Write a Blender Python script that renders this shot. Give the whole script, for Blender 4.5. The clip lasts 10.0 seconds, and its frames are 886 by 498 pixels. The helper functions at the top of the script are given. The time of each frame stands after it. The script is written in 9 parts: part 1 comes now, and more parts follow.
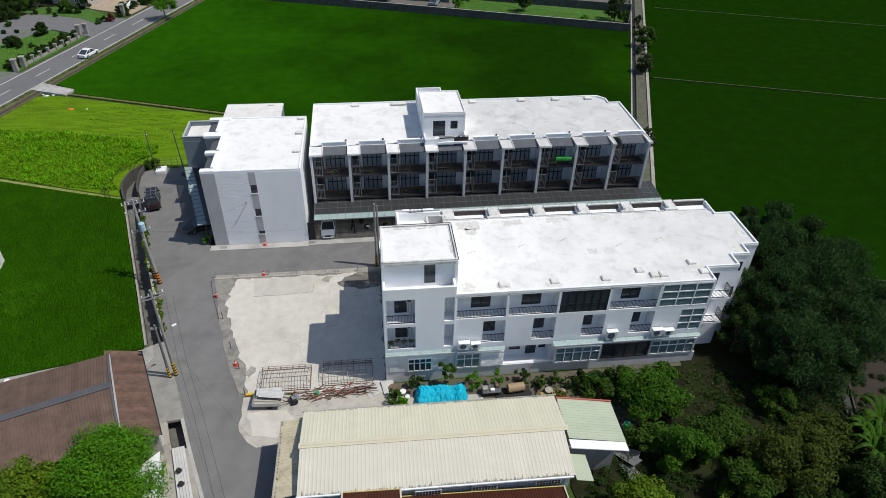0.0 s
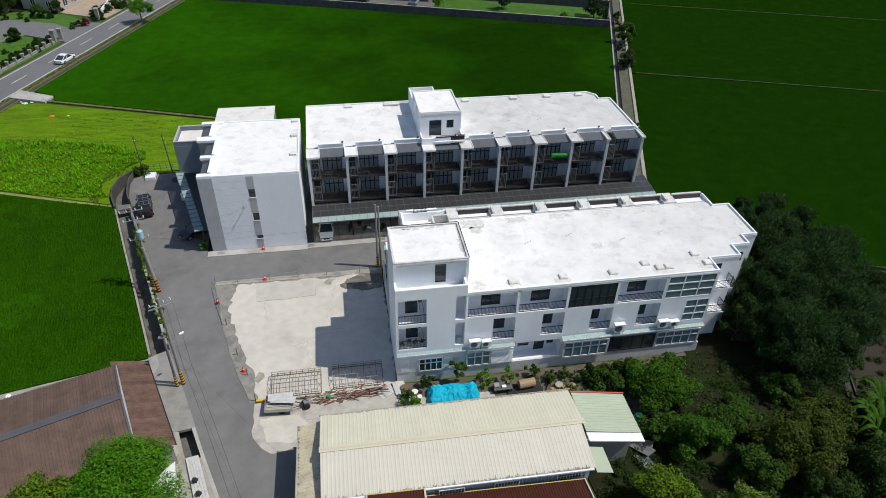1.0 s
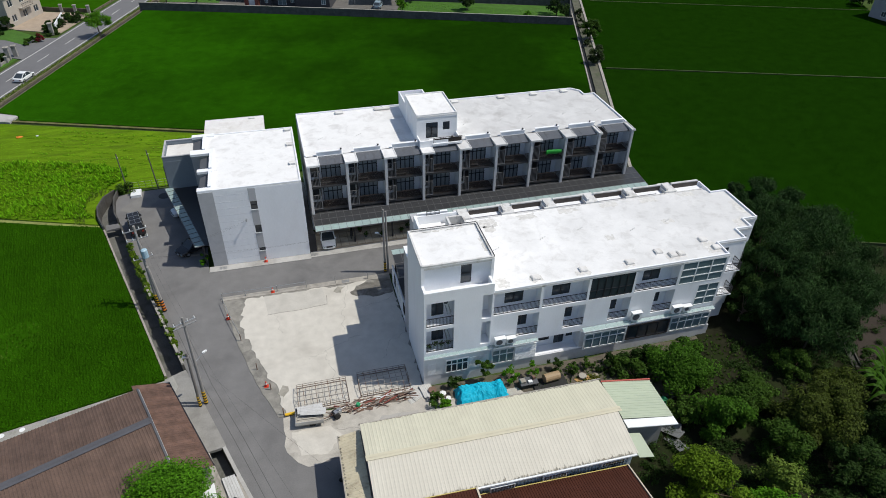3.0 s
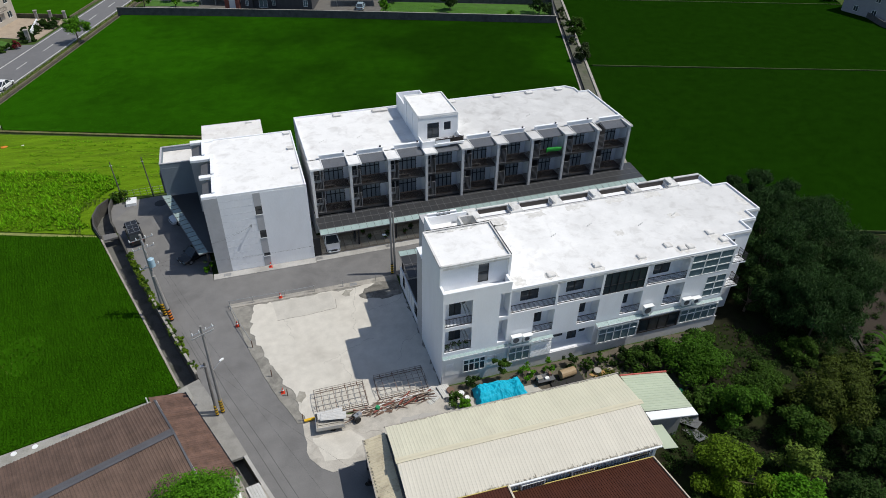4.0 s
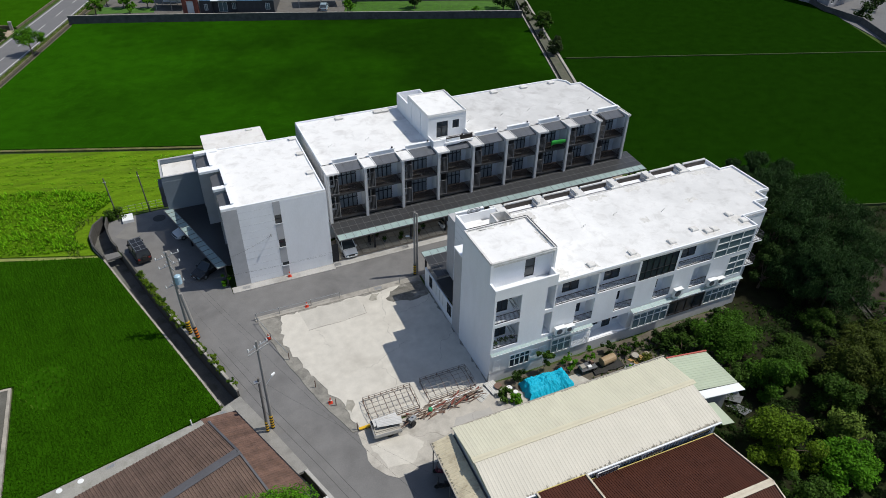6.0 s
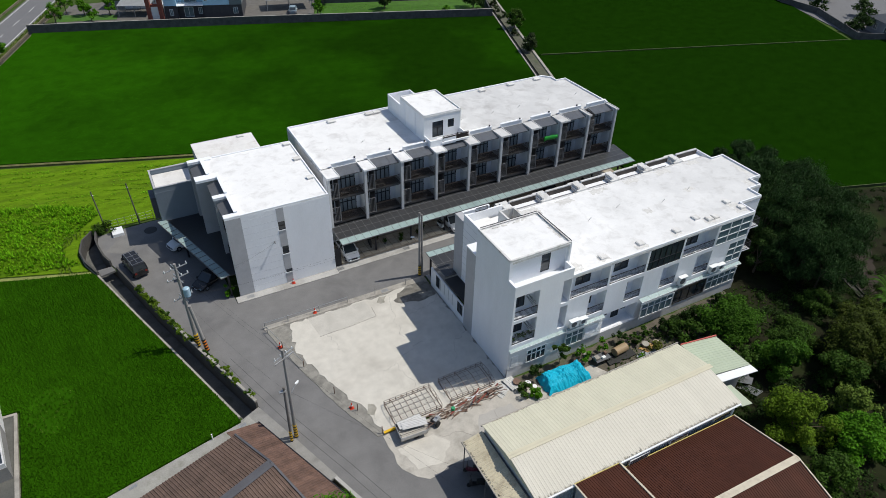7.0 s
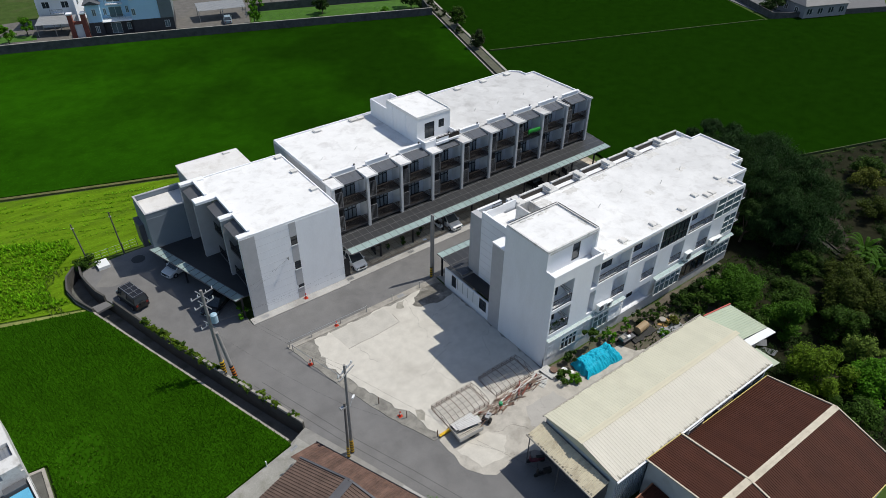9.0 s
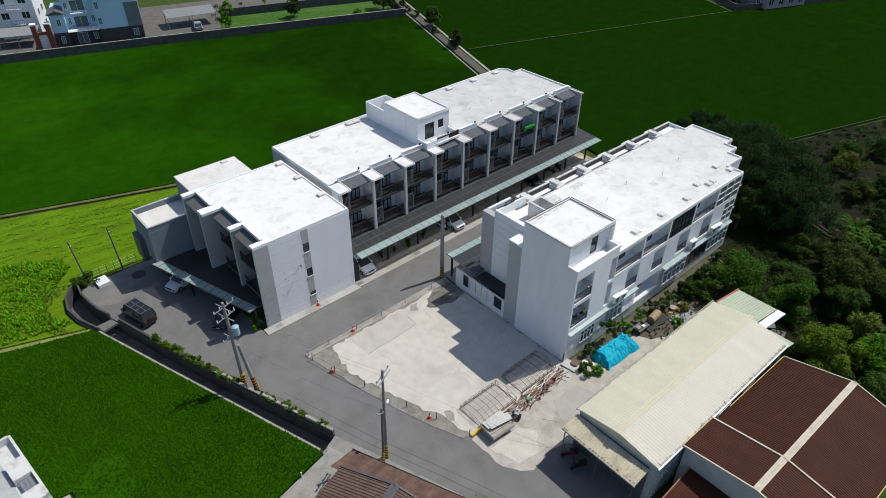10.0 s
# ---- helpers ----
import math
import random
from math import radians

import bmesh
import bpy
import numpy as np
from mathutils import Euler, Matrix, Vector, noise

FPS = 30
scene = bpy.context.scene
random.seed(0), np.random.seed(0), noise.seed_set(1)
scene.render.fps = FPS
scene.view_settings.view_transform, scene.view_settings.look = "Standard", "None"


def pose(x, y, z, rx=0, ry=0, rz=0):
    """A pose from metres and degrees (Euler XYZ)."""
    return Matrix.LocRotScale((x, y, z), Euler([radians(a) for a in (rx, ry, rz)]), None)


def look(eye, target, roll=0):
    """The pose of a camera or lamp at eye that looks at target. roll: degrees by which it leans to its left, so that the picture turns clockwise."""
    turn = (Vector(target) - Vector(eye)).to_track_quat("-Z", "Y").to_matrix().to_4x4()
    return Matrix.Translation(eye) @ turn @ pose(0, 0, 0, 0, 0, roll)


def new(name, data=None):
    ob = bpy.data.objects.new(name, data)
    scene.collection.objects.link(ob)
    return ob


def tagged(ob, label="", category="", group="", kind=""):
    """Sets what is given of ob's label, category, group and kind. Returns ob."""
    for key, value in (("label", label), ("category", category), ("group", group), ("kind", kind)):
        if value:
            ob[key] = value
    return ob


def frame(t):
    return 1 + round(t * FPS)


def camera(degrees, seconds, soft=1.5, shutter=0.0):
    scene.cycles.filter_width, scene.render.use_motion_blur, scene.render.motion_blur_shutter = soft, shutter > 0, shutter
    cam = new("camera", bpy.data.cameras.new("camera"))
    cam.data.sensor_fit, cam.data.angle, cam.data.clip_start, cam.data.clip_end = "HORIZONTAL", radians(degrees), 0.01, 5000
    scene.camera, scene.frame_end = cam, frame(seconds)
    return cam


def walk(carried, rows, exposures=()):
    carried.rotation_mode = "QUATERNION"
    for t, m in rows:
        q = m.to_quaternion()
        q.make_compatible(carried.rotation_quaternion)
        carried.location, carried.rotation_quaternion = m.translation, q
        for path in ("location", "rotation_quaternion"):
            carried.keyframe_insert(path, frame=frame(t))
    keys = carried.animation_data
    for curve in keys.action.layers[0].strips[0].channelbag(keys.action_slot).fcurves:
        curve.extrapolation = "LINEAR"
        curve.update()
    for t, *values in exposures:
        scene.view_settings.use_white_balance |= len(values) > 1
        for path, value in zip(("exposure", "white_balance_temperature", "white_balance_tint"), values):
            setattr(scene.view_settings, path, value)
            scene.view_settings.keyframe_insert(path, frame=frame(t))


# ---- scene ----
cam = camera(68.9, 10.0, soft=0.9)
PATH = [
    (0, (-0.568, -42.981, 48.179), (-0.356, -41.392, 46.983), 1.7),
    (0.5, (-2.148, -42.843, 48.206), (-1.897, -41.261, 47.009), 1.7),
    (1, (-3.718, -42.622, 48.201), (-3.428, -41.046, 47.004), 1.7),
    (1.5, (-5.256, -42.385, 48.175), (-4.93, -40.815, 46.979), 1.6),
    (2, (-6.752, -42.224, 48.178), (-6.391, -40.66, 46.985), 1.5),
    (2.5, (-8.323, -41.94, 48.182), (-7.927, -40.382, 46.991), 1.4),
    (4, (-13.572, -40.543, 48.115), (-13.066, -39.015, 46.928), 1.3),
    (4.5, (-15.557, -39.89, 48.073), (-15.014, -38.374, 46.887), 1.3),
    (5, (-17.727, -39.141, 48.035), (-17.145, -37.64, 46.849), 1.4),
    (5.5, (-19.963, -38.231, 48.017), (-19.341, -36.747, 46.829), 1.4),
    (7, (-26.738, -35.091, 47.971), (-25.961, -33.682, 46.782), 1.3),
    (7.5, (-29.042, -33.999, 48.008), (-28.213, -32.619, 46.822), 1.2),
    (8, (-31.286, -32.7, 48.021), (-30.404, -31.352, 46.836), 1.1),
    (8.5, (-33.461, -31.192, 48.009), (-32.528, -29.881, 46.822), 1.0),
    (9, (-35.658, -29.61, 48.009), (-34.674, -28.335, 46.823), 0.9),
    (9.5, (-37.788, -27.912, 48.002), (-36.758, -26.674, 46.816), 0.9),
    (10, (-39.858, -26.157, 47.965), (-38.784, -24.955, 46.78), 0.6),
]
walk(cam, [(t, look(eye, target, roll)) for t, eye, target, roll in PATH])

# ---- light ----
SUN = Vector((0.574, -0.145, 1.0)).normalized()
world = bpy.data.worlds.new("sky")
scene.world = world
world.use_nodes = True
wn = world.node_tree
sky = wn.nodes.new("ShaderNodeTexSky")
sky.sky_type = "NISHITA"
sky.sun_disc = False
sky.sun_elevation = math.asin(SUN.z)
sky.sun_rotation = math.atan2(SUN.x, SUN.y)
wn.links.new(sky.outputs[0], wn.nodes["Background"].inputs[0])
wn.nodes["Background"].inputs[1].default_value = 0.10
sun = new("sun", bpy.data.lights.new("sun", "SUN"))
sun.data.energy = 3.5
sun.data.angle = radians(0.5)
sun.data.color = (1.0, 0.955, 0.865)
sun.matrix_world = look(SUN * 200, (0, 0, 0))


# ---- materials ----
def node(nt, kind, at=None, **values):
    n = nt.nodes.new(kind)
    for key, value in values.items():
        n.inputs[key.replace("_", " ")].default_value = value
    return n


def surface(name, colour, rough=0.8, vary=0.12, scale=1.0, stain=None, stain_amount=0.0, stain_scale=0.35,
            bump=0.0, bump_scale=30.0, metal=0.0, per_piece=0.0, stretch=(1, 1, 1), spec=0.4, island=False, dimmer=None):
    """A painted, mineral or vegetable surface: base colour with grain at two scales, stains, fine relief."""
    m = bpy.data.materials.new(name)
    m.use_nodes = True
    nt = m.node_tree
    bsdf = nt.nodes["Principled BSDF"]
    bsdf.inputs["Roughness"].default_value = rough
    bsdf.inputs["Metallic"].default_value = metal
    bsdf.inputs["Specular IOR Level"].default_value = spec
    co = nt.nodes.new("ShaderNodeTexCoord")
    geo = nt.nodes.new("ShaderNodeNewGeometry")
    mp = nt.nodes.new("ShaderNodeMapping")
    mp.inputs["Scale"].default_value = stretch
    nt.links.new(geo.outputs["Position"], mp.inputs["Vector"])
    fine = node(nt, "ShaderNodeTexNoise", Scale=9.0 * scale, Detail=6.0, Roughness=0.65)
    wide = node(nt, "ShaderNodeTexNoise", Scale=0.7 * scale, Detail=4.0, Roughness=0.55)
    for n in (fine, wide):
        nt.links.new(mp.outputs[0], n.inputs["Vector"])
    add = nt.nodes.new("ShaderNodeMath")
    add.operation = "ADD"
    nt.links.new(fine.outputs[0], add.inputs[0])
    nt.links.new(wide.outputs[0], add.inputs[1])
    ramp = nt.nodes.new("ShaderNodeMapRange")
    ramp.inputs["From Min"].default_value = 0.65
    ramp.inputs["From Max"].default_value = 1.35
    ramp.inputs["To Min"].default_value = 1.0 - vary
    ramp.inputs["To Max"].default_value = 1.0 + vary
    nt.links.new(add.outputs[0], ramp.inputs["Value"])
    mul = nt.nodes.new("ShaderNodeVectorMath")
    mul.operation = "SCALE"
    mul.inputs[0].default_value = colour
    nt.links.new(ramp.outputs[0], mul.inputs["Scale"])
    out = mul.outputs[0]
    if per_piece:
        source = geo.outputs["Random Per Island"] if island else nt.nodes.new("ShaderNodeObjectInfo").outputs["Random"]
        rnd = nt.nodes.new("ShaderNodeMapRange")
        rnd.inputs["To Min"].default_value = 1.0 - per_piece
        rnd.inputs["To Max"].default_value = 1.0 + per_piece
        nt.links.new(source, rnd.inputs["Value"])
        m2 = nt.nodes.new("ShaderNodeVectorMath")
        m2.operation = "SCALE"
        nt.links.new(out, m2.inputs[0])
        nt.links.new(rnd.outputs[0], m2.inputs["Scale"])
        out = m2.outputs[0]
    if stain:
        sn = node(nt, "ShaderNodeTexNoise", Scale=stain_scale, Detail=7.0, Roughness=0.62, Distortion=0.4)
        nt.links.new(mp.outputs[0], sn.inputs["Vector"])
        sr = nt.nodes.new("ShaderNodeMapRange")
        sr.inputs["From Min"].default_value = 0.50
        sr.inputs["From Max"].default_value = 0.72
        sr.inputs["To Max"].default_value = stain_amount
        nt.links.new(sn.outputs[0], sr.inputs["Value"])
        mix = nt.nodes.new("ShaderNodeMix")
        mix.data_type = "RGBA"
        nt.links.new(sr.outputs[0], mix.inputs[0])
        nt.links.new(out, mix.inputs[6])
        mix.inputs[7].default_value = (*stain, 1)
        out = mix.outputs[2]
    if dimmer:
        # a painted fall-off of light from x0 to x1, in ragged drifts
        tone, x0, x1 = dimmer
        sep = nt.nodes.new("ShaderNodeSeparateXYZ")
        nt.links.new(geo.outputs["Position"], sep.inputs[0])
        rg = nt.nodes.new("ShaderNodeMapRange")
        rg.inputs["From Min"].default_value, rg.inputs["From Max"].default_value = x0, x1
        nt.links.new(sep.outputs[0], rg.inputs["Value"])
        dn = node(nt, "ShaderNodeTexNoise", Scale=0.3, Detail=6.0, Roughness=0.6)
        nt.links.new(geo.outputs["Position"], dn.inputs["Vector"])
        dr = nt.nodes.new("ShaderNodeMapRange")
        dr.inputs["From Min"].default_value, dr.inputs["From Max"].default_value = 0.35, 0.65
        dr.inputs["To Min"].default_value, dr.inputs["To Max"].default_value = -0.3, 0.3
        nt.links.new(dn.outputs[0], dr.inputs["Value"])
        both = nt.nodes.new("ShaderNodeMath")
        both.operation, both.use_clamp = "ADD", True
        nt.links.new(rg.outputs[0], both.inputs[0])
        nt.links.new(dr.outputs[0], both.inputs[1])
        om = nt.nodes.new("ShaderNodeMix")
        om.data_type = "RGBA"
        om.inputs[6].default_value, om.inputs[7].default_value = (1, 1, 1, 1), (tone, tone, tone, 1)
        nt.links.new(both.outputs[0], om.inputs[0])
        ov = nt.nodes.new("ShaderNodeVectorMath")
        ov.operation = "MULTIPLY"
        nt.links.new(out, ov.inputs[0])
        nt.links.new(om.outputs[2], ov.inputs[1])
        out = ov.outputs[0]
    nt.links.new(out, bsdf.inputs["Base Color"])
    if bump:
        bn = node(nt, "ShaderNodeTexNoise", Scale=bump_scale, Detail=5.0)
        nt.links.new(geo.outputs["Position"], bn.inputs["Vector"])
        bp = nt.nodes.new("ShaderNodeBump")
        bp.inputs["Strength"].default_value = bump
        bp.inputs["Distance"].default_value = 0.02
        nt.links.new(bn.outputs[0], bp.inputs["Height"])
        nt.links.new(bp.outputs[0], bsdf.inputs["Normal"])
    return m


def leafy(name, colour, vary=0.35, through_light=0.25, rough=0.6, spec=0.08):
    """Foliage: colour that differs from leaf to leaf and from clump to clump, some light coming through."""
    m = surface(name, colour, rough=rough, vary=0.25, scale=0.6, per_piece=vary, island=True, spec=spec)
    nt = m.node_tree
    bsdf = nt.nodes["Principled BSDF"]
    tr = nt.nodes.new("ShaderNodeBsdfTranslucent")
    src = bsdf.inputs["Base Color"].links[0].from_socket
    nt.links.new(src, tr.inputs[0])
    mix = nt.nodes.new("ShaderNodeMixShader")
    mix.inputs[0].default_value = through_light
    nt.links.new(bsdf.outputs[0], mix.inputs[1])
    nt.links.new(tr.outputs[0], mix.inputs[2])
    nt.links.new(mix.outputs[0], nt.nodes["Material Output"].inputs[0])
    return m


def glassy(name, colour, rough=0.08, alpha=1.0):
    """Panes: dark window glass (alpha 1) or see-through sheet."""
    m = surface(name, colour, rough=rough, vary=0.2, scale=0.5, spec=0.6)
    m.node_tree.nodes["Principled BSDF"].inputs["Alpha"].default_value = alpha
    return m


WHITE = surface("white_paint", (0.83, 0.85, 0.88), rough=0.7, vary=0.05, stain=(0.62, 0.62, 0.62), stain_amount=0.18, stain_scale=0.5, stretch=(1, 1, 0.35), bump=0.08)
# light falling off to the east is put into both roof colours, besides stains
ROOFDIM = surface("dimmed_roof_coating", (0.78, 0.78, 0.775), rough=0.8, vary=0.05, scale=1.5, stain=(0.55, 0.54, 0.53), stain_amount=0.8, stain_scale=0.5, bump=0.1, dimmer=(0.72, 2, 16))
ROOFWHITE = surface("white_roof_coating", (0.80, 0.80, 0.795), rough=0.75, vary=0.05, scale=1.5, stain=(0.52, 0.51, 0.49), stain_amount=0.5, stain_scale=0.9, bump=0.1, dimmer=(0.78, 10, 34))
WEATHERED = surface("weathered_white_paint", (0.64, 0.64, 0.63), rough=0.85, vary=0.1, scale=1.5, stain=(0.33, 0.31, 0.28), stain_amount=0.75, stain_scale=0.9)
ROOFGREY = surface("worn_roof_coating", (0.70, 0.69, 0.67), rough=0.8, vary=0.1, stain=(0.40, 0.36, 0.31), stain_amount=0.5, stain_scale=0.5)
GREYTILE = surface("grey_tile", (0.43, 0.435, 0.45), rough=0.6, vary=0.10, scale=2)
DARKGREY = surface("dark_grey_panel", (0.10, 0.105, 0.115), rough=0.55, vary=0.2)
BLUEGREY = surface("blue_grey_wall", (0.20, 0.24, 0.28), rough=0.7, vary=0.08)
BLACKMETAL = surface("black_metal", (0.025, 0.025, 0.03), rough=0.45, vary=0.2, metal=0.2)
BROWNMETAL = surface("brown_metal", (0.055, 0.042, 0.036), rough=0.5, vary=0.2)
WHITEMETAL = surface("white_metal", (0.78, 0.80, 0.80), rough=0.4, vary=0.05)
GALV = surface("galvanised_steel", (0.42, 0.43, 0.44), rough=0.45, vary=0.2, metal=0.7)
GALVDULL = surface("dull_zinc_sheet", (0.55, 0.55, 0.54), rough=0.5, vary=0.15, stain=(0.38, 0.36, 0.33), stain_amount=0.6, stain_scale=1.5)
WINDOW = glassy("window_glass", (0.035, 0.045, 0.055))
WINDOWBLUE = glassy("pale_window_glass", (0.13, 0.19, 0.21), rough=0.12)
CANOPYGLASS = glassy("frosted_canopy_glass", (0.42, 0.55, 0.54), rough=0.3, alpha=0.62)
CANOPYDARK = glassy("smoked_canopy_sheet", (0.044, 0.046, 0.050), rough=0.35, alpha=0.86)
CONCRETE = surface("concrete", (0.41, 0.402, 0.385), rough=0.9, vary=0.18, stain=(0.20, 0.19, 0.17), stain_amount=0.65, stain_scale=0.4, bump=0.25)
LOTCONCRETE = surface("lot_concrete", (0.56, 0.535, 0.48), rough=0.9, vary=0.14, scale=1.4, stain=(0.41, 0.385, 0.34), stain_amount=0.7, stain_scale=0.22, bump=0.2)
OLDCONCRETE = surface("old_concrete", (0.34, 0.32, 0.285), rough=0.95, vary=0.25, scale=1.6, stain=(0.16, 0.15, 0.13), stain_amount=0.7, stain_scale=0.7, bump=0.5)
ASPHALT = surface("asphalt", (0.172, 0.170, 0.169), rough=0.9, vary=0.17, stain=(0.112, 0.110, 0.110), stain_amount=0.75, stain_scale=0.17, bump=0.3, bump_scale=60)
FARASPHALT = surface("road_asphalt", (0.15, 0.15, 0.155), rough=0.9, vary=0.1, stain=(0.11, 0.11, 0.115), stain_amount=0.5, stain_scale=0.1, bump=0.3, bump_scale=60)
ROADPAINT = surface("road_paint", (0.62, 0.62, 0.60), rough=0.8, vary=0.15)
SOIL = surface("soil", (0.115, 0.10, 0.078), rough=1.0, vary=0.35, scale=1.5, stain=(0.06, 0.075, 0.03), stain_amount=0.8, stain_scale=0.5, bump=0.6)
GROUNDGREEN = surface("ground_green", (0.05, 0.085, 0.02), spec=0.05, rough=1.0, vary=0.3, scale=0.8, stain=(0.10, 0.09, 0.05), stain_amount=0.4, stain_scale=0.2, bump=0.6)


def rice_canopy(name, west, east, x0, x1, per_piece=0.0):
    """The closed leaf canopy of a rice field, one colour passing into another from x0 to x1 (used to paint in cloud
    shade), uneven in wide drifts.
    """
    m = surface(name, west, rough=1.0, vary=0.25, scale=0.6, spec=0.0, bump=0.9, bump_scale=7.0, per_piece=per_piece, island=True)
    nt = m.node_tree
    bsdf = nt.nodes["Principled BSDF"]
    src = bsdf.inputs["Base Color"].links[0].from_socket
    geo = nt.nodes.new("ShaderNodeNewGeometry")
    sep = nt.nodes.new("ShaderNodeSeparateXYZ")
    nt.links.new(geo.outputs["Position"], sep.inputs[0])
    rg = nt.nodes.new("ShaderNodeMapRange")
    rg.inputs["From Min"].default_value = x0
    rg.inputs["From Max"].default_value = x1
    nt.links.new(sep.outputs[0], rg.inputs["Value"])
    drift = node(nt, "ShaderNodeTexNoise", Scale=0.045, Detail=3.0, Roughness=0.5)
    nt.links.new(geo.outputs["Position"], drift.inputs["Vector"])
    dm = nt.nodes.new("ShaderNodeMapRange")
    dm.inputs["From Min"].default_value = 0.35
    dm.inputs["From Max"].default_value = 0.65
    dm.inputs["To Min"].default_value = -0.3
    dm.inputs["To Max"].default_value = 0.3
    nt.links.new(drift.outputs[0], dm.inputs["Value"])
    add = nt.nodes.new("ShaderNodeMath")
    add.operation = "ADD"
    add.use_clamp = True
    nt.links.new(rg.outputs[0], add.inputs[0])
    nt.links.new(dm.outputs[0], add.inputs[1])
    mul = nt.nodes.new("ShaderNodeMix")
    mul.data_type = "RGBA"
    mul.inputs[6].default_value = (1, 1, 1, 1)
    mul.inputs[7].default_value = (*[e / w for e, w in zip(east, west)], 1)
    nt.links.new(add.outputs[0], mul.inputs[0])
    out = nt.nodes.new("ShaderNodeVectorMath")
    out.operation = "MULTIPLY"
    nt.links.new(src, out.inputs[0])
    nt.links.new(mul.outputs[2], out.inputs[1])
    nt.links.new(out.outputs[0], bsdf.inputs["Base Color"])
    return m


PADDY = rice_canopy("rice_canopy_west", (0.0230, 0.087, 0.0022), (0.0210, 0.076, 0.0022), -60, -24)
# cloud shade is painted into the north and east greens
PADDY_N = rice_canopy("clouded_rice_canopy_north", (0.0165, 0.076, 0.002), (0.0072, 0.030, 0.0013), -45, 30)
PADDY_E = rice_canopy("clouded_rice_canopy_east", (0.0066, 0.0275, 0.0013), (0.0066, 0.0275, 0.0013), 40, 130)
RICE_N = rice_canopy("clouded_rice_leaf_north", (0.0235, 0.105, 0.0024), (0.0085, 0.035, 0.0014), -45, 30, 0.45)
RICE_E = rice_canopy("clouded_rice_leaf_east", (0.0074, 0.0310, 0.0014), (0.0074, 0.0310, 0.0014), 40, 130, 0.45)
RICE = leafy("rice_leaf", (0.042, 0.138, 0.003), vary=0.55, through_light=0.4, spec=0.04)
CROP = leafy("crop_leaf", (0.15, 0.33, 0.008), vary=0.35, through_light=0.25, spec=0.04)
CROPTALL = leafy("tall_crop_leaf", (0.17, 0.40, 0.011), vary=0.5, through_light=0.3, spec=0.05)
GRASS = leafy("grass_leaf", (0.11, 0.17, 0.025), vary=0.4, through_light=0.15)
LEAFDARK = leafy("dark_leaf", (0.025, 0.054, 0.010), vary=0.45)
LEAFBAMBOO = leafy("bamboo_leaf", (0.028, 0.063, 0.017), vary=0.6, through_light=0.15)
LEAFFRESH = leafy("fresh_leaf", (0.047, 0.120, 0.009), vary=0.4)
LEAFGREY = leafy("grey_leaf", (0.040, 0.062, 0.020), vary=0.45)
LEAFMID = leafy("mid_leaf", (0.042, 0.090, 0.011), vary=0.45)
LEAFBRIGHT = leafy("bright_leaf", (0.070, 0.20, 0.008), vary=0.4)
LEAFLIME = leafy("lime_leaf", (0.095, 0.165, 0.010), vary=0.45)
LEAFOLIVE = leafy("olive_leaf", (0.050, 0.072, 0.010), vary=0.55)
LEAFYELLOW = leafy("yellowish_leaf", (0.10, 0.12, 0.018), vary=0.45)
BARK = surface("bark", (0.13, 0.10, 0.075), rough=1.0, vary=0.3, scale=2, bump=0.8)
CREAMROOF = surface("cream_roof_sheet", (0.60, 0.58, 0.455), rough=0.55, vary=0.06, stain=(0.50, 0.46, 0.36), stain_amount=0.4, stain_scale=0.3, per_piece=0.03)
GREENROOF = surface("pale_green_roof_sheet", (0.40, 0.455, 0.345), rough=0.55, vary=0.07, per_piece=0.04)
MAROONROOF = surface("maroon_roof_sheet", (0.062, 0.0185, 0.0095), rough=0.75, vary=0.2, stain=(0.085, 0.03, 0.022), stain_amount=0.3, stain_scale=1.2, per_piece=0.08, spec=0.25)
BROWNROOF = surface("brown_roof_sheet", (0.120, 0.079, 0.062), rough=0.8, vary=0.34, scale=1.6, stain=(0.165, 0.105, 0.078), stain_amount=0.5, stain_scale=0.8, per_piece=0.1, bump=0.3, bump_scale=14)
SHEDWALL = surface("blue_grey_sheet_wall", (0.42, 0.47, 0.50), rough=0.55, vary=0.08)
TARP = surface("blue_tarpaulin", (0.0, 0.40, 0.58), rough=0.65, vary=0.2, spec=0.3)
TAILRED = surface("tail_lens", (0.22, 0.015, 0.01), rough=0.3, vary=0.05)
REDPLASTIC = surface("red_plastic", (0.62, 0.05, 0.02), rough=0.5, vary=0.1)
YELLOWPAINT = surface("yellow_paint", (0.75, 0.45, 0.02), rough=0.5, vary=0.1)
BLACKPAINT = surface("black_paint", (0.02, 0.02, 0.02), rough=0.6, vary=0.1)
RUST = surface("rusty_steel", (0.16, 0.10, 0.075), rough=0.8, vary=0.35, scale=3)
TIMBER = surface("weathered_timber", (0.33, 0.28, 0.235), rough=0.9, vary=0.3, per_piece=0.35)
CARWHITE = surface("white_car_paint", (0.80, 0.81, 0.82), rough=0.25, vary=0.03, spec=0.6)
CARBLACK = surface("black_car_paint", (0.018, 0.018, 0.02), rough=0.22, vary=0.05, spec=0.6)
TYRE = surface("tyre_rubber", (0.02, 0.02, 0.02), rough=0.9)
BRICKRED = surface("red_brick", (0.22, 0.07, 0.05), rough=0.9, vary=0.2)
SKYBLUE = surface("pale_blue_wall", (0.46, 0.70, 0.88), rough=0.7, vary=0.05)
POLECONCRETE = surface("pole_concrete", (0.27, 0.26, 0.25), rough=0.85, vary=0.1)


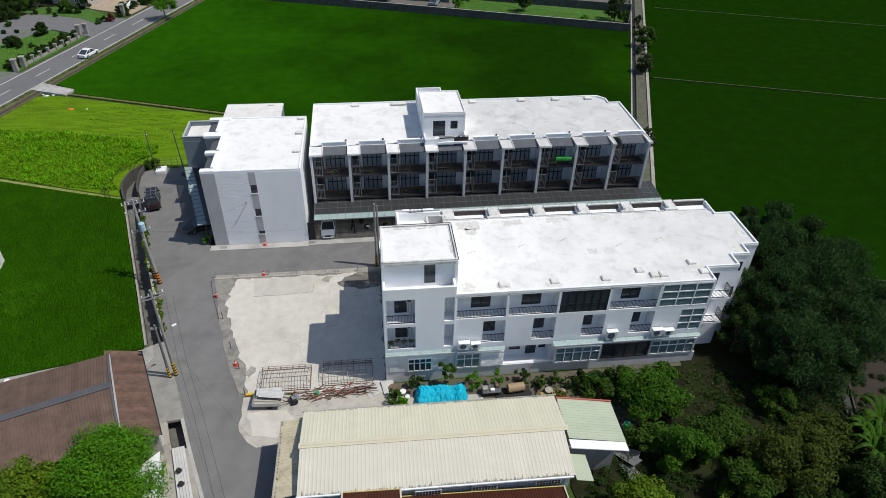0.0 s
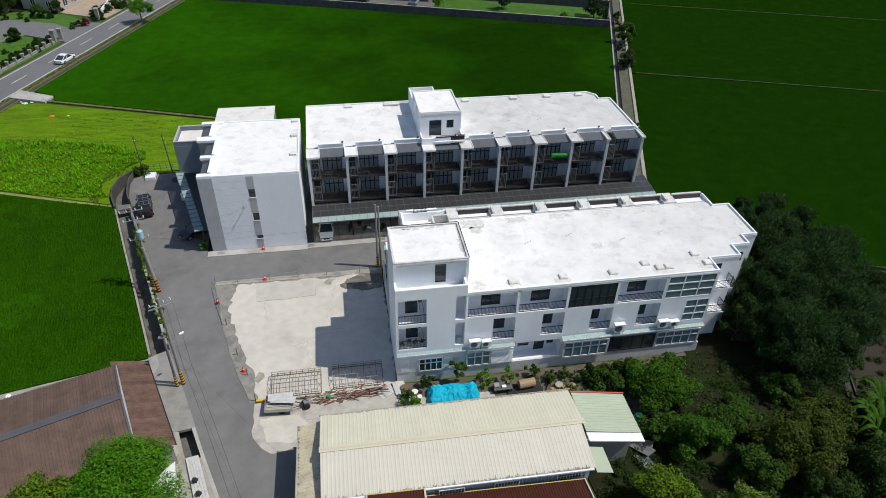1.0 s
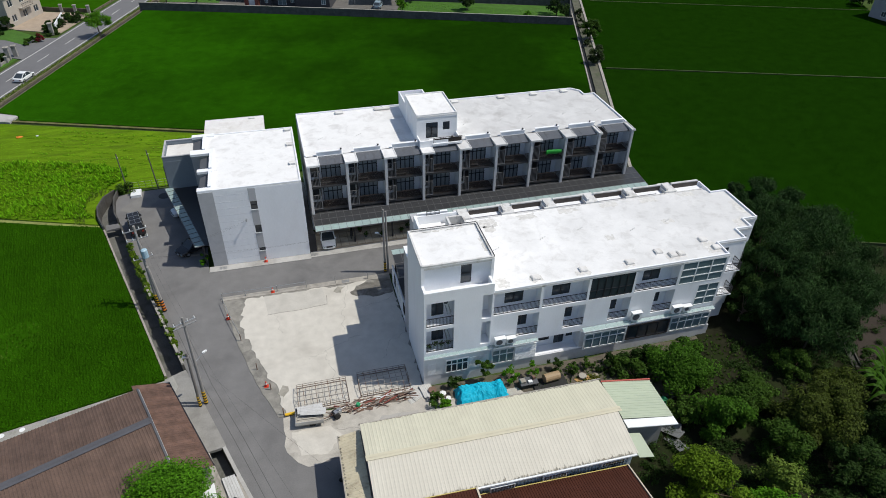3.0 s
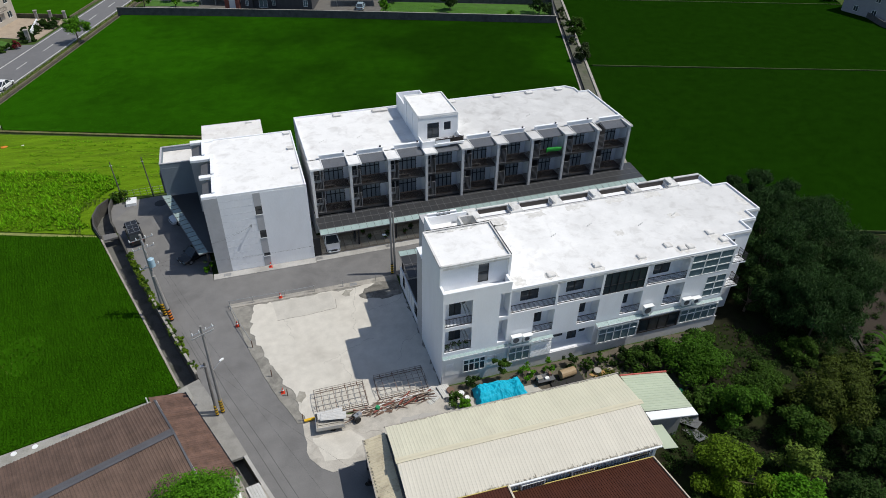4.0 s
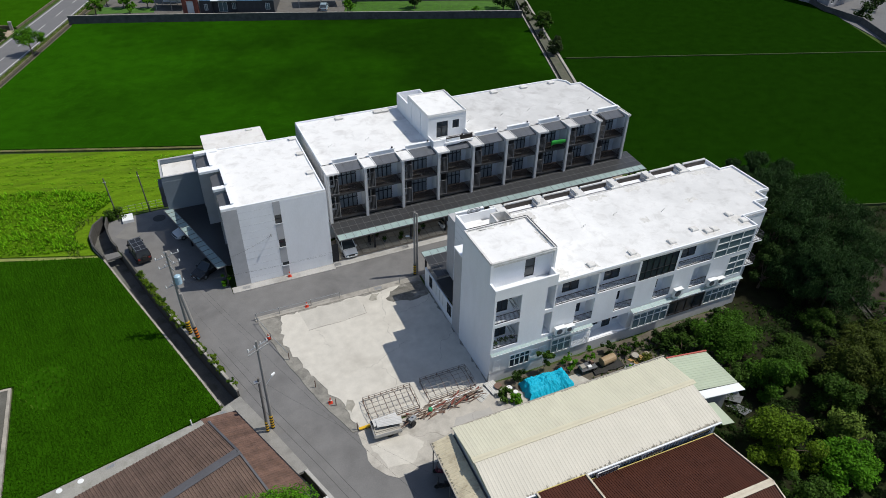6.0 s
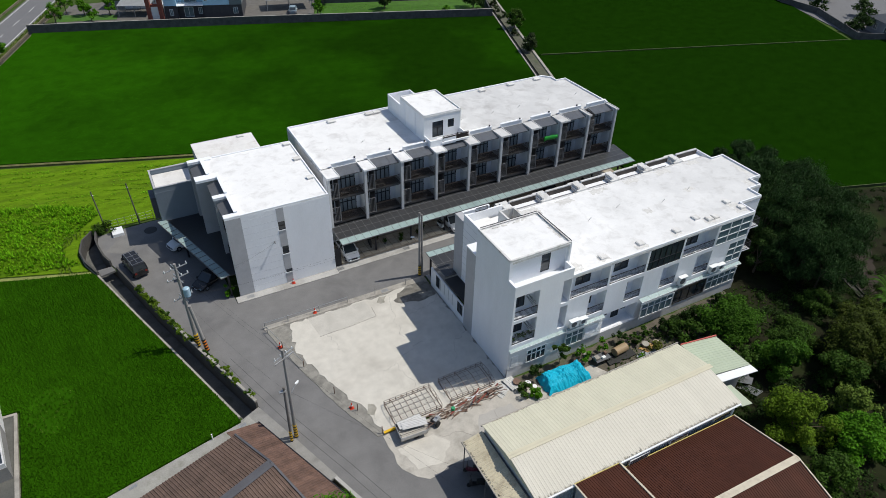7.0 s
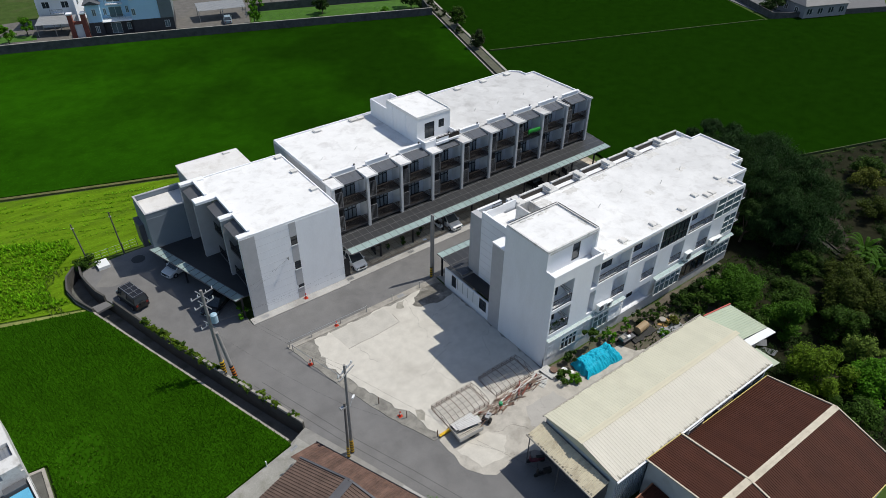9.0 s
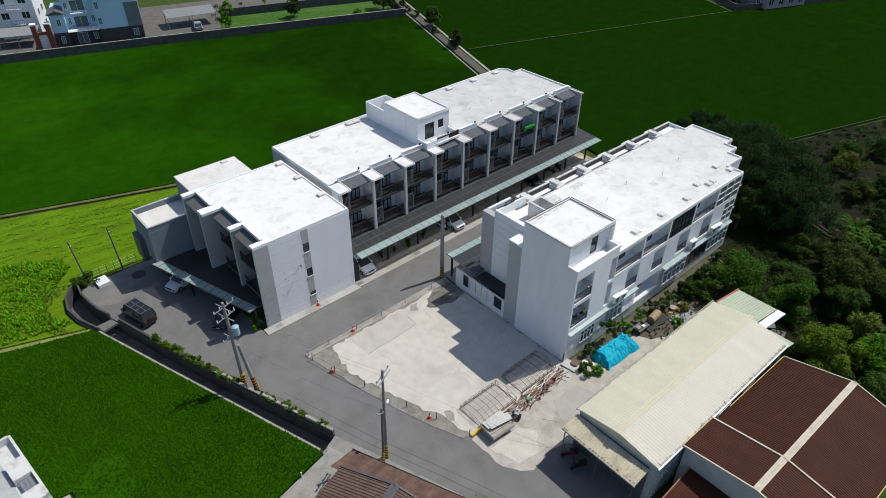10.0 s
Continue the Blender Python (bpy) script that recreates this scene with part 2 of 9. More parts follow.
# ---- mesh helpers ----
def box(bm, x0, y0, z0, x1, y1, z1, m=None):
    """A box between two corners, or, with m, that box under the pose m."""
    vs = [bm.verts.new(Vector(p) if m is None else m @ Vector(p)) for p in
          ((x0, y0, z0), (x1, y0, z0), (x1, y1, z0), (x0, y1, z0), (x0, y0, z1), (x1, y0, z1), (x1, y1, z1), (x0, y1, z1))]
    for f in ((3, 2, 1, 0), (4, 5, 6, 7), (0, 1, 5, 4), (1, 2, 6, 5), (2, 3, 7, 6), (3, 0, 4, 7)):
        bm.faces.new([vs[i] for i in f])
    return vs


def prism(bm, pts, z0, z1):
    """An upright prism over a plan outline."""
    area = sum(a[0] * b[1] - b[0] * a[1] for a, b in zip(pts, pts[1:] + pts[:1]))
    if area < 0:
        pts = pts[::-1]
    lo = [bm.verts.new((x, y, z0)) for x, y in pts]
    hi = [bm.verts.new((x, y, z1)) for x, y in pts]
    bm.faces.new(lo[::-1])
    bm.faces.new(hi)
    n = len(pts)
    for i in range(n):
        bm.faces.new((lo[i], lo[(i + 1) % n], hi[(i + 1) % n], hi[i]))


def rod(bm, a, b, r, r2=None, seg=6):
    """A round bar from a to b, tapering from r to r2."""
    a, b = Vector(a), Vector(b)
    r2 = r if r2 is None else r2
    d = (b - a).normalized()
    u = d.cross(Vector((0, 0, 1)) if abs(d.z) < 0.95 else Vector((1, 0, 0))).normalized()
    v = d.cross(u)
    ring = []
    for p, q in ((a, r), (b, r2)):
        ring.append([bm.verts.new(p + (u * math.cos(t) + v * math.sin(t)) * q) for t in (2 * math.pi * i / seg for i in range(seg))])
    for i in range(seg):
        j = (i + 1) % seg
        bm.faces.new((ring[0][i], ring[0][j], ring[1][j], ring[1][i]))
    bm.faces.new(ring[0][::-1])
    bm.faces.new(ring[1])


def bar(bm, a, b, w, h=None):
    """A square bar from a to b."""
    a, b = Vector(a), Vector(b)
    h = w if h is None else h
    d = b - a
    if d.length < 1e-6:
        return
    up = Vector((0, 0, 1)) if abs(d.normalized().z) < 0.95 else Vector((0, 1, 0))
    x = d.normalized()
    y = up.cross(x).normalized()
    z = x.cross(y)
    m = Matrix((x, y, z)).transposed().to_4x4()
    m.translation = a
    box(bm, 0, -w / 2, -h / 2, d.length, w / 2, h / 2, m)


def strip(bm, line, width, z0, z1):
    """A band of that width along a plan line, mitred at its bends."""
    pts = [Vector((p[0], p[1])) for p in line]
    left, right = [], []
    for i, p in enumerate(pts):
        d = Vector((0.0, 0.0))
        if i:
            d += (p - pts[i - 1]).normalized()
        if i < len(pts) - 1:
            d += (pts[i + 1] - p).normalized()
        d.normalize()
        n = Vector((-d.y, d.x)) * width / 2
        left.append(p + n)
        right.append(p - n)
    for i in range(len(pts) - 1):
        q = [left[i], right[i], right[i + 1], left[i + 1]]
        lo = [bm.verts.new((v.x, v.y, z0)) for v in q]
        hi = [bm.verts.new((v.x, v.y, z1)) for v in q]
        bm.faces.new(hi)
        for k in range(4):
            bm.faces.new((lo[k], lo[(k + 1) % 4], hi[(k + 1) % 4], hi[k]))


def pierced(bm, axis, at, thick, u0, u1, z0, z1, holes):
    """A wall in the plane axis = at .. at + thick, from u0 to u1 and z0 to z1, with rectangular openings (ua, ub, za, zb)."""
    us = sorted({u0, u1, *[h[0] for h in holes], *[h[1] for h in holes]})
    zs = sorted({z0, z1, *[h[2] for h in holes], *[h[3] for h in holes]})
    us = [u for u in us if u0 <= u <= u1]
    zs = [z for z in zs if z0 <= z <= z1]

    def solid(i, j):
        if not (0 <= i < len(us) - 1 and 0 <= j < len(zs) - 1):
            return False
        u, z = (us[i] + us[i + 1]) / 2, (zs[j] + zs[j + 1]) / 2
        return not any(h[0] < u < h[1] and h[2] < z < h[3] for h in holes)

    def P(u, w, z):
        return bm.verts.new((u, w, z) if axis == "y" else (w, u, z))

    a, b = at, at + thick
    for i in range(len(us) - 1):
        for j in range(len(zs) - 1):
            if not solid(i, j):
                continue
            ua, ub, za, zb = us[i], us[i + 1], zs[j], zs[j + 1]
            for w in (a, b):
                bm.faces.new([P(ua, w, za), P(ub, w, za), P(ub, w, zb), P(ua, w, zb)])
            for near, u in (((i - 1, j), ua), ((i + 1, j), ub)):
                if not solid(*near):
                    bm.faces.new([P(u, a, za), P(u, b, za), P(u, b, zb), P(u, a, zb)])
            for near, z in (((i, j - 1), za), ((i, j + 1), zb)):
                if not solid(*near):
                    bm.faces.new([P(ua, a, z), P(ub, a, z), P(ub, b, z), P(ua, b, z)])


def finish(bm, name, material):
    bmesh.ops.remove_doubles(bm, verts=bm.verts, dist=0.0005)
    bmesh.ops.recalc_face_normals(bm, faces=bm.faces)
    me = bpy.data.meshes.new(name)
    bm.to_mesh(me)
    bm.free()
    me.materials.append(material)
    return me


def part(name, bm, material, parent, label=""):
    """One mesh under a thing or under a part."""
    ob = new(name, finish(bm, name, material))
    ob.parent = parent
    return tagged(ob, label)


def piece(name, mesh, parent, m):
    """One of many alike pieces that share a mesh."""
    ob = new(name, mesh)
    ob.parent = parent
    ob.matrix_basis = m
    return ob


def thing(name, label, category, at=(0, 0, 0), turn=0.0, group="", kind=""):
    ob = new(name)
    ob.matrix_basis = pose(*at, 0, 0, turn)
    return tagged(ob, label, category, group, kind)


def single(name, bm, material, label, category, group="", kind=""):
    """A thing that is one mesh."""
    return tagged(new(name, finish(bm, name, material)), label, category, group, kind)


def sheet(name, verts, faces, material, parent=None):
    """One mesh from computed vertices and faces, for leaves and blades."""
    me = bpy.data.meshes.new(name)
    me.from_pydata(verts.tolist() if isinstance(verts, np.ndarray) else verts, [], faces.tolist() if isinstance(faces, np.ndarray) else faces)
    me.materials.append(material)
    ob = new(name, me)
    ob.parent = parent
    return ob


def inside(poly, x, y):
    """Which of the points lie inside a plan outline."""
    hit = np.zeros(len(x), bool)
    n = len(poly)
    for i in range(n):
        (xa, ya), (xb, yb) = poly[i], poly[(i + 1) % n]
        cross = (ya > y) != (yb > y)
        with np.errstate(divide="ignore", invalid="ignore"):
            hit ^= cross & (x < (xb - xa) * (y - ya) / (yb - ya if yb != ya else 1e-9) + xa)
    return hit


# ---- ground, ditch, roads ----
DITCH_L = [(-33.7, 44.4), (-34.8, 42.8), (-35.2, 40.4), (-34.8, 38.0), (-33.7, 35.2), (-30.6, 26.0), (-27.0, 15.5), (-24.2, 7.2), (-20.1, -3.0), (-18.9, -6.1), (-17.0, -11.0), (-12.0, -25.0)]
DITCH_R = [(-33.2, 43.9), (-33.4, 42.0), (-33.2, 40.2), (-32.8, 38.0), (-31.7, 35.0), (-28.8, 25.4), (-25.35, 15.3), (-22.6, 7.6), (-18.9, -2.8), (-17.6, -6.0), (-15.8, -11.0), (-10.8, -25.0)]
GZ = -0.12


def make_ground():
    bm = bmesh.new()
    W, E, N, S = -900, 1400, 1600, -700

    def V(x, y, z=GZ):
        return bm.verts.new((x, y, z))

    dark, bed = bmesh.new(), bmesh.new()

    def D(x, y, z=-1.3):
        return dark.verts.new((x, y, z))

    def lining(a, b):
        dark.faces.new([D(*a, GZ), D(*b, GZ), D(*b), D(*a)])

    for (a, b) in zip(DITCH_L, DITCH_L[1:]):
        bm.faces.new([V(W, a[1]), V(W, b[1]), V(*b), V(*a)])
        lining(a, b)
    for (a, b) in zip(DITCH_R, DITCH_R[1:]):
        bm.faces.new([V(*a), V(*b), V(E, b[1]), V(E, a[1])])
        lining(a, b)
    for a, b, c, d in zip(DITCH_L, DITCH_L[1:], DITCH_R[1:], DITCH_R):
        bed.faces.new([bed.verts.new((*p, -1.296)) for p in (a, b, c, d)])
    for l, r, far in ((DITCH_L[0], DITCH_R[0], N), (DITCH_L[-1], DITCH_R[-1], S)):
        dark.faces.new([D(*l), D(*r), D(*r, GZ), D(*l, GZ)])
        bm.faces.new([V(W, l[1]), V(*l), V(*r), V(E, r[1]), V(E, far), V(W, far)])
    single("ground", bm, GROUNDGREEN, "uneven green and brown earth between fields and buildings", "ground", kind="structure")
    # shade on the ditch sides is put into this dark lining colour
    single("ditch_lining", dark, surface("ditch_lining", (0.055, 0.055, 0.048), rough=0.95, vary=0.3, stain=(0.03, 0.035, 0.02), stain_amount=0.8, stain_scale=0.8), "mossy concrete lining of the drainage ditch, darkened for its shade", "ditch", kind="structure")
    single("ditch_bed", bed, surface("ditch_bed", (0.13, 0.13, 0.12), rough=0.9, vary=0.3, stain=(0.045, 0.05, 0.03), stain_amount=0.8, stain_scale=0.6), "grey silted concrete bed of the drainage ditch", "ditch", kind="structure")
    bm = bmesh.new()
    for line, off in ((DITCH_L[:8], -0.1), (DITCH_L[8:], -0.1)):
        strip(bm, [(x + off, y) for x, y in line], 0.2, -0.6, 0.06)
    single("ditch_kerb", bm, OLDCONCRETE, "narrow pale concrete kerb beside the drainage ditch", "kerb", kind="structure")


make_ground()


def slab(name, pts, z0, z1, material, label, category):
    bm = bmesh.new()
    prism(bm, pts, z0, z1)
    return single(name, bm, material, label, category, kind="structure")


# village lane, cross lane and forecourt in one asphalt sheet
slab("road", [(-4.5, -26), (-6.6, -16.5), (-6.6, -6.0), (-12.4, -0.9), (-14.6, 3.5), (-18.6, 17.6), (0.0, 18.0), (40, 18.5), (40, 24.2), (-8, 23.4), (-20.6, 23.0),
              (-21, 30), (-21, 44.0), (-26.8, 44.3), (-31.5, 43.9), (-33.05, 43.6), (-33.25, 41.9), (-33.05, 40.2), (-32.65, 38.0), (-31.55, 35.0), (-28.65, 25.4),
              (-25.2, 15.3), (-22.4, 7.6), (-20.6, 2.4), (-18.7, -2.6), (-15.7, -10.9), (-10.7, -25)], GZ, 0.0, ASPHALT, "grey asphalt lane widening into a parking forecourt", "road")
# concrete apron over the ditch, beside the lane
slab("pavement", [(-24.3, 6.75), (-22.45, 7.6), (-20.42, 2.4), (-18.5, -2.7), (-20.7, -3.05), (-22.4, 0.6), (-23.8, 3.6), (-24.4, 6.3)], -0.25, 0.035, surface("worn_slab", (0.255, 0.25, 0.235), rough=0.92, vary=0.2, scale=1.3, stain=(0.17, 0.165, 0.155), stain_amount=0.8, stain_scale=0.5, bump=0.3), "pale worn concrete slab bridging the drainage ditch", "pavement")
slab("field_wall", [(-60, -1.4), (-40.0, 2.95), (-24.1, 6.5), (-23.6, 7.0), (-23.0, 5.4), (-23.6, 3.6), (-26.2, 2.4), (-41.0, -2.6), (-60, -7.0)], -0.5, 0.14, surface("mossy_concrete", (0.31, 0.305, 0.28), rough=0.95, vary=0.22, stain=(0.17, 0.17, 0.13), stain_amount=0.7, stain_scale=0.8), "worn concrete drain cover strip between paddy and old house", "kerb")
for x, y in ((-33.8, 3.9), (-24.3, 6.0)):
    bm = bmesh.new()
    for i in range(6):
        box(bm, x - 0.35 + i * 0.115, y - 0.16 + i * 0.026, 0.1, x - 0.27 + i * 0.115, y + 0.16 + i * 0.026, 0.15)
    single("drain_grate", bm, GALV, "grey slotted drain grate in the concrete strip", "drain grate", "gutter drain grates")
for x, y in ((-36.1, 3.4), (-37.7, 3.1)):
    bm = bmesh.new()
    rod(bm, (x, y, 0.1), (x, y, 0.17), 0.26, 0.24, 14)
    single("manhole_cover", bm, WHITEMETAL, "round white cover on the concrete strip", "cover", "white covers")
bm = bmesh.new()
rod(bm, (-27.0, 5.75, 0.0), (-27.0, 5.75, 0.85), 0.06, 0.06, 10)
single("pipe_stub", bm, WHITEMETAL, "short white plastic pipe standing at the field edge", "pipe")
bm = bmesh.new()
strip(bm, [(-44.6, 16.9), (-42.3, 16.75), (-42.2, 7.2), (-42.1, 2.6)], 0.35, -0.5, 0.16)
single("house_kerb", bm, OLDCONCRETE, "concrete kerb round the white house in the paddy", "kerb", kind="structure")

slab("ditch_cover", [(-20.6, -3.0), (-19.95, -3.0), (-18.95, -6.05), (-17.55, -6.02), (-15.7, -11.0), (-10.7, -25.0), (-15.5, -25.0), (-19.6, -12.0), (-21.8, -6.6)], -0.12, 0.03, OLDCONCRETE, "rough concrete cover over the ditch", "concrete")
bm = bmesh.new()
strip(bm, [(-18.72, -2.7), (-17.5, -5.95), (-15.5, -11.0), (-10.5, -25.0)], 0.3, -0.3, 0.05)
single("lane_kerb", bm, CONCRETE, "worn concrete kerb between lane and ditch", "kerb", kind="structure")

# kerbs and gutters
bm = bmesh.new()
box(bm, -20.55, 22.95, GZ, -8.62, 24.0, 0.07)
single("kerb_north", bm, CONCRETE, "pale concrete kerb in front of the white house", "kerb", kind="structure")
bm = bmesh.new()
prism(bm, [(-8.6, 23.2), (37, 23.8), (37, 24.9), (-8.6, 24.3)], GZ, 0.05)
single("kerb_carport", bm, CONCRETE, "pale concrete gutter strip along the carport", "kerb", kind="structure")
bm = bmesh.new()
prism(bm, [(-19.15, 17.3), (0.0, 17.2), (0.0, 18.05), (-19.15, 17.95)], GZ, 0.09)
single("kerb_lot", bm, OLDCONCRETE, "concrete gutter edge of the empty lot", "kerb", kind="structure")

# drain grates in the gutters
for x, y in ((-19.0, 23.5), (-8.2, 23.7), (0.6, 23.9), (-5.2, 17.6)):
    bm = bmesh.new()
    z = 0.095 if y < 20 else 0.075
    for i in range(5):
        box(bm, x - 0.4 + i * 0.17, y - 0.25, 0.0, x - 0.28 + i * 0.17, y + 0.25, z)
    single("drain_grate", bm, GALV, "dark slotted drain grate set in the gutter", "drain grate", "gutter drain grates")


# empty concrete lot: rough old edge, bright slab, one older patch
def ragged(pts, amount, step, seed):
    """An outline with its straight runs made uneven."""
    rng = random.Random(seed)
    out = []
    for (ax, ay), (bx, by) in zip(pts, pts[1:] + pts[:1]):
        n = max(1, int(math.hypot(bx - ax, by - ay) / step))
        for i in range(n):
            k = i / n
            j = amount if i else amount * 0.3
            out.append((ax + (bx - ax) * k + rng.uniform(-j, j), ay + (by - ay) * k + rng.uniform(-j, j)))
    return out


slab("lot_edge", ragged([(-19.1, 17.35), (-0.02, 17.25), (-0.02, -0.55), (-13.9, -0.6), (-15.2, 2.6), (-16.3, 5.9), (-17.6, 10.8)], 0.06, 0.8, 2), GZ, 0.04, surface("broken_concrete", (0.25, 0.24, 0.215), rough=0.95, vary=0.35, scale=1.8, stain=(0.13, 0.125, 0.115), stain_amount=0.85, stain_scale=0.8, bump=0.7), "rough broken old concrete edge of the lot", "concrete")
slab("lot_floor", ragged([(-16.4, 17.1), (-14.6, 17.15), (-14.55, 17.0), (-2.6, 17.0), (-4.6, 14.9), (-0.05, 14.4), (-0.05, -0.3), (-13.2, -0.45), (-13.7, 2.2), (-14.4, 4.2), (-15.2, 6.6), (-16.1, 9.2), (-17.1, 13.4)], 0.27, 0.5, 3),
     0.0, 0.075, LOTCONCRETE, "large sunlit bare concrete floor of an empty lot", "concrete floor")
slab("lot_patch", ragged([(-14.5, 17.05), (-8.0, 16.95), (-7.7, 14.15), (-14.2, 13.8)], 0.05, 0.8, 4), 0.02, 0.083, surface("patch_concrete", (0.49, 0.47, 0.425), rough=0.9, vary=0.16, stain=(0.38, 0.36, 0.32), stain_amount=0.5, stain_scale=0.5), "older greyish concrete patch in the lot floor", "concrete patch")
slab("yard_floor", ragged([(-13.5, -0.8), (0.0, -0.6), (0.3, -1.9), (2.0, -2.2), (8.8, -2.4), (9.6, -4.0), (12.0, -5.4), (14.2, -8.0), (-6.6, -8.0), (-7.4, -6.6), (-9.6, -6.1), (-11.7, -6.6), (-12.6, -5.9), (-13.4, -4.6), (-13.5, -2.2)], 0.16, 0.8, 5), GZ, 0.02, surface("yard_concrete", (0.45, 0.425, 0.38), rough=0.92, vary=0.2, scale=1.2, stain=(0.26, 0.245, 0.215), stain_amount=0.85, stain_scale=0.55, bump=0.3), "stained concrete yard between the lot and the shed", "concrete floor")
slab("yard_patch", ragged([(-12.9, -2.6), (-9.4, -2.6), (-8.4, -4.0), (-10.0, -5.6), (-12.2, -5.3)], 0.12, 0.5, 6), 0.0, 0.03, LOTCONCRETE, "pale newer concrete patch in the yard", "concrete patch")
slab("yard_patch_beside_shed", ragged([(-4.6, -2.6), (-1.2, -2.8), (-0.8, -5.2), (-4.2, -6.0), (-5.8, -4.6)], 0.15, 0.5, 7), 0.0, 0.03, surface("patch_grey", (0.40, 0.385, 0.36), rough=0.9, vary=0.12), "grey concrete patch in the yard by the shed", "concrete patch")
slab("garden_soil", ragged([(0.2, -0.3), (33, -0.3), (40, -6), (40, -30), (15, -30), (15, -6.6), (11.6, -6.0), (9.2, -4.2), (8.6, -2.6), (2.0, -2.4), (0.4, -2.0)], 0.15, 1.0, 8), GZ, 0.0, SOIL, "bare brown garden soil with patches of weeds", "soil")

# the shade of the trees is put into this earth's dark colour
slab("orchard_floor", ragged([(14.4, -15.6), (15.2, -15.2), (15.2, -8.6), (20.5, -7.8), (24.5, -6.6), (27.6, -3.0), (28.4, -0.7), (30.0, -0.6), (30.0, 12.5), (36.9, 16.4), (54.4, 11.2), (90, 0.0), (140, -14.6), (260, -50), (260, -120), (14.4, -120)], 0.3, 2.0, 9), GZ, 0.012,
     surface("shade_dark_earth", (0.019, 0.020, 0.011), spec=0.05, rough=1.0, vary=0.5, scale=1.2, stain=(0.024, 0.044, 0.010), stain_amount=0.9, stain_scale=0.14, bump=0.6), "littered earth with weedy patches, tree shade held in its dark colour", "soil")

bm = bmesh.new()
strip(bm, [(-14.25, 13.8), (-12.6, 13.86), (-10.9, 13.83), (-9.2, 13.98), (-7.75, 14.1), (-7.65, 15.6)], 0.045, 0.0, 0.0865)
single("patch_joint", bm, surface("joint_dark", (0.24, 0.23, 0.21), rough=1.0), "dark open joint round the older patch", "joint", kind="structure")

# main road beyond the fields
RD = Vector((0.313, 0.95)).normalized()
RN = Vector((-RD.y, RD.x))
RP = Vector((-62.6, 68.3))


def along(s, off):
    p = RP + RD * s + RN * off
    return (p.x, p.y)


slab("main_road", [along(-120, -0.5), along(260, -0.5), along(260, 7.0), along(-120, 7.0)], GZ, 0.02, FARASPHALT, "grey two-lane country road with white markings", "road")
for off in (0.0, 6.45):
    slab("edge_line", [along(-120, off - 0.08), along(260, off - 0.08), along(260, off + 0.08), along(-120, off + 0.08)], 0.0, 0.028, ROADPAINT, "solid white edge line painted on the road", "road marking")
for i in range(-9, 20):
    s = 12.2 + i * 10.45
    slab("centre_dash", [along(s, 3.15), along(s + 4.0, 3.15), along(s + 4.0, 3.28), along(s, 3.28)], 0.0, 0.028, ROADPAINT, "white centre dash painted on the road", "road marking")
slab("road_verge", [along(-120, -1.7), along(260, -1.7), along(260, -0.5), along(-120, -0.5)], GZ, 0.0, surface("verge", (0.10, 0.13, 0.03), rough=1, vary=0.4, scale=2, stain=(0.2, 0.17, 0.1), stain_amount=0.6, stain_scale=1.0), "weedy grass verge beside the road", "verge")
bm = bmesh.new()
strip(bm, [along(-120, -1.85), along(260, -1.85)], 0.35, -0.4, 0.22)
strip(bm, [along(-120, -3.0), along(260, -3.0)], 0.25, -0.4, 0.15)
single("roadside_ditch_wall", bm, surface("mossy_stone", (0.13, 0.115, 0.075), rough=0.95, vary=0.4, scale=1.5, stain=(0.06, 0.07, 0.025), stain_amount=0.8, stain_scale=0.6), "mossy stone walls of the roadside ditch", "ditch wall", kind="structure")
slab("roadside_ditch", [along(-120, -2.9), along(260, -2.9), along(260, -2.0), along(-120, -2.0)], GZ, -0.06, surface("ditch_mud", (0.05, 0.045, 0.035), rough=0.9, vary=0.3), "dark muddy bottom of the roadside ditch", "ditch")
slab("ditch_bridge", [along(6.3, -0.6), along(9.5, -0.6), (-52.6, 73.8), (-53.3, 71.4)], -0.1, 0.24, CONCRETE, "pale concrete slab bridging the roadside ditch", "slab")

# far boundary wall of the paddy, and the path with its ditch on the east side
WALL_N = [(-39.2, 132.6), (-23.2, 127.9), (5.5, 119.0), (60.4, 100.7)]
bm = bmesh.new()
strip(bm, WALL_N, 0.25, GZ, 1.9)
single("wall_north", bm, surface("grimy_wall", (0.085, 0.085, 0.088), rough=0.9, vary=0.4, scale=1.5, stain=(0.04, 0.04, 0.042), stain_amount=0.7, stain_scale=0.8), "long dark grimy concrete boundary wall", "wall", kind="structure")
bm = bmesh.new()
strip(bm, WALL_N, 0.32, 1.9, 1.98)
single("wall_coping", bm, OLDCONCRETE, "thin pale coping along the boundary wall", "coping", kind="structure")
ED = Vector((0.337, 0.9415)).normalized()
EN = Vector((-ED.y, ED.x))
EP = Vector((42.5, 44.2))


def beside(s, off):
    p = EP + ED * s + EN * off
    return (p.x, p.y)


slab("field_path", [beside(-12, -1.15), beside(130, -1.15), beside(130, 0.75), beside(-12, 0.75)], GZ, 0.16, surface("path_earth", (0.10, 0.10, 0.072), rough=1, vary=0.35, scale=1.5, stain=(0.05, 0.075, 0.025), stain_amount=0.9, stain_scale=0.7), "weedy earth path between two paddy fields", "path")
slab("path_ditch", [beside(-12, 0.75), beside(130, 0.75), beside(130, 1.5), beside(-12, 1.5)], GZ, -0.1, surface("path_ditch_water", (0.012, 0.013, 0.012), rough=0.6, vary=0.3), "narrow dark water ditch beside the field path", "ditch")
bm = bmesh.new()
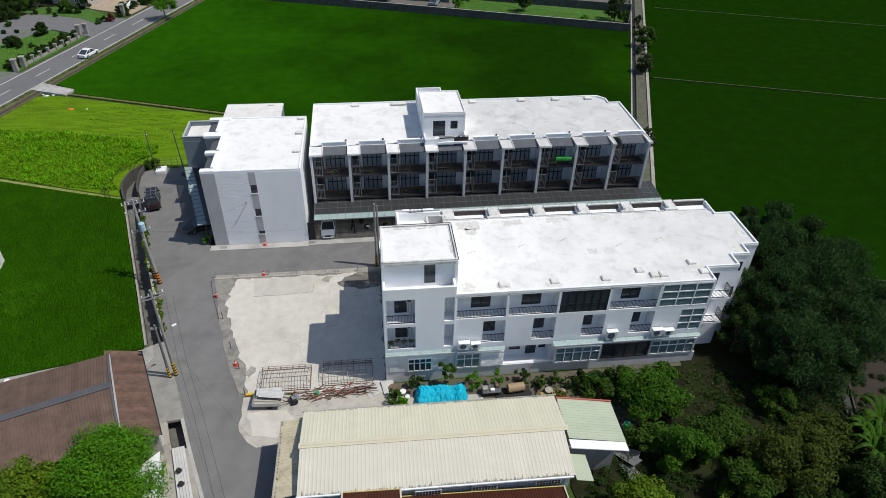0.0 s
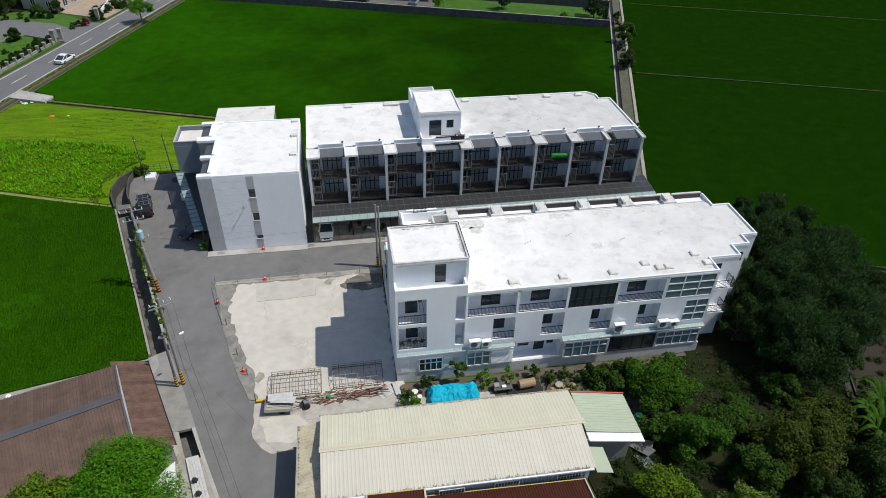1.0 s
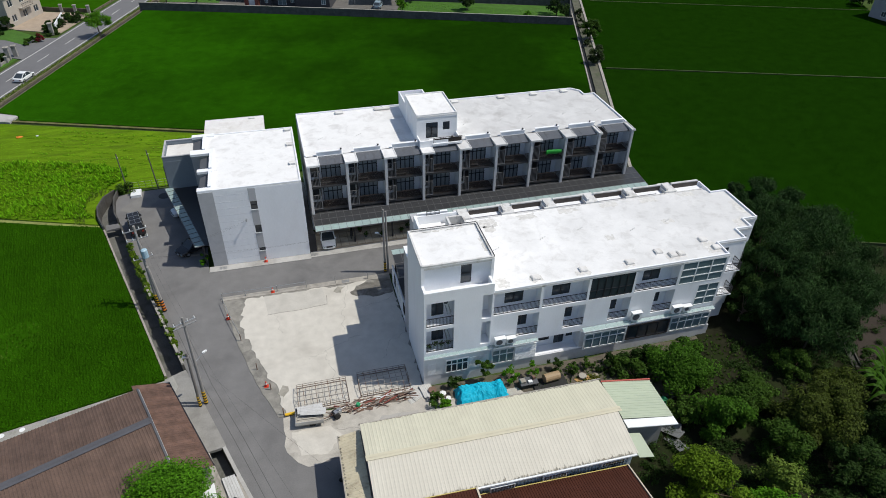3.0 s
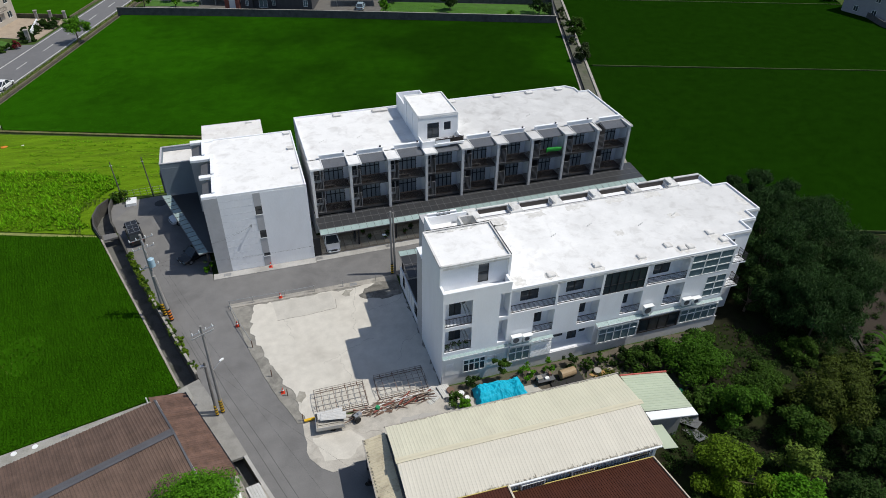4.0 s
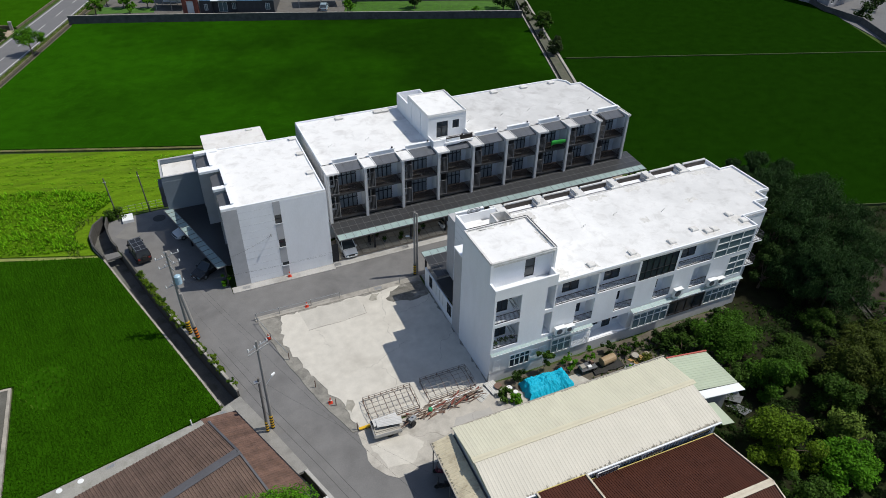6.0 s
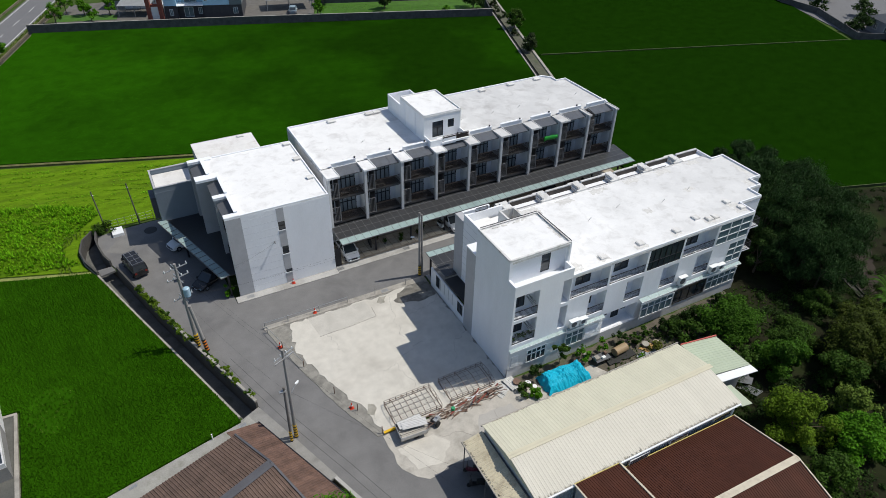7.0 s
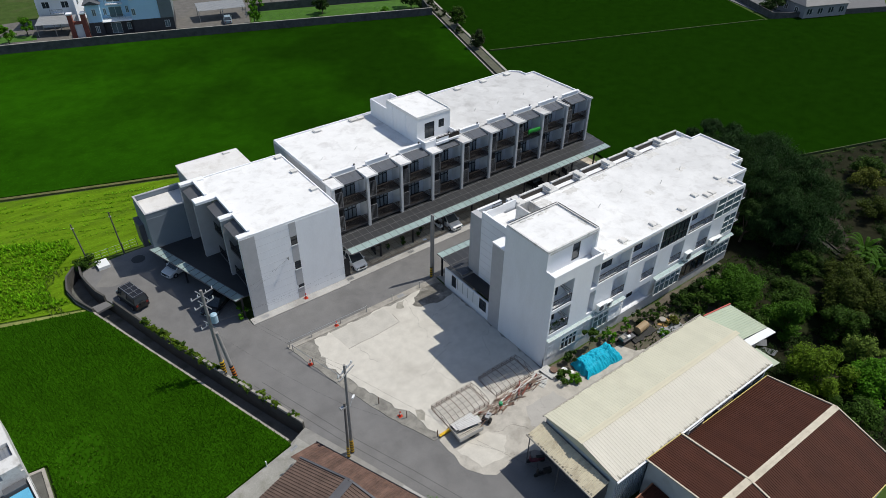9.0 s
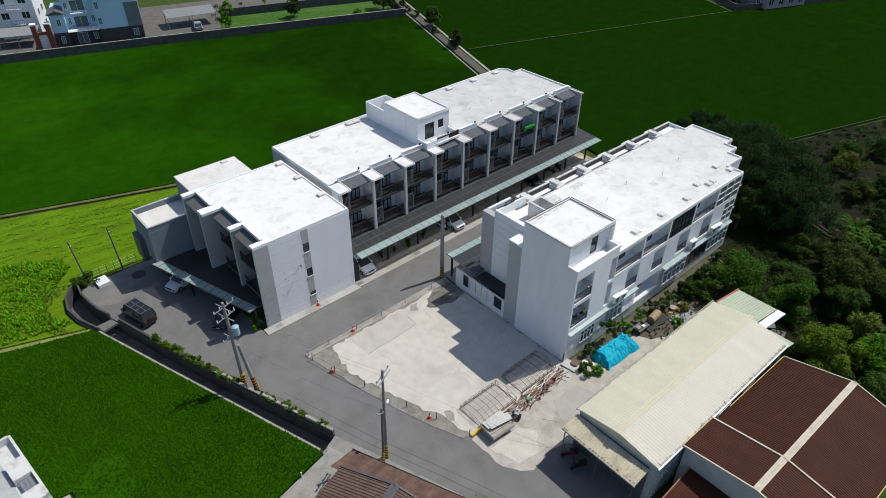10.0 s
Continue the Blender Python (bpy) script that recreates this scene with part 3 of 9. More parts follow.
strip(bm, [beside(-12, 1.62), beside(130, 1.62)], 0.26, -0.4, 0.34)
single("path_kerb", bm, OLDCONCRETE, "pale concrete kerb between ditch and paddy", "kerb", kind="structure")
bm = bmesh.new()
strip(bm, [beside(-12, -1.42), beside(130, -1.42)], 0.5, -0.4, 0.36)
single("path_kerb", bm, OLDCONCRETE, "grey concrete kerb between path and paddy", "kerb", kind="structure")
bm = bmesh.new()
strip(bm, [(55.6, 73.2), (125.5, 51.0)], 0.2, GZ, 0.34)
strip(bm, [(73.4, 118.4), (142, 96.4)], 0.2, GZ, 0.34)
strip(bm, [(54.7, 11.5), (90, 0.4), (140, -14)], 0.14, GZ, 0.34)
single("paddy_bund", bm, surface("bund", (0.065, 0.085, 0.03), rough=1, vary=0.3), "narrow pale earth bund between paddies", "bund", kind="structure")
bm = bmesh.new()
strip(bm, [(-53.0, 72.0), (-25.2, 62.4), (-15.0, 59.1), (-6, 56.2)], 0.55, GZ, 0.16)
single("paddy_path", bm, surface("bank_earth", (0.13, 0.125, 0.055), rough=1, vary=0.5, scale=1.5, stain=(0.10, 0.15, 0.02), stain_amount=0.8, stain_scale=0.6, spec=0.05), "weedy brown earth bank between paddy and vegetable plot", "bank", kind="structure")
bm = bmesh.new()
strip(bm, [(-66, 46.8), (-52.4, 42.1), (-42.4, 38.6), (-34.5, 35.8)], 0.5, GZ, 0.14)
single("plot_path", bm, surface("bank_grass", (0.22, 0.24, 0.07), rough=1, vary=0.35, scale=1.5), "trodden grassy bank between plot and paddy", "bank", kind="structure")

# cracks and damp marks of the lot floor
rng = random.Random(21)
for k, (x, y, ln, a) in enumerate(((-6.4, 9.6, 9.0, 78), (-4.4, 12.6, 5.0, 8), (-10.5, 6.0, 7.0, 20), (-8.5, 3.0, 4.5, 95), (-3.2, 4.5, 5.5, 60), (-12.8, 10.5, 4.5, 100), (-9.0, -3.0, 4.0, -30), (-4.0, -4.0, 3.0, 40))):
    bm = bmesh.new()
    line, ang = [(x, y)], math.radians(a)
    for i in range(int(ln / 0.45)):
        q = ang + rng.gauss(0, 0.5)
        line.append((line[-1][0] + 0.45 * math.cos(q), line[-1][1] + 0.45 * math.sin(q)))
    top = 0.08 if y > -0.3 else 0.033
    strip(bm, line, 0.02, 0.0, top)
    single("crack", bm, surface("crack_dark", (0.27, 0.26, 0.24), rough=1.0) if k == 0 else bpy.data.materials["crack_dark"], "thin irregular crack in the concrete floor", "crack", "floor cracks", kind="structure")
MOSS = surface("damp_moss", (0.30, 0.285, 0.245), rough=0.95, vary=0.35, scale=2.5, stain=(0.42, 0.40, 0.36), stain_amount=0.8, stain_scale=1.2)
for k, pts in enumerate(([(-5.0, 15.6), (-3.2, 16.9), (-0.2, 17.0), (-0.2, 14.6), (-2.6, 14.1), (-4.4, 14.6)], [(-13.3, 1.0), (-12.8, 2.4), (-13.3, 3.2), (-13.9, 2.2)], [(-6.9, 16.2), (-6.3, 16.9), (-5.4, 16.8), (-6.0, 15.8)])):
    slab("damp_patch", ragged(pts, 0.28, 0.45, 50 + k), 0.0, 0.087, MOSS if k else surface("damp_dark", (0.15, 0.142, 0.125), rough=0.95, vary=0.5, scale=2.0, stain=(0.36, 0.345, 0.31), stain_amount=0.9, stain_scale=0.9), "dark damp mossy patch on the concrete", "damp patch")
slab("dry_forecourt_patch", ragged([(-31.2, 41.6), (-29.4, 43.2), (-27.6, 42.2), (-28.6, 39.4), (-30.8, 38.6), (-32.4, 39.8)], 0.25, 0.6, 61), -0.05, 0.004, surface("dusty_asphalt", (0.19, 0.185, 0.175), rough=0.95, vary=0.2), "dusty pale patch on the forecourt asphalt", "asphalt patch")
for k, off in enumerate((0.35, 0.75)):
    bm = bmesh.new()
    strip(bm, [(-24.8 + off * 2, 15.0), (-21.4 + off * 2, 5.0), (-18.6 + off * 2, -2.0), (-13.4 + off * 2, -16.0)], 0.05, -0.05, 0.004)
    single("road_seam", bm, surface("seam_dark", (0.09, 0.09, 0.09), rough=0.9) if k == 0 else bpy.data.materials["seam_dark"], "dark tar seam along the lane", "road seam", kind="structure")

slab("ditch_crossing", [(-33.75, 36.2), (-32.2, 36.3), (-31.85, 35.3), (-33.45, 34.9)], -0.2, 0.04, ASPHALT, "dark grey slab over the ditch", "slab")
slab("house_apron", [(-45.2, 16.9), (-42.45, 16.6), (-42.3, 2.3), (-46.0, 1.4)], -0.1, 0.05, surface("dark_apron", (0.10, 0.10, 0.09), rough=0.9, vary=0.3), "dark damp concrete beside the white house", "concrete")


# ---- buildings ----
def window(parent, name, axis, at, out, u0, u1, z0, z1, cols=2, rows=1, frame_mat=None, pane_mat=None, fw=0.07, transom=None):
    """A window set in the plane axis = at; out is the outward sign. Frame bars and each pane are meshes of their own."""
    frame_mat = frame_mat or BLACKMETAL
    pane_mat = pane_mat or WINDOW

    def B(bm, ua, ub, wa, wb, za, zb):
        a, b = sorted((at + out * wa, at + out * wb))
        if axis == "y":
            box(bm, ua, a, za, ub, b, zb)
        else:
            box(bm, a, ua, za, b, ub, zb)

    bm = bmesh.new()
    cuts_u = [u0 + (u1 - u0) * i / cols for i in range(cols + 1)]
    cuts_z = [z0, *([transom] if transom else [z0 + (z1 - z0) * i / rows for i in range(1, rows)]), z1]
    h = fw * 0.45
    openings = [(a + h, b - h, c + h, d - h) for a, b in zip(cuts_u, cuts_u[1:]) for c, d in zip(cuts_z, cuts_z[1:])]
    pierced(bm, axis, min(at - out * 0.03, at + out * 0.05), 0.08, u0 - h, u1 + h, z0 - h, z1 + h, openings)
    ob = part(name, bm, frame_mat, parent)
    for i in range(cols):
        for za, zb in zip(cuts_z, cuts_z[1:]):
            bm = bmesh.new()
            B(bm, cuts_u[i] + 0.02, cuts_u[i + 1] - 0.02, -0.02, 0.0, za + 0.02, zb - 0.02)
            part("pane", bm, pane_mat, ob)
    return ob


def railing(parent, axis, at, u0, u1, z0, z1, material, gap=0.13, r=0.018, label="", name="railing"):
    bm = bmesh.new()

    def P(u, z):
        return (u, at, z) if axis == "y" else (at, u, z)

    bar(bm, P(u0, z1), P(u1, z1), 0.06, 0.05)
    bar(bm, P(u0, z0 + 0.06), P(u1, z0 + 0.06), 0.04, 0.04)
    for u in (u0, u1):
        bar(bm, P(u, z0), P(u, z1), r * 2.2)
    n = max(2, int((u1 - u0) / gap))
    at_u = [u0 + (u1 - u0) * i / n for i in range(1, n)]
    if parent.parent:
        for u in at_u:
            bar(bm, P(u, z0), P(u, z1), r * 1.3)
        return part(name, bm, material, parent, label)
    rail = part(name, bm, material, parent, label)
    bm = bmesh.new()
    bar(bm, (0, 0, 0), (0, 0, z1 - z0), r * 1.3)
    me = finish(bm, "baluster", material)
    for u in at_u:
        piece("baluster", me, rail, Matrix.Translation(P(u, z0)))
    return rail


# -- long row of houses on the north side --
B0 = thing("row_house_block", "long white three-storey row of houses with grey pillars and dark balconies", "row houses", (-7.74, 27.06, 0), 0.7)
BX = [0.0] + [4.57 + 4.77 * i for i in range(9)]
BL, BD, BZ = 43.15, 14.6, 10.55
B_OUT = [(0, 2.25), (BL, 2.25), (BL, 12.2), (41.5, 12.2), (41.5, 13.4), (40.4, BD), (0, BD)]


def build_block_b():
    bm = bmesh.new()
    holes = []
    for i in range(9):
        a = BX[i]
        for z in (4.15, 7.4):
            holes += [(a + 0.5, a + 1.25, z + 0.35, z + 1.85), (a + 1.8, a + 4.1, z, z + 2.0)]
    pierced(bm, "y", 2.1, 0.2, 0.0, BL, 0, 10.2, holes)
    part("front_wall", bm, WHITE, B0)
    bm = bmesh.new()
    pts = [(0.0, 2.31), (0.22, 2.31), (0.22, BD - 0.22), (40.3, BD - 0.22), (41.28, 13.3), (41.28, 11.98), (BL - 0.22, 11.98), (BL - 0.22, 2.31), (BL, 2.31), (BL, 12.2), (41.5, 12.2), (41.5, 13.4), (40.4, BD), (0, BD)]
    prism(bm, pts, GZ, 10.2)
    part("outer_wall", bm, WHITE, B0)
    # dark sheet stands in for the unlit rooms behind the openings
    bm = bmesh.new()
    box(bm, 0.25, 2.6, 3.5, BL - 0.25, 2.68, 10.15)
    part("unlit_room_backing", bm, DARKGREY, B0)
    # roof slab and its low parapet
    bm = bmesh.new()
    prism(bm, B_OUT, 10.2, 10.42)
    part("roof", bm, ROOFDIM, B0, "white coated flat roof with faint stains")
    bm = bmesh.new()
    loop = [(0.1, 2.3), (0.1, BD - 0.1), (40.4, BD - 0.1), (41.4, 13.4), (41.4, 12.1), (BL - 0.1, 12.1), (BL - 0.1, 2.3)]
    strip(bm, loop, 0.2, 10.2, 10.62)
    part("parapet", bm, WHITE, B0)
    # grey end wall faces
    bm = bmesh.new()
    box(bm, -0.03, 1.6, 3.6, 0.0, BD, 10.2)
    part("side_cladding", bm, GREYTILE, B0, "smooth grey side cladding")
    for i, x in enumerate(BX):
        bm = bmesh.new()
        box(bm, x, 0.0, 3.6, x + 0.32, 0.42, 10.25)
        part("pillar", bm, surface("pillar_grey", (0.55, 0.56, 0.57), rough=0.6, vary=0.06) if i == 0 else bpy.data.materials["pillar_grey"], B0, "light grey square pillar" if i == 0 else "")
        bm = bmesh.new()
        x1 = min(x + (1.55 if i < 8 else 0.5), BL + 0.1)
        box(bm, x - 0.06, -0.08, 10.25, x1, 2.4, 10.42)
        strip(bm, [(x - 0.01, 2.4), (x - 0.01, -0.03), (x1 - 0.05, -0.03), (x1 - 0.05, 2.4)], 0.1, 10.42, 10.49)
        part("pillar_cap", bm, ROOFDIM, B0)
        bm = bmesh.new()
        box(bm, x + 0.06, 0.42, 3.6, x + 0.26, 2.1, 10.2)
        part("party_wall", bm, WHITE, B0)
    mdark = surface("balcony_edge", (0.05, 0.05, 0.052), rough=0.6, vary=0.2)
    mpane = glassy("smoked_rail_pane", (0.060, 0.048, 0.042), rough=0.2, alpha=0.28)
    # pale curtains and reflected sky are both put into the pane colour
    mglass = glassy("sky_grey_window_glass", (0.34, 0.38, 0.40), rough=0.12)
    mslat = surface("slat_grey", (0.20, 0.20, 0.205), rough=0.5, vary=0.15)
    for i in range(9):
        a, b = BX[i], BX[i + 1]
        # raised parapet and sloping awning over the balcony
        bm = bmesh.new()
        end = b + (0.3 if i == 7 else -0.1)
        box(bm, a + 1.42, 2.3, 10.3, end, 2.5, 10.9)
        box(bm, a + 1.35, 2.23, 10.9, end + 0.07, 2.57, 10.97)
        part("raised_parapet", bm, WHITE, B0)
        m = pose(a + 1.5, 0.45, 9.86, 0, 0, 0)
        ang = math.atan2(0.24, 1.7)
        for k in range(3):
            bm = bmesh.new()
            w = (b - a - 1.62) / 3
            mm = Matrix.Translation((a + 1.56 + k * w, 0.55, 10.08)) @ Euler((ang, 0, 0)).to_matrix().to_4x4()
            box(bm, 0.03, 0, 0, w - 0.03, 1.74, 0.04, mm)
            part("awning_panel", bm, glassy("awning_grey", (0.15, 0.16, 0.18), rough=0.35, alpha=0.62) if (i, k) == (0, 0) else bpy.data.materials["awning_grey"], B0, "smoked awning panel" if (i, k) == (0, 0) else "")
        bm = bmesh.new()
        for k in range(4):
            w = (b - a - 1.62) / 3
            bar(bm, (a + 1.56 + k * w, 0.55, 10.07), (a + 1.56 + k * w, 2.28, 10.31), 0.05, 0.08)
        bar(bm, (a + 1.5, 0.55, 10.06), (b - 0.05, 0.55, 10.06), 0.06, 0.1)
        part("awning_frame", bm, DARKGREY, B0)
        for lv, z in enumerate((4.15, 7.4)):
            # balcony slab with dark fascia
            bm = bmesh.new()
            box(bm, a + 0.38, 0.28, z - 0.25, b, 2.1, z)
            part("balcony_slab", bm, mdark, B0)
            if lv == 1:
                bm = bmesh.new()
                box(bm, a + 1.45, 0.45, z, a + 2.7, 0.75, z + 0.3)
                part("planter_ledge", bm, mdark, B0)
            railing(B0, "y", 0.34, a + 1.42, b - 0.04, z + 0.05, z + 1.1, BROWNMETAL, gap=0.13)
            bm = bmesh.new()
            box(bm, a + 1.46, 0.37, z + 0.12, b - 0.08, 0.385, z + 0.98)
            part("rail_pane", bm, mpane, B0)
            window(B0, "window", "y", 2.15, -1, a + 1.8, a + 4.1, z, z + 2.0, cols=4, pane_mat=mglass, transom=z + 1.35, fw=0.13)
            bm = bmesh.new()
            box(bm, a + 0.4, 2.03, z + 1.87, a + 1.4, 2.095, z + 2.9)
            part("recess_cladding", bm, mdark, B0)
            bm = bmesh.new()
            box(bm, a + 1.40, 0.5, z, a + 1.47, 2.09, z + 2.75)
            part("divider_panel", bm, mdark, B0)
            window(B0, "narrow_window", "y", 2.15, -1, a + 0.5, a + 1.25, z + 0.35, z + 1.85, cols=1)
            # upright slats that hide the air conditioner
            bm = bmesh.new()
            for k in range(6):
                u = a + 0.46 + k * 0.17
                bar(bm, (u, 0.22, z + 0.1), (u, 0.22, z + 2.1), 0.034, 0.03)
            bar(bm, (a + 0.42, 0.22, z + 2.1), (a + 1.38, 0.22, z + 2.1), 0.045)
            bar(bm, (a + 0.42, 0.22, z + 0.1), (a + 1.38, 0.22, z + 0.1), 0.05)
            bar(bm, (a + 1.38, 0.22, z), (a + 1.38, 0.22, z + 1.9), 0.06)
            part("slat_screen", bm, mslat, B0, "upright metal slat screen")
    # stair tower on the roof, with its own parapet, windows and small balcony
    x0, x1, y0, y1 = 14.1, 19.35, 3.25, 9.95
    bm = bmesh.new()
    pierced(bm, "y", y0, 0.2, x0, x1, 10.4, 13.6, [(x0 + 1.2, x0 + 2.75, 10.75, 12.85), (x0 + 3.4, x0 + 4.3, 11.7, 12.8)])
    box(bm, x0, y0 + 0.2, 10.4, x0 + 0.2, y1, 13.6)
    box(bm, x1 - 0.2, y0 + 0.2, 10.4, x1, y1, 13.6)
    box(bm, x0 + 0.2, y1 - 0.2, 10.4, x1 - 0.2, y1, 13.6)
    for y in (y0 + 2.3, y0 + 5.2):
        box(bm, x0 - 0.08, y, 10.4, x0, y + 0.35, 13.5)
    part("stair_tower_wall", bm, WHITE, B0)
    bm = bmesh.new()
    box(bm, x0, y0 - 0.05, 13.6, x1, y1, 13.82)
    strip(bm, [(x0 + 0.08, y0 + 0.05), (x0 + 0.08, y1 - 0.08), (x1 - 0.08, y1 - 0.08), (x1 - 0.08, y0 + 0.05), (x0 + 0.08, y0 + 0.05)], 0.16, 13.82, 13.98)
    part("stair_tower_roof", bm, ROOFWHITE, B0)
    window(B0, "balcony_door", "y", y0 + 0.1, -1, x0 + 1.2, x0 + 2.75, 10.75, 12.85, cols=2, transom=12.1)
    window(B0, "small_window", "y", y0 + 0.1, -1, x0 + 3.4, x0 + 4.3, 11.7, 12.8, cols=2)
    bm = bmesh.new()
    strip(bm, [(x0 + 0.08, y0), (x0 + 0.08, 1.55), (x1 - 1.6, 1.55)], 0.16, 10.4, 11.25)
    strip(bm, [(x1 - 0.08, y0), (x1 - 0.08, 1.75)], 0.16, 10.4, 11.35)
    part("roof_balcony_wall", bm, WHITE, B0)
    railing(B0, "y", 1.5, x0 + 1.75, x1 + 0.2, 10.85, 11.55, BROWNMETAL, gap=0.14)
    bm = bmesh.new()
    box(bm, x0 + 1.8, 1.53, 10.9, x1 + 0.15, 1.56, 11.42)
    part("rail_panel", bm, BROWNMETAL, B0, "dark brown railing panel")
    bm = bmesh.new()
    box(bm, x0 + 1.6, 1.3, 10.62, x1 + 0.2, 2.3, 10.85)
    part("roof_balcony_slab", bm, WHITE, B0)
    # open-topped lower walls behind the stair tower
    bm = bmesh.new()
    strip(bm, [(x0 + 0.1, y1), (x0 + 0.1, 13.9), (x1 - 1.9, 13.9), (x1 - 1.9, y1)], 0.2, 10.4, 12.75)
    part("roof_yard_wall", bm, WHITE, B0)
    # low roof vents along the back edge
    for x in (5.2, 10.6, 11.7, 21.6, 28.6, 33.6, 38.4):
        bm = bmesh.new()
        box(bm, x, 13.5, 10.42, x + 1.1, 14.1, 10.62)
        box(bm, x + 0.1, 13.4, 10.62, x + 1.0, 14.2, 10.68)
        part("roof_vent", bm, ROOFGREY, B0, "low grey roof vent")
    # capped water pipes standing out of the roof
    for i in range(9):
        a = BX[i]
        for k in range(3):
            bm = bmesh.new()
            px = a + 2.2 + 0.28 * k + (i % 3) * 0.25
            rod(bm, (px, 6.6 + 0.2 * k, 10.4), (px, 6.6 + 0.2 * k, 10.54), 0.035)
            part("roof_pipe", bm, WEATHERED, B0)
        if i < 8:
            bm = bmesh.new()
            rod(bm, (a + 4.4, 2.4, 10.97), (a + 4.4, 2.4, 11.15), 0.09, 0.13, 8)
            part("roof_drain_cap", bm, BLACKMETAL, B0)


build_block_b()


# -- carport in front of it: frosted edge strip, smoked sheets, posts --
def canopy(th, length, rows_y, zf, post_every, post_y, step=0.955, post_x0=4.8, post_z=0.0, posts=True):
    """rows_y: (y_outer, y_inner, material) bands; zf(y) the height."""
    n = int(length / step)
    step = length / n
    for r, (ya, yb, mat, tag) in enumerate(rows_y):
        bm = bmesh.new()
        ang = math.atan2(zf(yb) - zf(ya), yb - ya)
        w = math.hypot(yb - ya, zf(yb) - zf(ya))
        box(bm, 0.02, 0.015, 0, step - 0.02, w - 0.015, 0.025)
        me = finish(bm, "canopy_panel", mat)
        for i in range(n):
            piece("canopy_panel", me, th, Matrix.Translation((i * step, ya, zf(ya))) @ Euler((ang, 0, 0)).to_matrix().to_4x4())
    bm = bmesh.new()
    ys = [rows_y[0][0], *[r[1] for r in rows_y]]
    for i in range(n + 1):
        bar(bm, (i * step, ys[0], zf(ys[0]) - 0.01), (i * step, ys[-1], zf(ys[-1]) - 0.01), 0.04, 0.11)
    for y in ys:
        bar(bm, (0, y, zf(y) - 0.01), (length, y, zf(y) - 0.01), 0.06, 0.12)
    part("canopy_frame", bm, surface("canopy_frame_grey", (0.13, 0.13, 0.135), rough=0.5, vary=0.15), th)
    if posts:
        x = post_x0
        while x < length:
            bm = bmesh.new()
            box(bm, x - 0.09, post_y - 0.09, post_z, x + 0.09, post_y + 0.09, zf(post_y) - 0.06)
            part("post", bm, BLACKMETAL, th)
            x += post_every


CP = thing("carport_canopy", "long carport canopy of smoked sheets with a frosted glass edge", "carport", (-7.74, 27.06, 0), 0.7)
canopy(CP, 45.0, [(-3.35, -2.25, CANOPYGLASS, ""), (-2.25, -1.1, CANOPYDARK, ""), (-1.1, 0.0, CANOPYDARK, ""), (0.0, 1.4, CANOPYDARK, "")], lambda y: 3.62 + 0.09 * y, 4.83, -1.85)
bm = bmesh.new()
prism(bm, [(-8.6, 24.3), (37, 24.9), (37, 29.2), (-8.6, 28.6)], GZ, 0.045)
carfloor = single("carport_floor", bm, surface("carport_tile", (0.34, 0.285, 0.22), rough=0.7, vary=0.2, scale=2, stain=(0.2, 0.17, 0.14), stain_amount=0.5, stain_scale=0.8), "tiled concrete carport floor", "floor", kind="structure")

slab("gap_floor", [(-8.65, 24.36), (-7.74, 24.36), (-8.0, 41.6), (-8.65, 41.6)], GZ, 0.06, OLDCONCRETE, "shaded concrete passage between two houses", "concrete floor")

# large square pavers of the carport floor
bm = bmesh.new()
box(bm, -0.45, -0.45, 0.0, 0.45, 0.45, 0.025)
paver = finish(bm, "paver", surface("paver_stone", (0.50, 0.445, 0.36), rough=0.8, vary=0.2, scale=2, stain=(0.33, 0.29, 0.23), stain_amount=0.6, stain_scale=0.9, per_piece=0.18))
for i in range(44):
    for j in range(3):
        x = -7.2 + i * 1.0
        piece("paver", paver, carfloor, pose(x, 25.05 + 0.0132 * (x + 8.6) + j * 1.0, 0.045, 0, 0, 0.75))

# -- white house at the corner --
C0 = thing("corner_house", "three-storey white corner house with grey side bands and flat roof", "house")


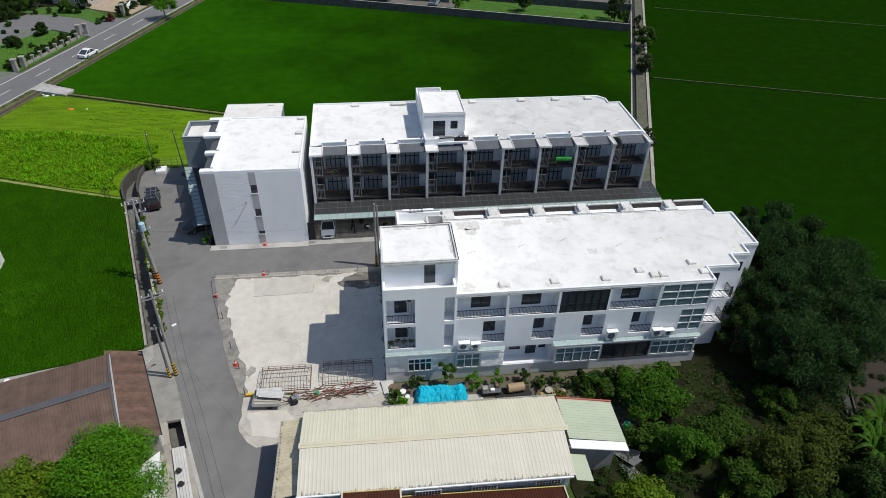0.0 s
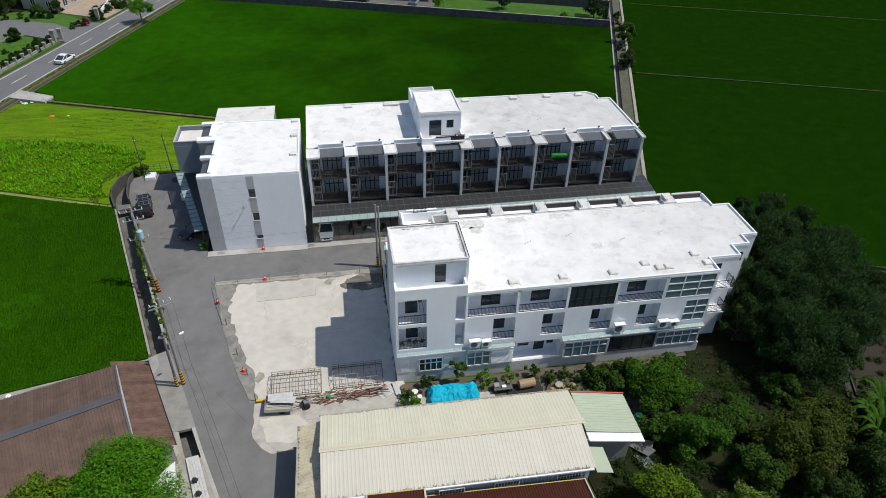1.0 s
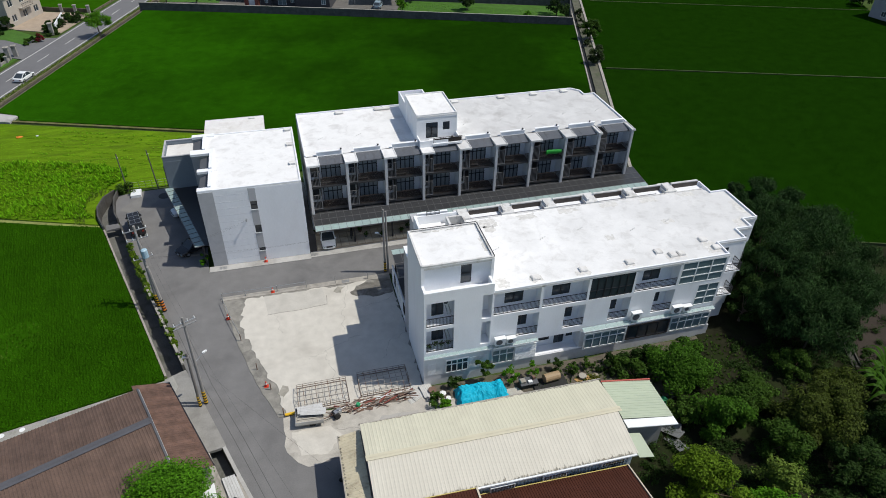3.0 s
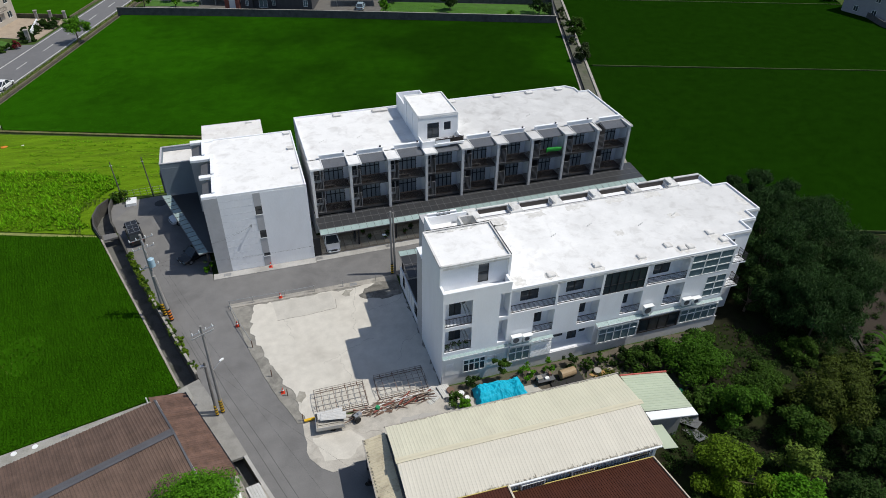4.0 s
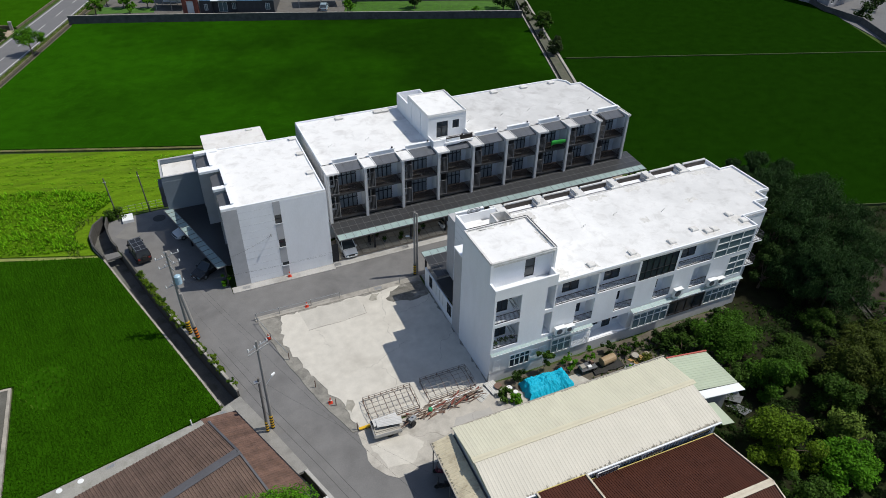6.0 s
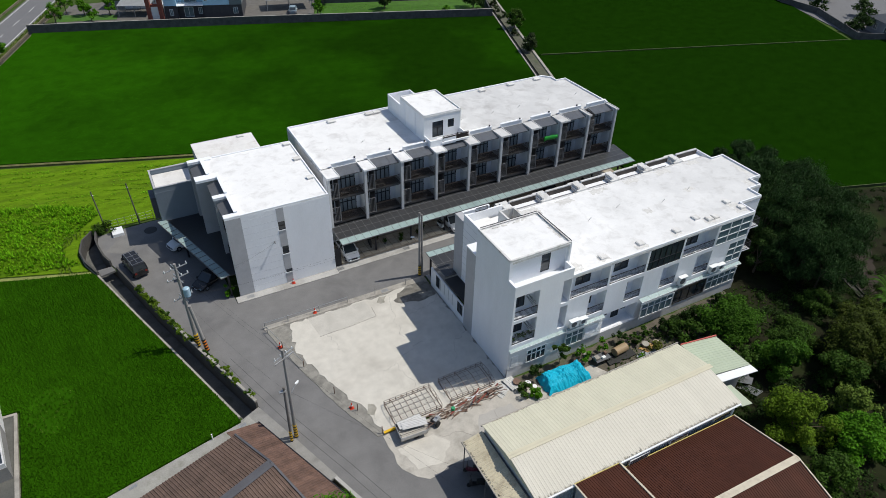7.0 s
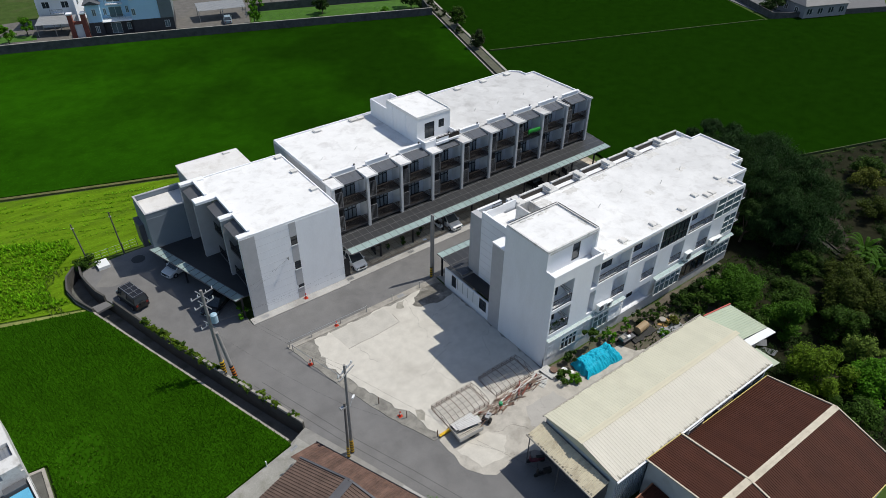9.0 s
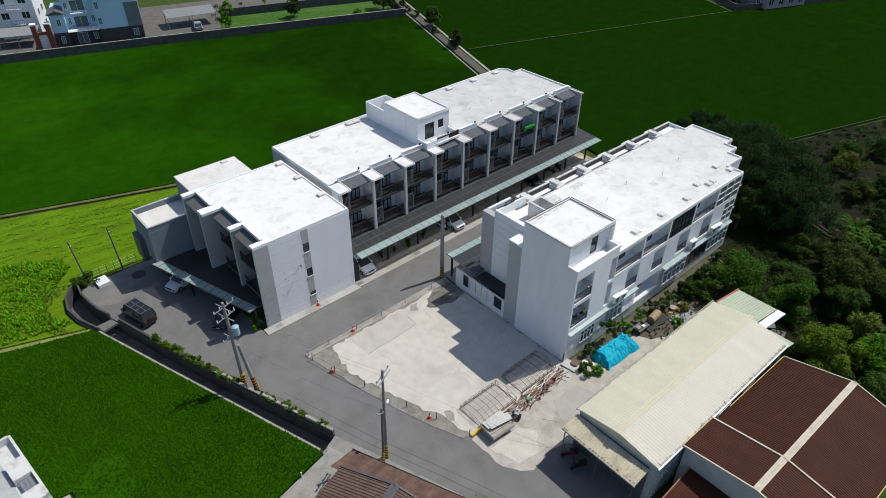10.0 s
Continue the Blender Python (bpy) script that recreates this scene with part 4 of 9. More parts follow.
def build_house_c():
    X0, X1, Y0, Y1 = -20.0, -8.65, 24.04, 38.2
    wins = [(-14.6, -13.85, 7.37, 8.47), (-14.55, -13.83, 4.13, 5.18), (-14.52, -13.79, 1.5, 1.94)]
    bm = bmesh.new()
    pierced(bm, "y", Y0, 0.22, X0, X1, GZ, 10.2, wins)
    box(bm, X1 - 0.22, Y0 + 0.22, GZ, X1, Y1 - 0.22, 10.2)
    box(bm, X0, Y1 - 0.22, GZ, X1, Y1, 10.2)
    part("wall", bm, WHITE, C0)
    bm = bmesh.new()
    box(bm, X0, Y0 - 0.02, GZ, -18.37, Y0, 10.2)
    part("corner_band", bm, GREYTILE, C0, "grey tiled corner band")
    for za, zb in ((GZ, 1.5), (1.94, 4.13), (5.18, 7.37), (8.47, 10.2)):
        bm = bmesh.new()
        box(bm, -14.64, Y0 - 0.018, za, -13.84, Y0, zb)
        part("grey_band", bm, GREYTILE, C0, "grey tiled band between the stair windows")
    for w in wins:
        window(C0, "window", "y", Y0 + 0.08, -1, w[0], w[1], w[2], w[3], cols=1, rows=2 if w[3] - w[2] > 0.8 else 1)
        bm = bmesh.new()
        box(bm, w[0] - 0.05, Y0 - 0.07, w[2] - 0.08, w[1] + 0.05, Y0 + 0.1, w[2])
        part("sill", bm, WHITE, C0)
    bm = bmesh.new()
    for i in range(11):
        z = 9.62 - 0.88 * i
        box(bm, -18.36, Y0 - 0.008, z - 0.012, -14.66, Y0 + 0.0, z + 0.012)
    part("wall_groove", bm, surface("groove", (0.62, 0.63, 0.66), rough=0.8), C0)
    # roof
    bm = bmesh.new()
    prism(bm, [(-18.5, Y0 + 0.02), (X1, Y0 + 0.02), (X1, Y1), (-18.5, Y1)], 10.2, 10.32)
    part("roof", bm, ROOFWHITE, C0, "bright white coated flat roof")
    bm = bmesh.new()
    strip(bm, [(X0, Y0 + 0.1), (X1 - 0.1, Y0 + 0.1), (X1 - 0.1, Y1 - 0.1), (X0, Y1 - 0.1)], 0.2, 10.2, 10.45)
    part("parapet", bm, WHITE, C0)
    # west front: grey fins between dark glazed recesses, white roof tabs, sloping grey awnings
    bm = bmesh.new()
    box(bm, -18.5, Y0 + 0.22, GZ, -18.3, Y1 - 0.22, 10.2)
    part("recess_wall", bm, DARKGREY, C0, "dark recessed wall")
    fins = [(Y0, 24.5, -20.0), (28.55, 28.95, -20.05), (33.5, 33.95, -21.1), (37.8, 38.2, -21.1)]
    for ya, yb, xf in fins[1:]:
        bm = bmesh.new()
        box(bm, xf, ya, 3.0, -18.5, yb, 10.2)
        part("fin", bm, GREYTILE, C0, "tall grey tiled fin")
    for (ya, yb, xa) in ((24.06, 24.75, -20.0), (28.4, 29.1, -20.15), (32.9, 34.05, -21.1), (37.6, 38.3, -21.1)):
        bm = bmesh.new()
        box(bm, xa, ya, 10.2, -18.4, yb, 10.5)
        part("roof_tab", bm, WHITE, C0)
    for i, (ya, yb, xa) in enumerate(((24.9, 28.3, -19.9), (29.2, 32.8, -20.0), (34.15, 37.5, -21.0))):
        bm = bmesh.new()
        mm = Matrix.Translation((xa, ya, 9.75)) @ Euler((0, -0.28, 0)).to_matrix().to_4x4()
        box(bm, 0, 0, 0, 1.35, yb - ya, 0.05, mm)
        part("awning", bm, DARKGREY, C0, "sloping dark grey awning")
        bm = bmesh.new()
        box(bm, -18.75 - (0.9 if i == 2 else 0), ya - 0.2, 10.2, -18.5 - (0.9 if i == 2 else 0), yb + 0.15, 10.62)
        box(bm, -18.82 - (0.9 if i == 2 else 0), ya - 0.26, 10.62, -18.43 - (0.9 if i == 2 else 0), yb + 0.2, 10.69)
        part("raised_parapet", bm, WHITE, C0)
        if i == 2:
            bm = bmesh.new()
            box(bm, -19.4, ya - 0.1, 10.2, -18.5, yb + 0.1, 10.33)
            part("roof_edge", bm, ROOFWHITE, C0)
        for zb in (3.6, 6.9):
            window(C0, "window", "x", -18.5, -1, ya + 0.35, yb - 0.35, zb, zb + 2.6, cols=3)
            bm = bmesh.new()
            box(bm, -19.7, ya - 0.1, zb - 0.35, -18.5, yb + 0.1, zb - 0.15)
            part("balcony_slab", bm, DARKGREY, C0)
            railing(C0, "x", -19.65, ya, yb, zb - 0.15, zb + 0.8, BLACKMETAL)
    for y in (37.2, 33.0, 28.1):
        bm = bmesh.new()
        box(bm, -9.65, y, 10.32, -8.95, y + 0.55, 10.52)
        box(bm, -9.7, y - 0.05, 10.52, -8.9, y + 0.6, 10.58)
        part("roof_vent", bm, ROOFGREY, C0, "low grey roof vent")
    bm = bmesh.new()
    box(bm, -8.65, 24.3, GZ, -7.8, 24.36, 2.6)
    part("side_gate", bm, BLACKMETAL, C0, "black sheet-metal side gate")
    # lower back wing
    bm = bmesh.new()
    prism(bm, [(-19.7, 38.2), (-12.2, 38.2), (-12.2, 43.5), (-19.7, 43.5)], GZ, 9.75)
    part("back_wing", bm, BLUEGREY, C0)
    bm = bmesh.new()
    box(bm, -19.75, 38.2, 9.75, -12.15, 43.55, 9.98)
    part("back_wing_roof", bm, ROOFGREY, C0, "weathered pale flat roof")
    bm = bmesh.new()
    box(bm, -14.1, 42.7, 9.98, -13.3, 43.2, 10.14)
    part("roof_vent", bm, ROOFGREY, C0)
    # lower blue-grey wing to the west with a sunken roof
    bm = bmesh.new()
    prism(bm, [(-25.4, 38.6), (-19.7, 38.6), (-19.7, 43.5), (-25.4, 43.5)], 2.9, 7.0)
    part("west_wing", bm, BLUEGREY, C0, "blue-grey rendered wing")
    bm = bmesh.new()
    prism(bm, [(-24.6, 39.4), (-19.7, 39.4), (-19.7, 43.5), (-24.6, 43.5)], GZ, 2.9)
    part("west_wing_base", bm, DARKGREY, C0)
    bm = bmesh.new()
    strip(bm, [(-19.8, 38.72), (-25.28, 38.72), (-25.28, 43.38), (-19.8, 43.38)], 0.24, 7.0, 7.62)
    part("west_wing_parapet", bm, BLUEGREY, C0)
    bm = bmesh.new()
    strip(bm, [(-19.8, 38.72), (-25.28, 38.72), (-25.28, 43.38), (-19.8, 43.38)], 0.3, 7.62, 7.7)
    part("coping", bm, GREYTILE, C0)
    bm = bmesh.new()
    box(bm, -25.1, 38.9, 7.0, -19.8, 43.2, 7.06)
    part("west_wing_roof", bm, ROOFGREY, C0)
    bm = bmesh.new()
    box(bm, -26.0, 41.2, 2.0, -25.4, 43.4, 5.0)
    part("side_box", bm, DARKGREY, C0, "dark projecting bay")
    # bracket with a street cable on the south wall
    bm = bmesh.new()
    bar(bm, (-15.34, 24.04, 6.1), (-15.34, 23.6, 6.25), 0.08)
    rod(bm, (-15.34, 23.6, 6.1), (-15.34, 23.6, 6.5), 0.06)
    part("cable_bracket", bm, GALV, C0)


build_house_c()
CW = thing("forecourt_canopy", "smoked carport canopy with a frosted glass edge against the white house", "carport", (-21.6, 24.05, 0), 106.9)
canopy(CW, 15.2, [(0.0, -1.05, CANOPYGLASS, "")], lambda y: 3.1, 5.0, -0.9, post_x0=0.3)
bm = bmesh.new()
prism(bm, [(-20.65, 24.35), (-18.5, 24.35), (-18.5, 38.55), (-24.98, 38.55)], 2.95, 3.02)
single("canopy_deck", bm, CANOPYDARK, "dark smoked canopy deck against the house", "canopy")


# -- row of houses on the south side, with the tall end house --
A0 = thing("south_row_house_block", "white three-storey row of houses with balconies and a tall end tower", "row houses")
AB = [6.6, 11.4, 16.22, 21.05, 25.9, 30.95]


def build_block_a():
    # south wall, ground level to roof, with its balcony openings
    holes = [(0.22, 2.8, 7.5, 10.4), (0.22, 2.85, 4.35, 7.1), (5.47, 6.4, 7.55, 10.4), (5.52, 6.4, 4.3, 7.15)]
    top = [(AB[i] + (0.05 if i else 0.02), AB[i + 1] - 0.2, 7.58, 10.32) for i in range(5)]
    mid = [(AB[i] + 2.55, AB[i + 1] - 0.1, 4.38, 7.12) for i in range(5)]
    low = [(11.45, 16.1, 1.3, 3.62)]
    bm = bmesh.new()
    pierced(bm, "y", 0.0, 0.2, 0.0, 6.5, 1.25, 11.62, holes)
    part("tower_front_wall", bm, WHITE, A0)
    bm = bmesh.new()
    pierced(bm, "y", 0.1, 0.2, 6.5, 31.0, 1.25, 10.35, top + mid + low)
    part("front_wall", bm, WHITE, A0)
    bm = bmesh.new()
    box(bm, 0.0, -0.04, -0.5, 31.2, 0.14, 1.25)
    part("plinth_wall", bm, surface("plinth_grey", (0.64, 0.65, 0.67), rough=0.8, vary=0.08, stain=(0.32, 0.32, 0.32), stain_amount=0.4, stain_scale=0.6), A0, "grey rendered plinth wall")
    # wall behind the balconies, floors, party walls
    rear = [(1.0, 2.15, 7.75, 9.2), (1.03, 2.2, 4.6, 5.85)]
    for i in range(5):
        a = AB[i]
        rear.append((a + 1.5, a + 3.35, 7.85, 9.3))
        rear.append((a + 2.85, a + 4.0, 4.7, 6.0))
    rear += [(13.9, 14.95, 1.25, 2.75), (12.2, 13.35, 1.95, 2.35), (15.2, 15.9, 1.95, 2.4)]
    bm = bmesh.new()
    pierced(bm, "y", 1.3, 0.15, 0.25, 30.9, 1.2, 10.3, rear)
    part("balcony_back_wall", bm, WHITE, A0)
    for w in rear:
        window(A0, "window", "y", 1.36, -1, *w, fw=0.1, cols=2 if w[1] - w[0] > 0.9 else 1)
    bm = bmesh.new()
    for z in (4.2, 7.4, 1.1):
        box(bm, 0.26, 0.2 if z < 4 else 0.21, z - 0.1, 30.9, 1.3, z + 0.1)
    part("balcony_floor", bm, WHITE, A0)
    for x in (3.3, 5.3, *AB[:-1]):
        bm = bmesh.new()
        box(bm, x - 0.12, 0.3, 1.2, x + 0.08, 1.3, 10.3)
        part("party_wall", bm, WHITE, A0)
    for i in range(5):
        bm = bmesh.new()
        box(bm, AB[i] + 2.38, 0.3, 4.3, AB[i] + 2.5, 1.3, 7.3)
        part("balcony_side_wall", bm, WHITE, A0)
    # dark sheet added in place of unlit rooms behind the balcony wall
    bm = bmesh.new()
    box(bm, 0.3, 2.2, 1.0, 30.8, 2.3, 10.2)
    part("unlit_room_backing", bm, DARKGREY, A0)
    # black balcony rails
    for u0, u1, z0, zt in [(0.25, 2.78, 7.52, 8.5), (0.25, 2.8, 4.4, 5.35)]:
        railing(A0, "y", 0.08, u0, u1, z0, zt, BLACKMETAL)
    for i in range(5):
        if i in (0, 1, 3):
            railing(A0, "y", 0.2, top[i][0], top[i][1], 7.6, 8.5, BLACKMETAL)
        if i < 4:
            railing(A0, "y", 0.2, mid[i][0], mid[i][1], 4.4, 5.3, BLACKMETAL)
    # glazed-in balconies
    window(A0, "dark_glazing", "y", 0.18, -1, top[2][0], top[2][1], 7.6, 10.3, cols=6, transom=8.6)
    window(A0, "white_glazing", "y", 0.14, -1, top[4][0], top[4][1] + 0.1, 7.6, 10.3, cols=3, rows=3, frame_mat=WHITEMETAL, pane_mat=WINDOWBLUE, fw=0.12)
    window(A0, "white_glazing", "y", 0.14, -1, mid[4][0], mid[4][1], 4.4, 7.1, cols=2, rows=3, frame_mat=WHITEMETAL, pane_mat=WINDOWBLUE, fw=0.12)
    # ground-floor fronts built out under a frosted canopy
    def front(x0, x1, yo, z0, z1, cols, dark, louvre):
        bm = bmesh.new()
        g = 0.0
        pierced(bm, "y", yo, 0.1, x0, x1, z0, z1, [(x0 + 0.12, x1 - louvre - 0.12, z0 + 0.12, z1 - 0.12)] if not dark else [(x0 + 0.06, x1 - 0.06, z0 + 0.06, z1 - 0.06)])
        part("built_out_front", bm, BROWNMETAL if dark else WHITEMETAL, A0)
        window(A0, "shop_window", "y", yo + 0.05, -1, x0 + 0.12, x1 - louvre - 0.12, z0 + 0.12, z1 - 0.12, cols=cols, rows=1 if dark else 1, transom=None if dark else z1 - 0.75,
               frame_mat=BLACKMETAL if dark else WHITEMETAL, pane_mat=WINDOW if dark else WINDOWBLUE, fw=0.1)
        if louvre:
            bm = bmesh.new()
            n = int((z1 - z0 - 0.3) / 0.12)
            for i in range(n):
                z = z0 + 0.16 + i * 0.12
                mm = Matrix.Translation((x1 - louvre, yo - 0.02, z)) @ Euler((0.6, 0, 0)).to_matrix().to_4x4()
                box(bm, 0.02, 0, 0, louvre - 0.02, 0.09, 0.015, mm)
            part("louvre", bm, WHITEMETAL, A0)

    front(6.7, 11.35, -0.15, 1.28, 3.3, 3, False, 2.2)
    front(16.4, 21.05, -0.35, 1.28, 3.4, 5, False, 0.0)
    front(21.3, 26.1, -0.12, 1.28, 3.2, 4, True, 0.0)
    front(26.2, 30.9, -0.12, 1.28, 3.3, 5, False, 0.0)
    # tower ground floor: dark sliding windows and louvres
    bm = bmesh.new()
    box(bm, 0.03, -0.06, 1.25, 6.45, 0.0, 3.7)
    part("ground_floor_panel", bm, surface("panel_grey", (0.72, 0.74, 0.74), rough=0.5, vary=0.06), A0)
    window(A0, "window", "y", -0.09, -1, 2.15, 4.35, 1.35, 2.95, cols=4, transom=2.4, frame_mat=WHITEMETAL, fw=0.1)
    for x in (0.35, 4.5, 5.4):
        bm = bmesh.new()
        for i in range(13):
            box(bm, x, -0.1, 1.38 + i * 0.115, x + 0.8, -0.06, 1.46 + i * 0.115)
        part("louvre", bm, WHITEMETAL, A0)
    for x0, x1, z, out in ((-0.02, 6.6, 3.9, 0.32), (6.75, 11.4, 3.85, 0.34), (16.1, 21.1, 4.0, 0.5), (21.1, 25.9, 3.92, 0.34), (25.9, 31.0, 3.95, 0.34)):
        n = max(2, round((x1 - x0) / 1.2))
        for i in range(n):
            bm = bmesh.new()
            w = (x1 - x0) / n
            mm = Matrix.Translation((x0 + i * w, -out, z - 0.1)) @ Euler((0.25, 0, 0)).to_matrix().to_4x4()
            box(bm, 0.01, 0, 0, w - 0.01, out + 0.02, 0.03, mm)
            part("rain_canopy_panel", bm, CANOPYGLASS, A0)
        bm = bmesh.new()
        box(bm, x0, -out - 0.03, z - 0.2, x1, -out + 0.03, z - 0.08)
        part("rain_canopy_edge", bm, WHITEMETAL, A0)

    # main roof with the stepped east end
    out = [(6.5, 0.1), (31.0, 0.1), (31.0, 2.1), (34.3, 2.1), (34.3, 3.8), (36.2, 3.8), (36.2, 5.3), (37.9, 5.3), (37.9, 11.1), (36.0, 11.1), (35.3, 12.1), (35.3, 12.0), (6.0, 12.0)]
    bm = bmesh.new()
    prism(bm, out, 10.2, 10.42)
    part("roof", bm, ROOFWHITE, A0, "white coated flat roof with grey stains near its edges")
    bm = bmesh.new()
    strip(bm, [(6.6, 0.2), (30.9, 0.2), (30.9, 2.2), (34.2, 2.2), (34.2, 3.9), (36.1, 3.9), (36.1, 5.4), (37.8, 5.4), (37.8, 11.0), (35.9, 11.0), (35.9, 13.3), (33.6, 13.3)], 0.2, 10.2, 10.62)
    part("parapet", bm, WHITE, A0)
    # east end walls below the steps, with small dark balconies
    bm = bmesh.new()
    prism(bm, [(30.0, 0.35), (30.95, 0.35), (30.95, 2.15), (34.25, 2.15), (34.25, 3.85), (36.15, 3.85), (36.15, 5.35), (37.85, 5.35), (37.85, 11.05), (35.95, 11.05), (35.95, 13.2), (6.6, 13.2), (6.6, 12.6), (30.0, 12.6)], GZ, 10.2)
    part("east_wall", bm, WHITE, A0)
    for z in (4.3, 7.5):
        bm = bmesh.new()
        box(bm, 31.0, 0.9, z - 0.12, 33.6, 2.15, z)
        part("balcony_slab", bm, WHITE, A0)
        railing(A0, "y", 0.95, 31.05, 33.6, z, z + 0.95, BLACKMETAL)
        railing(A0, "x", 33.55, 0.95, 2.1, z, z + 0.95, BLACKMETAL)
        bm = bmesh.new()
        box(bm, 31.6, 2.1, z + 0.1, 32.5, 2.149, z + 2.2)
        part("door", bm, WINDOW, A0)
        bm = bmesh.new()
        box(bm, 35.0, 3.81, z + 0.9, 35.8, 3.849, z + 2.0)
        part("window", bm, WINDOW, A0)
    # north edge: white blocks and beams round open slots
    for i in range(6):
        a = AB[0] + 4.85 * i
        bm = bmesh.new()
        box(bm, a - 0.1, 12.0, 10.2, a + 1.35, 13.9, 10.62)
        box(bm, a + 0.1, 12.2, 10.62, a + 0.35, 13.4, 10.92)
        part("roof_block", bm, WEATHERED, A0)
        if i < 6:
            end = min(a + 4.75, 35.9)
            bm = bmesh.new()
            box(bm, a + 1.35, 13.2, 10.2, end, 13.42, 10.86)
            box(bm, a + 1.45, 11.9, 10.2, end - 0.1, 12.05, 10.48)
            part("roof_beam", bm, WEATHERED, A0)
            # dark panel added for the shaded opening below the beam
            bm = bmesh.new()
            box(bm, a + 1.4, 13.16, 9.76, end, 13.195, 10.74)
            part("slot_shade_panel", bm, surface("slot_shade_brown", (0.065, 0.056, 0.05), rough=0.8, vary=0.3) if i == 0 else bpy.data.materials["slot_shade_brown"], A0)
            bm = bmesh.new()
            box(bm, a + 1.4, 12.1, 9.7, end, 13.2, 9.76)
            part("slot_floor", bm, RUST, A0, "rust-stained floor of the roof slot")
            bm = bmesh.new()
            mm = Matrix.Translation((a + 1.5, 13.5, 10.15)) @ Euler((-0.35, 0, 0)).to_matrix().to_4x4()
            box(bm, 0, 0, 0, 3.2, 1.3, 0.04, mm)
            part("awning", bm, bpy.data.materials["awning_grey"], A0)
    # tower: west wall, lantern room, roof
    bm = bmesh.new()
    box(bm, 0.0, 0.2, GZ, 0.25, 6.8, 10.6)
    box(bm, 0.0, 1.16, 10.6, 0.25, 6.8, 13.5)
    box(bm, 0.0, 0.0, GZ, 0.25, 0.2, 1.25)
    box(bm, 0.0, 0.2, 10.6, 0.22, 1.16, 11.62)
    part("tower_west_wall", bm, WHITE, A0)
    bm = bmesh.new()
    pierced(bm, "y", 1.55, 0.2, 0.25, 6.5, 10.4, 13.5, [(3.75, 4.75, 10.95, 13.05)])
    box(bm, 6.5, 1.16, 10.4, 6.73, 6.6, 13.5)
    box(bm, 0.25, 6.4, 10.4, 6.5, 6.6, 13.5)
    box(bm, 6.28, 0.2, 10.4, 6.5, 1.16, 11.62)
    part("tower_room_wall", bm, WHITE, A0)
    window(A0, "balcony_door", "y", 1.62, -1, 3.75, 4.75, 10.95, 13.05, cols=1, transom=12.0)
    bm = bmesh.new()
    box(bm, 0.0, 1.16, 13.5, 6.73, 6.8, 13.6)
    part("tower_roof", bm, ROOFWHITE, A0, "white flat tower roof with grimy edges")
    bm = bmesh.new()
    strip(bm, [(0.1, 1.26), (0.1, 6.7), (6.63, 6.7), (6.63, 1.26), (0.1, 1.26)], 0.2, 13.3, 13.76)
    part("tower_parapet", bm, WEATHERED, A0)
    bm = bmesh.new()
    strip(bm, [(6.5, 1.6), (6.5, 6.55), (0.3, 6.55)], 0.03, 13.76, 13.78)
    strip(bm, [(6.735, 1.3), (6.735, 6.7)], 0.06, 13.6, 13.8)
    strip(bm, [(0.3, 6.81), (6.7, 6.81)], 0.06, 13.6, 13.8)
    part("flashing", bm, BLACKMETAL, A0)
    bm = bmesh.new()
    box(bm, 0.2, 0.2, 10.5, 6.3, 1.6, 10.6)
    part("tower_balcony_floor", bm, WHITE, A0)
    # part behind the tower: grey fin, panelled white wall, grey corner, sunken terrace
    bm = bmesh.new()
    box(bm, -0.02, 6.8, GZ, 1.6, 8.5, 10.6)
    part("grey_fin", bm, GREYTILE, A0, "grey tiled fin")
    bm = bmesh.new()
    box(bm, -0.06, 6.8, 10.6, 1.6, 8.56, 10.75)
    part("fin_cap", bm, WHITE, A0)
    bm = bmesh.new()
    box(bm, 1.85, 6.8, 2.9, 2.1, 12.45, 11.5)
    part("panelled_wall", bm, WHITE, A0)
    bm = bmesh.new()
    for i in range(9):
        box(bm, 1.838, 8.5, 3.6 + 0.88 * i, 1.85, 12.4, 3.64 + 0.88 * i)
    part("wall_groove", bm, bpy.data.materials["groove"], A0)
    bm = bmesh.new()
    box(bm, 1.82, 12.45, 2.9, 2.6, 14.2, 10.6)
    part("grey_corner", bm, GREYTILE, A0, "grey tiled corner")
    bm = bmesh.new()
    box(bm, 2.1, 12.25, 2.9, 6.4, 12.45, 11.4)
    box(bm, 2.6, 13.9, 10.2, 5.9, 14.2, 10.62)
    part("terrace_wall", bm, WHITE, A0)
    bm = bmesh.new()
    box(bm, 2.1, 6.8, 10.3, 4.7, 12.25, 10.42)
    box(bm, 4.7, 6.8, 10.3, 6.6, 12.0, 10.40)
    part("terrace_floor", bm, ROOFWHITE, A0)
    bm = bmesh.new()
    box(bm, 4.7, 6.8, 10.42, 4.9, 10.4, 12.3)
    box(bm, 4.9, 10.2, 10.42, 6.3, 10.4, 12.3)
    box(bm, 6.3, 6.8, 10.42, 6.5, 10.4, 12.3)
    part("roof_well_wall", bm, WEATHERED, A0, "white walls of the open roof well")
    railing(A0, "y", 12.35, 3.2, 4.6, 11.4, 11.85, BLACKMETAL)
    # ground floor beside the lot: white wall with window band, dark flat roof
    bm = bmesh.new()
    pierced(bm, "x", 0.1, 0.15, 8.5, 16.3, GZ, 2.5, [(9.0, 10.1, 0.9, 2.3), (14.2, 15.0, 0.8, 2.3)])
    part("garage_wall", bm, WHITE, A0)
    window(A0, "window", "x", 0.15, -1, 9.0, 10.1, 0.9, 2.3, cols=2, rows=2)
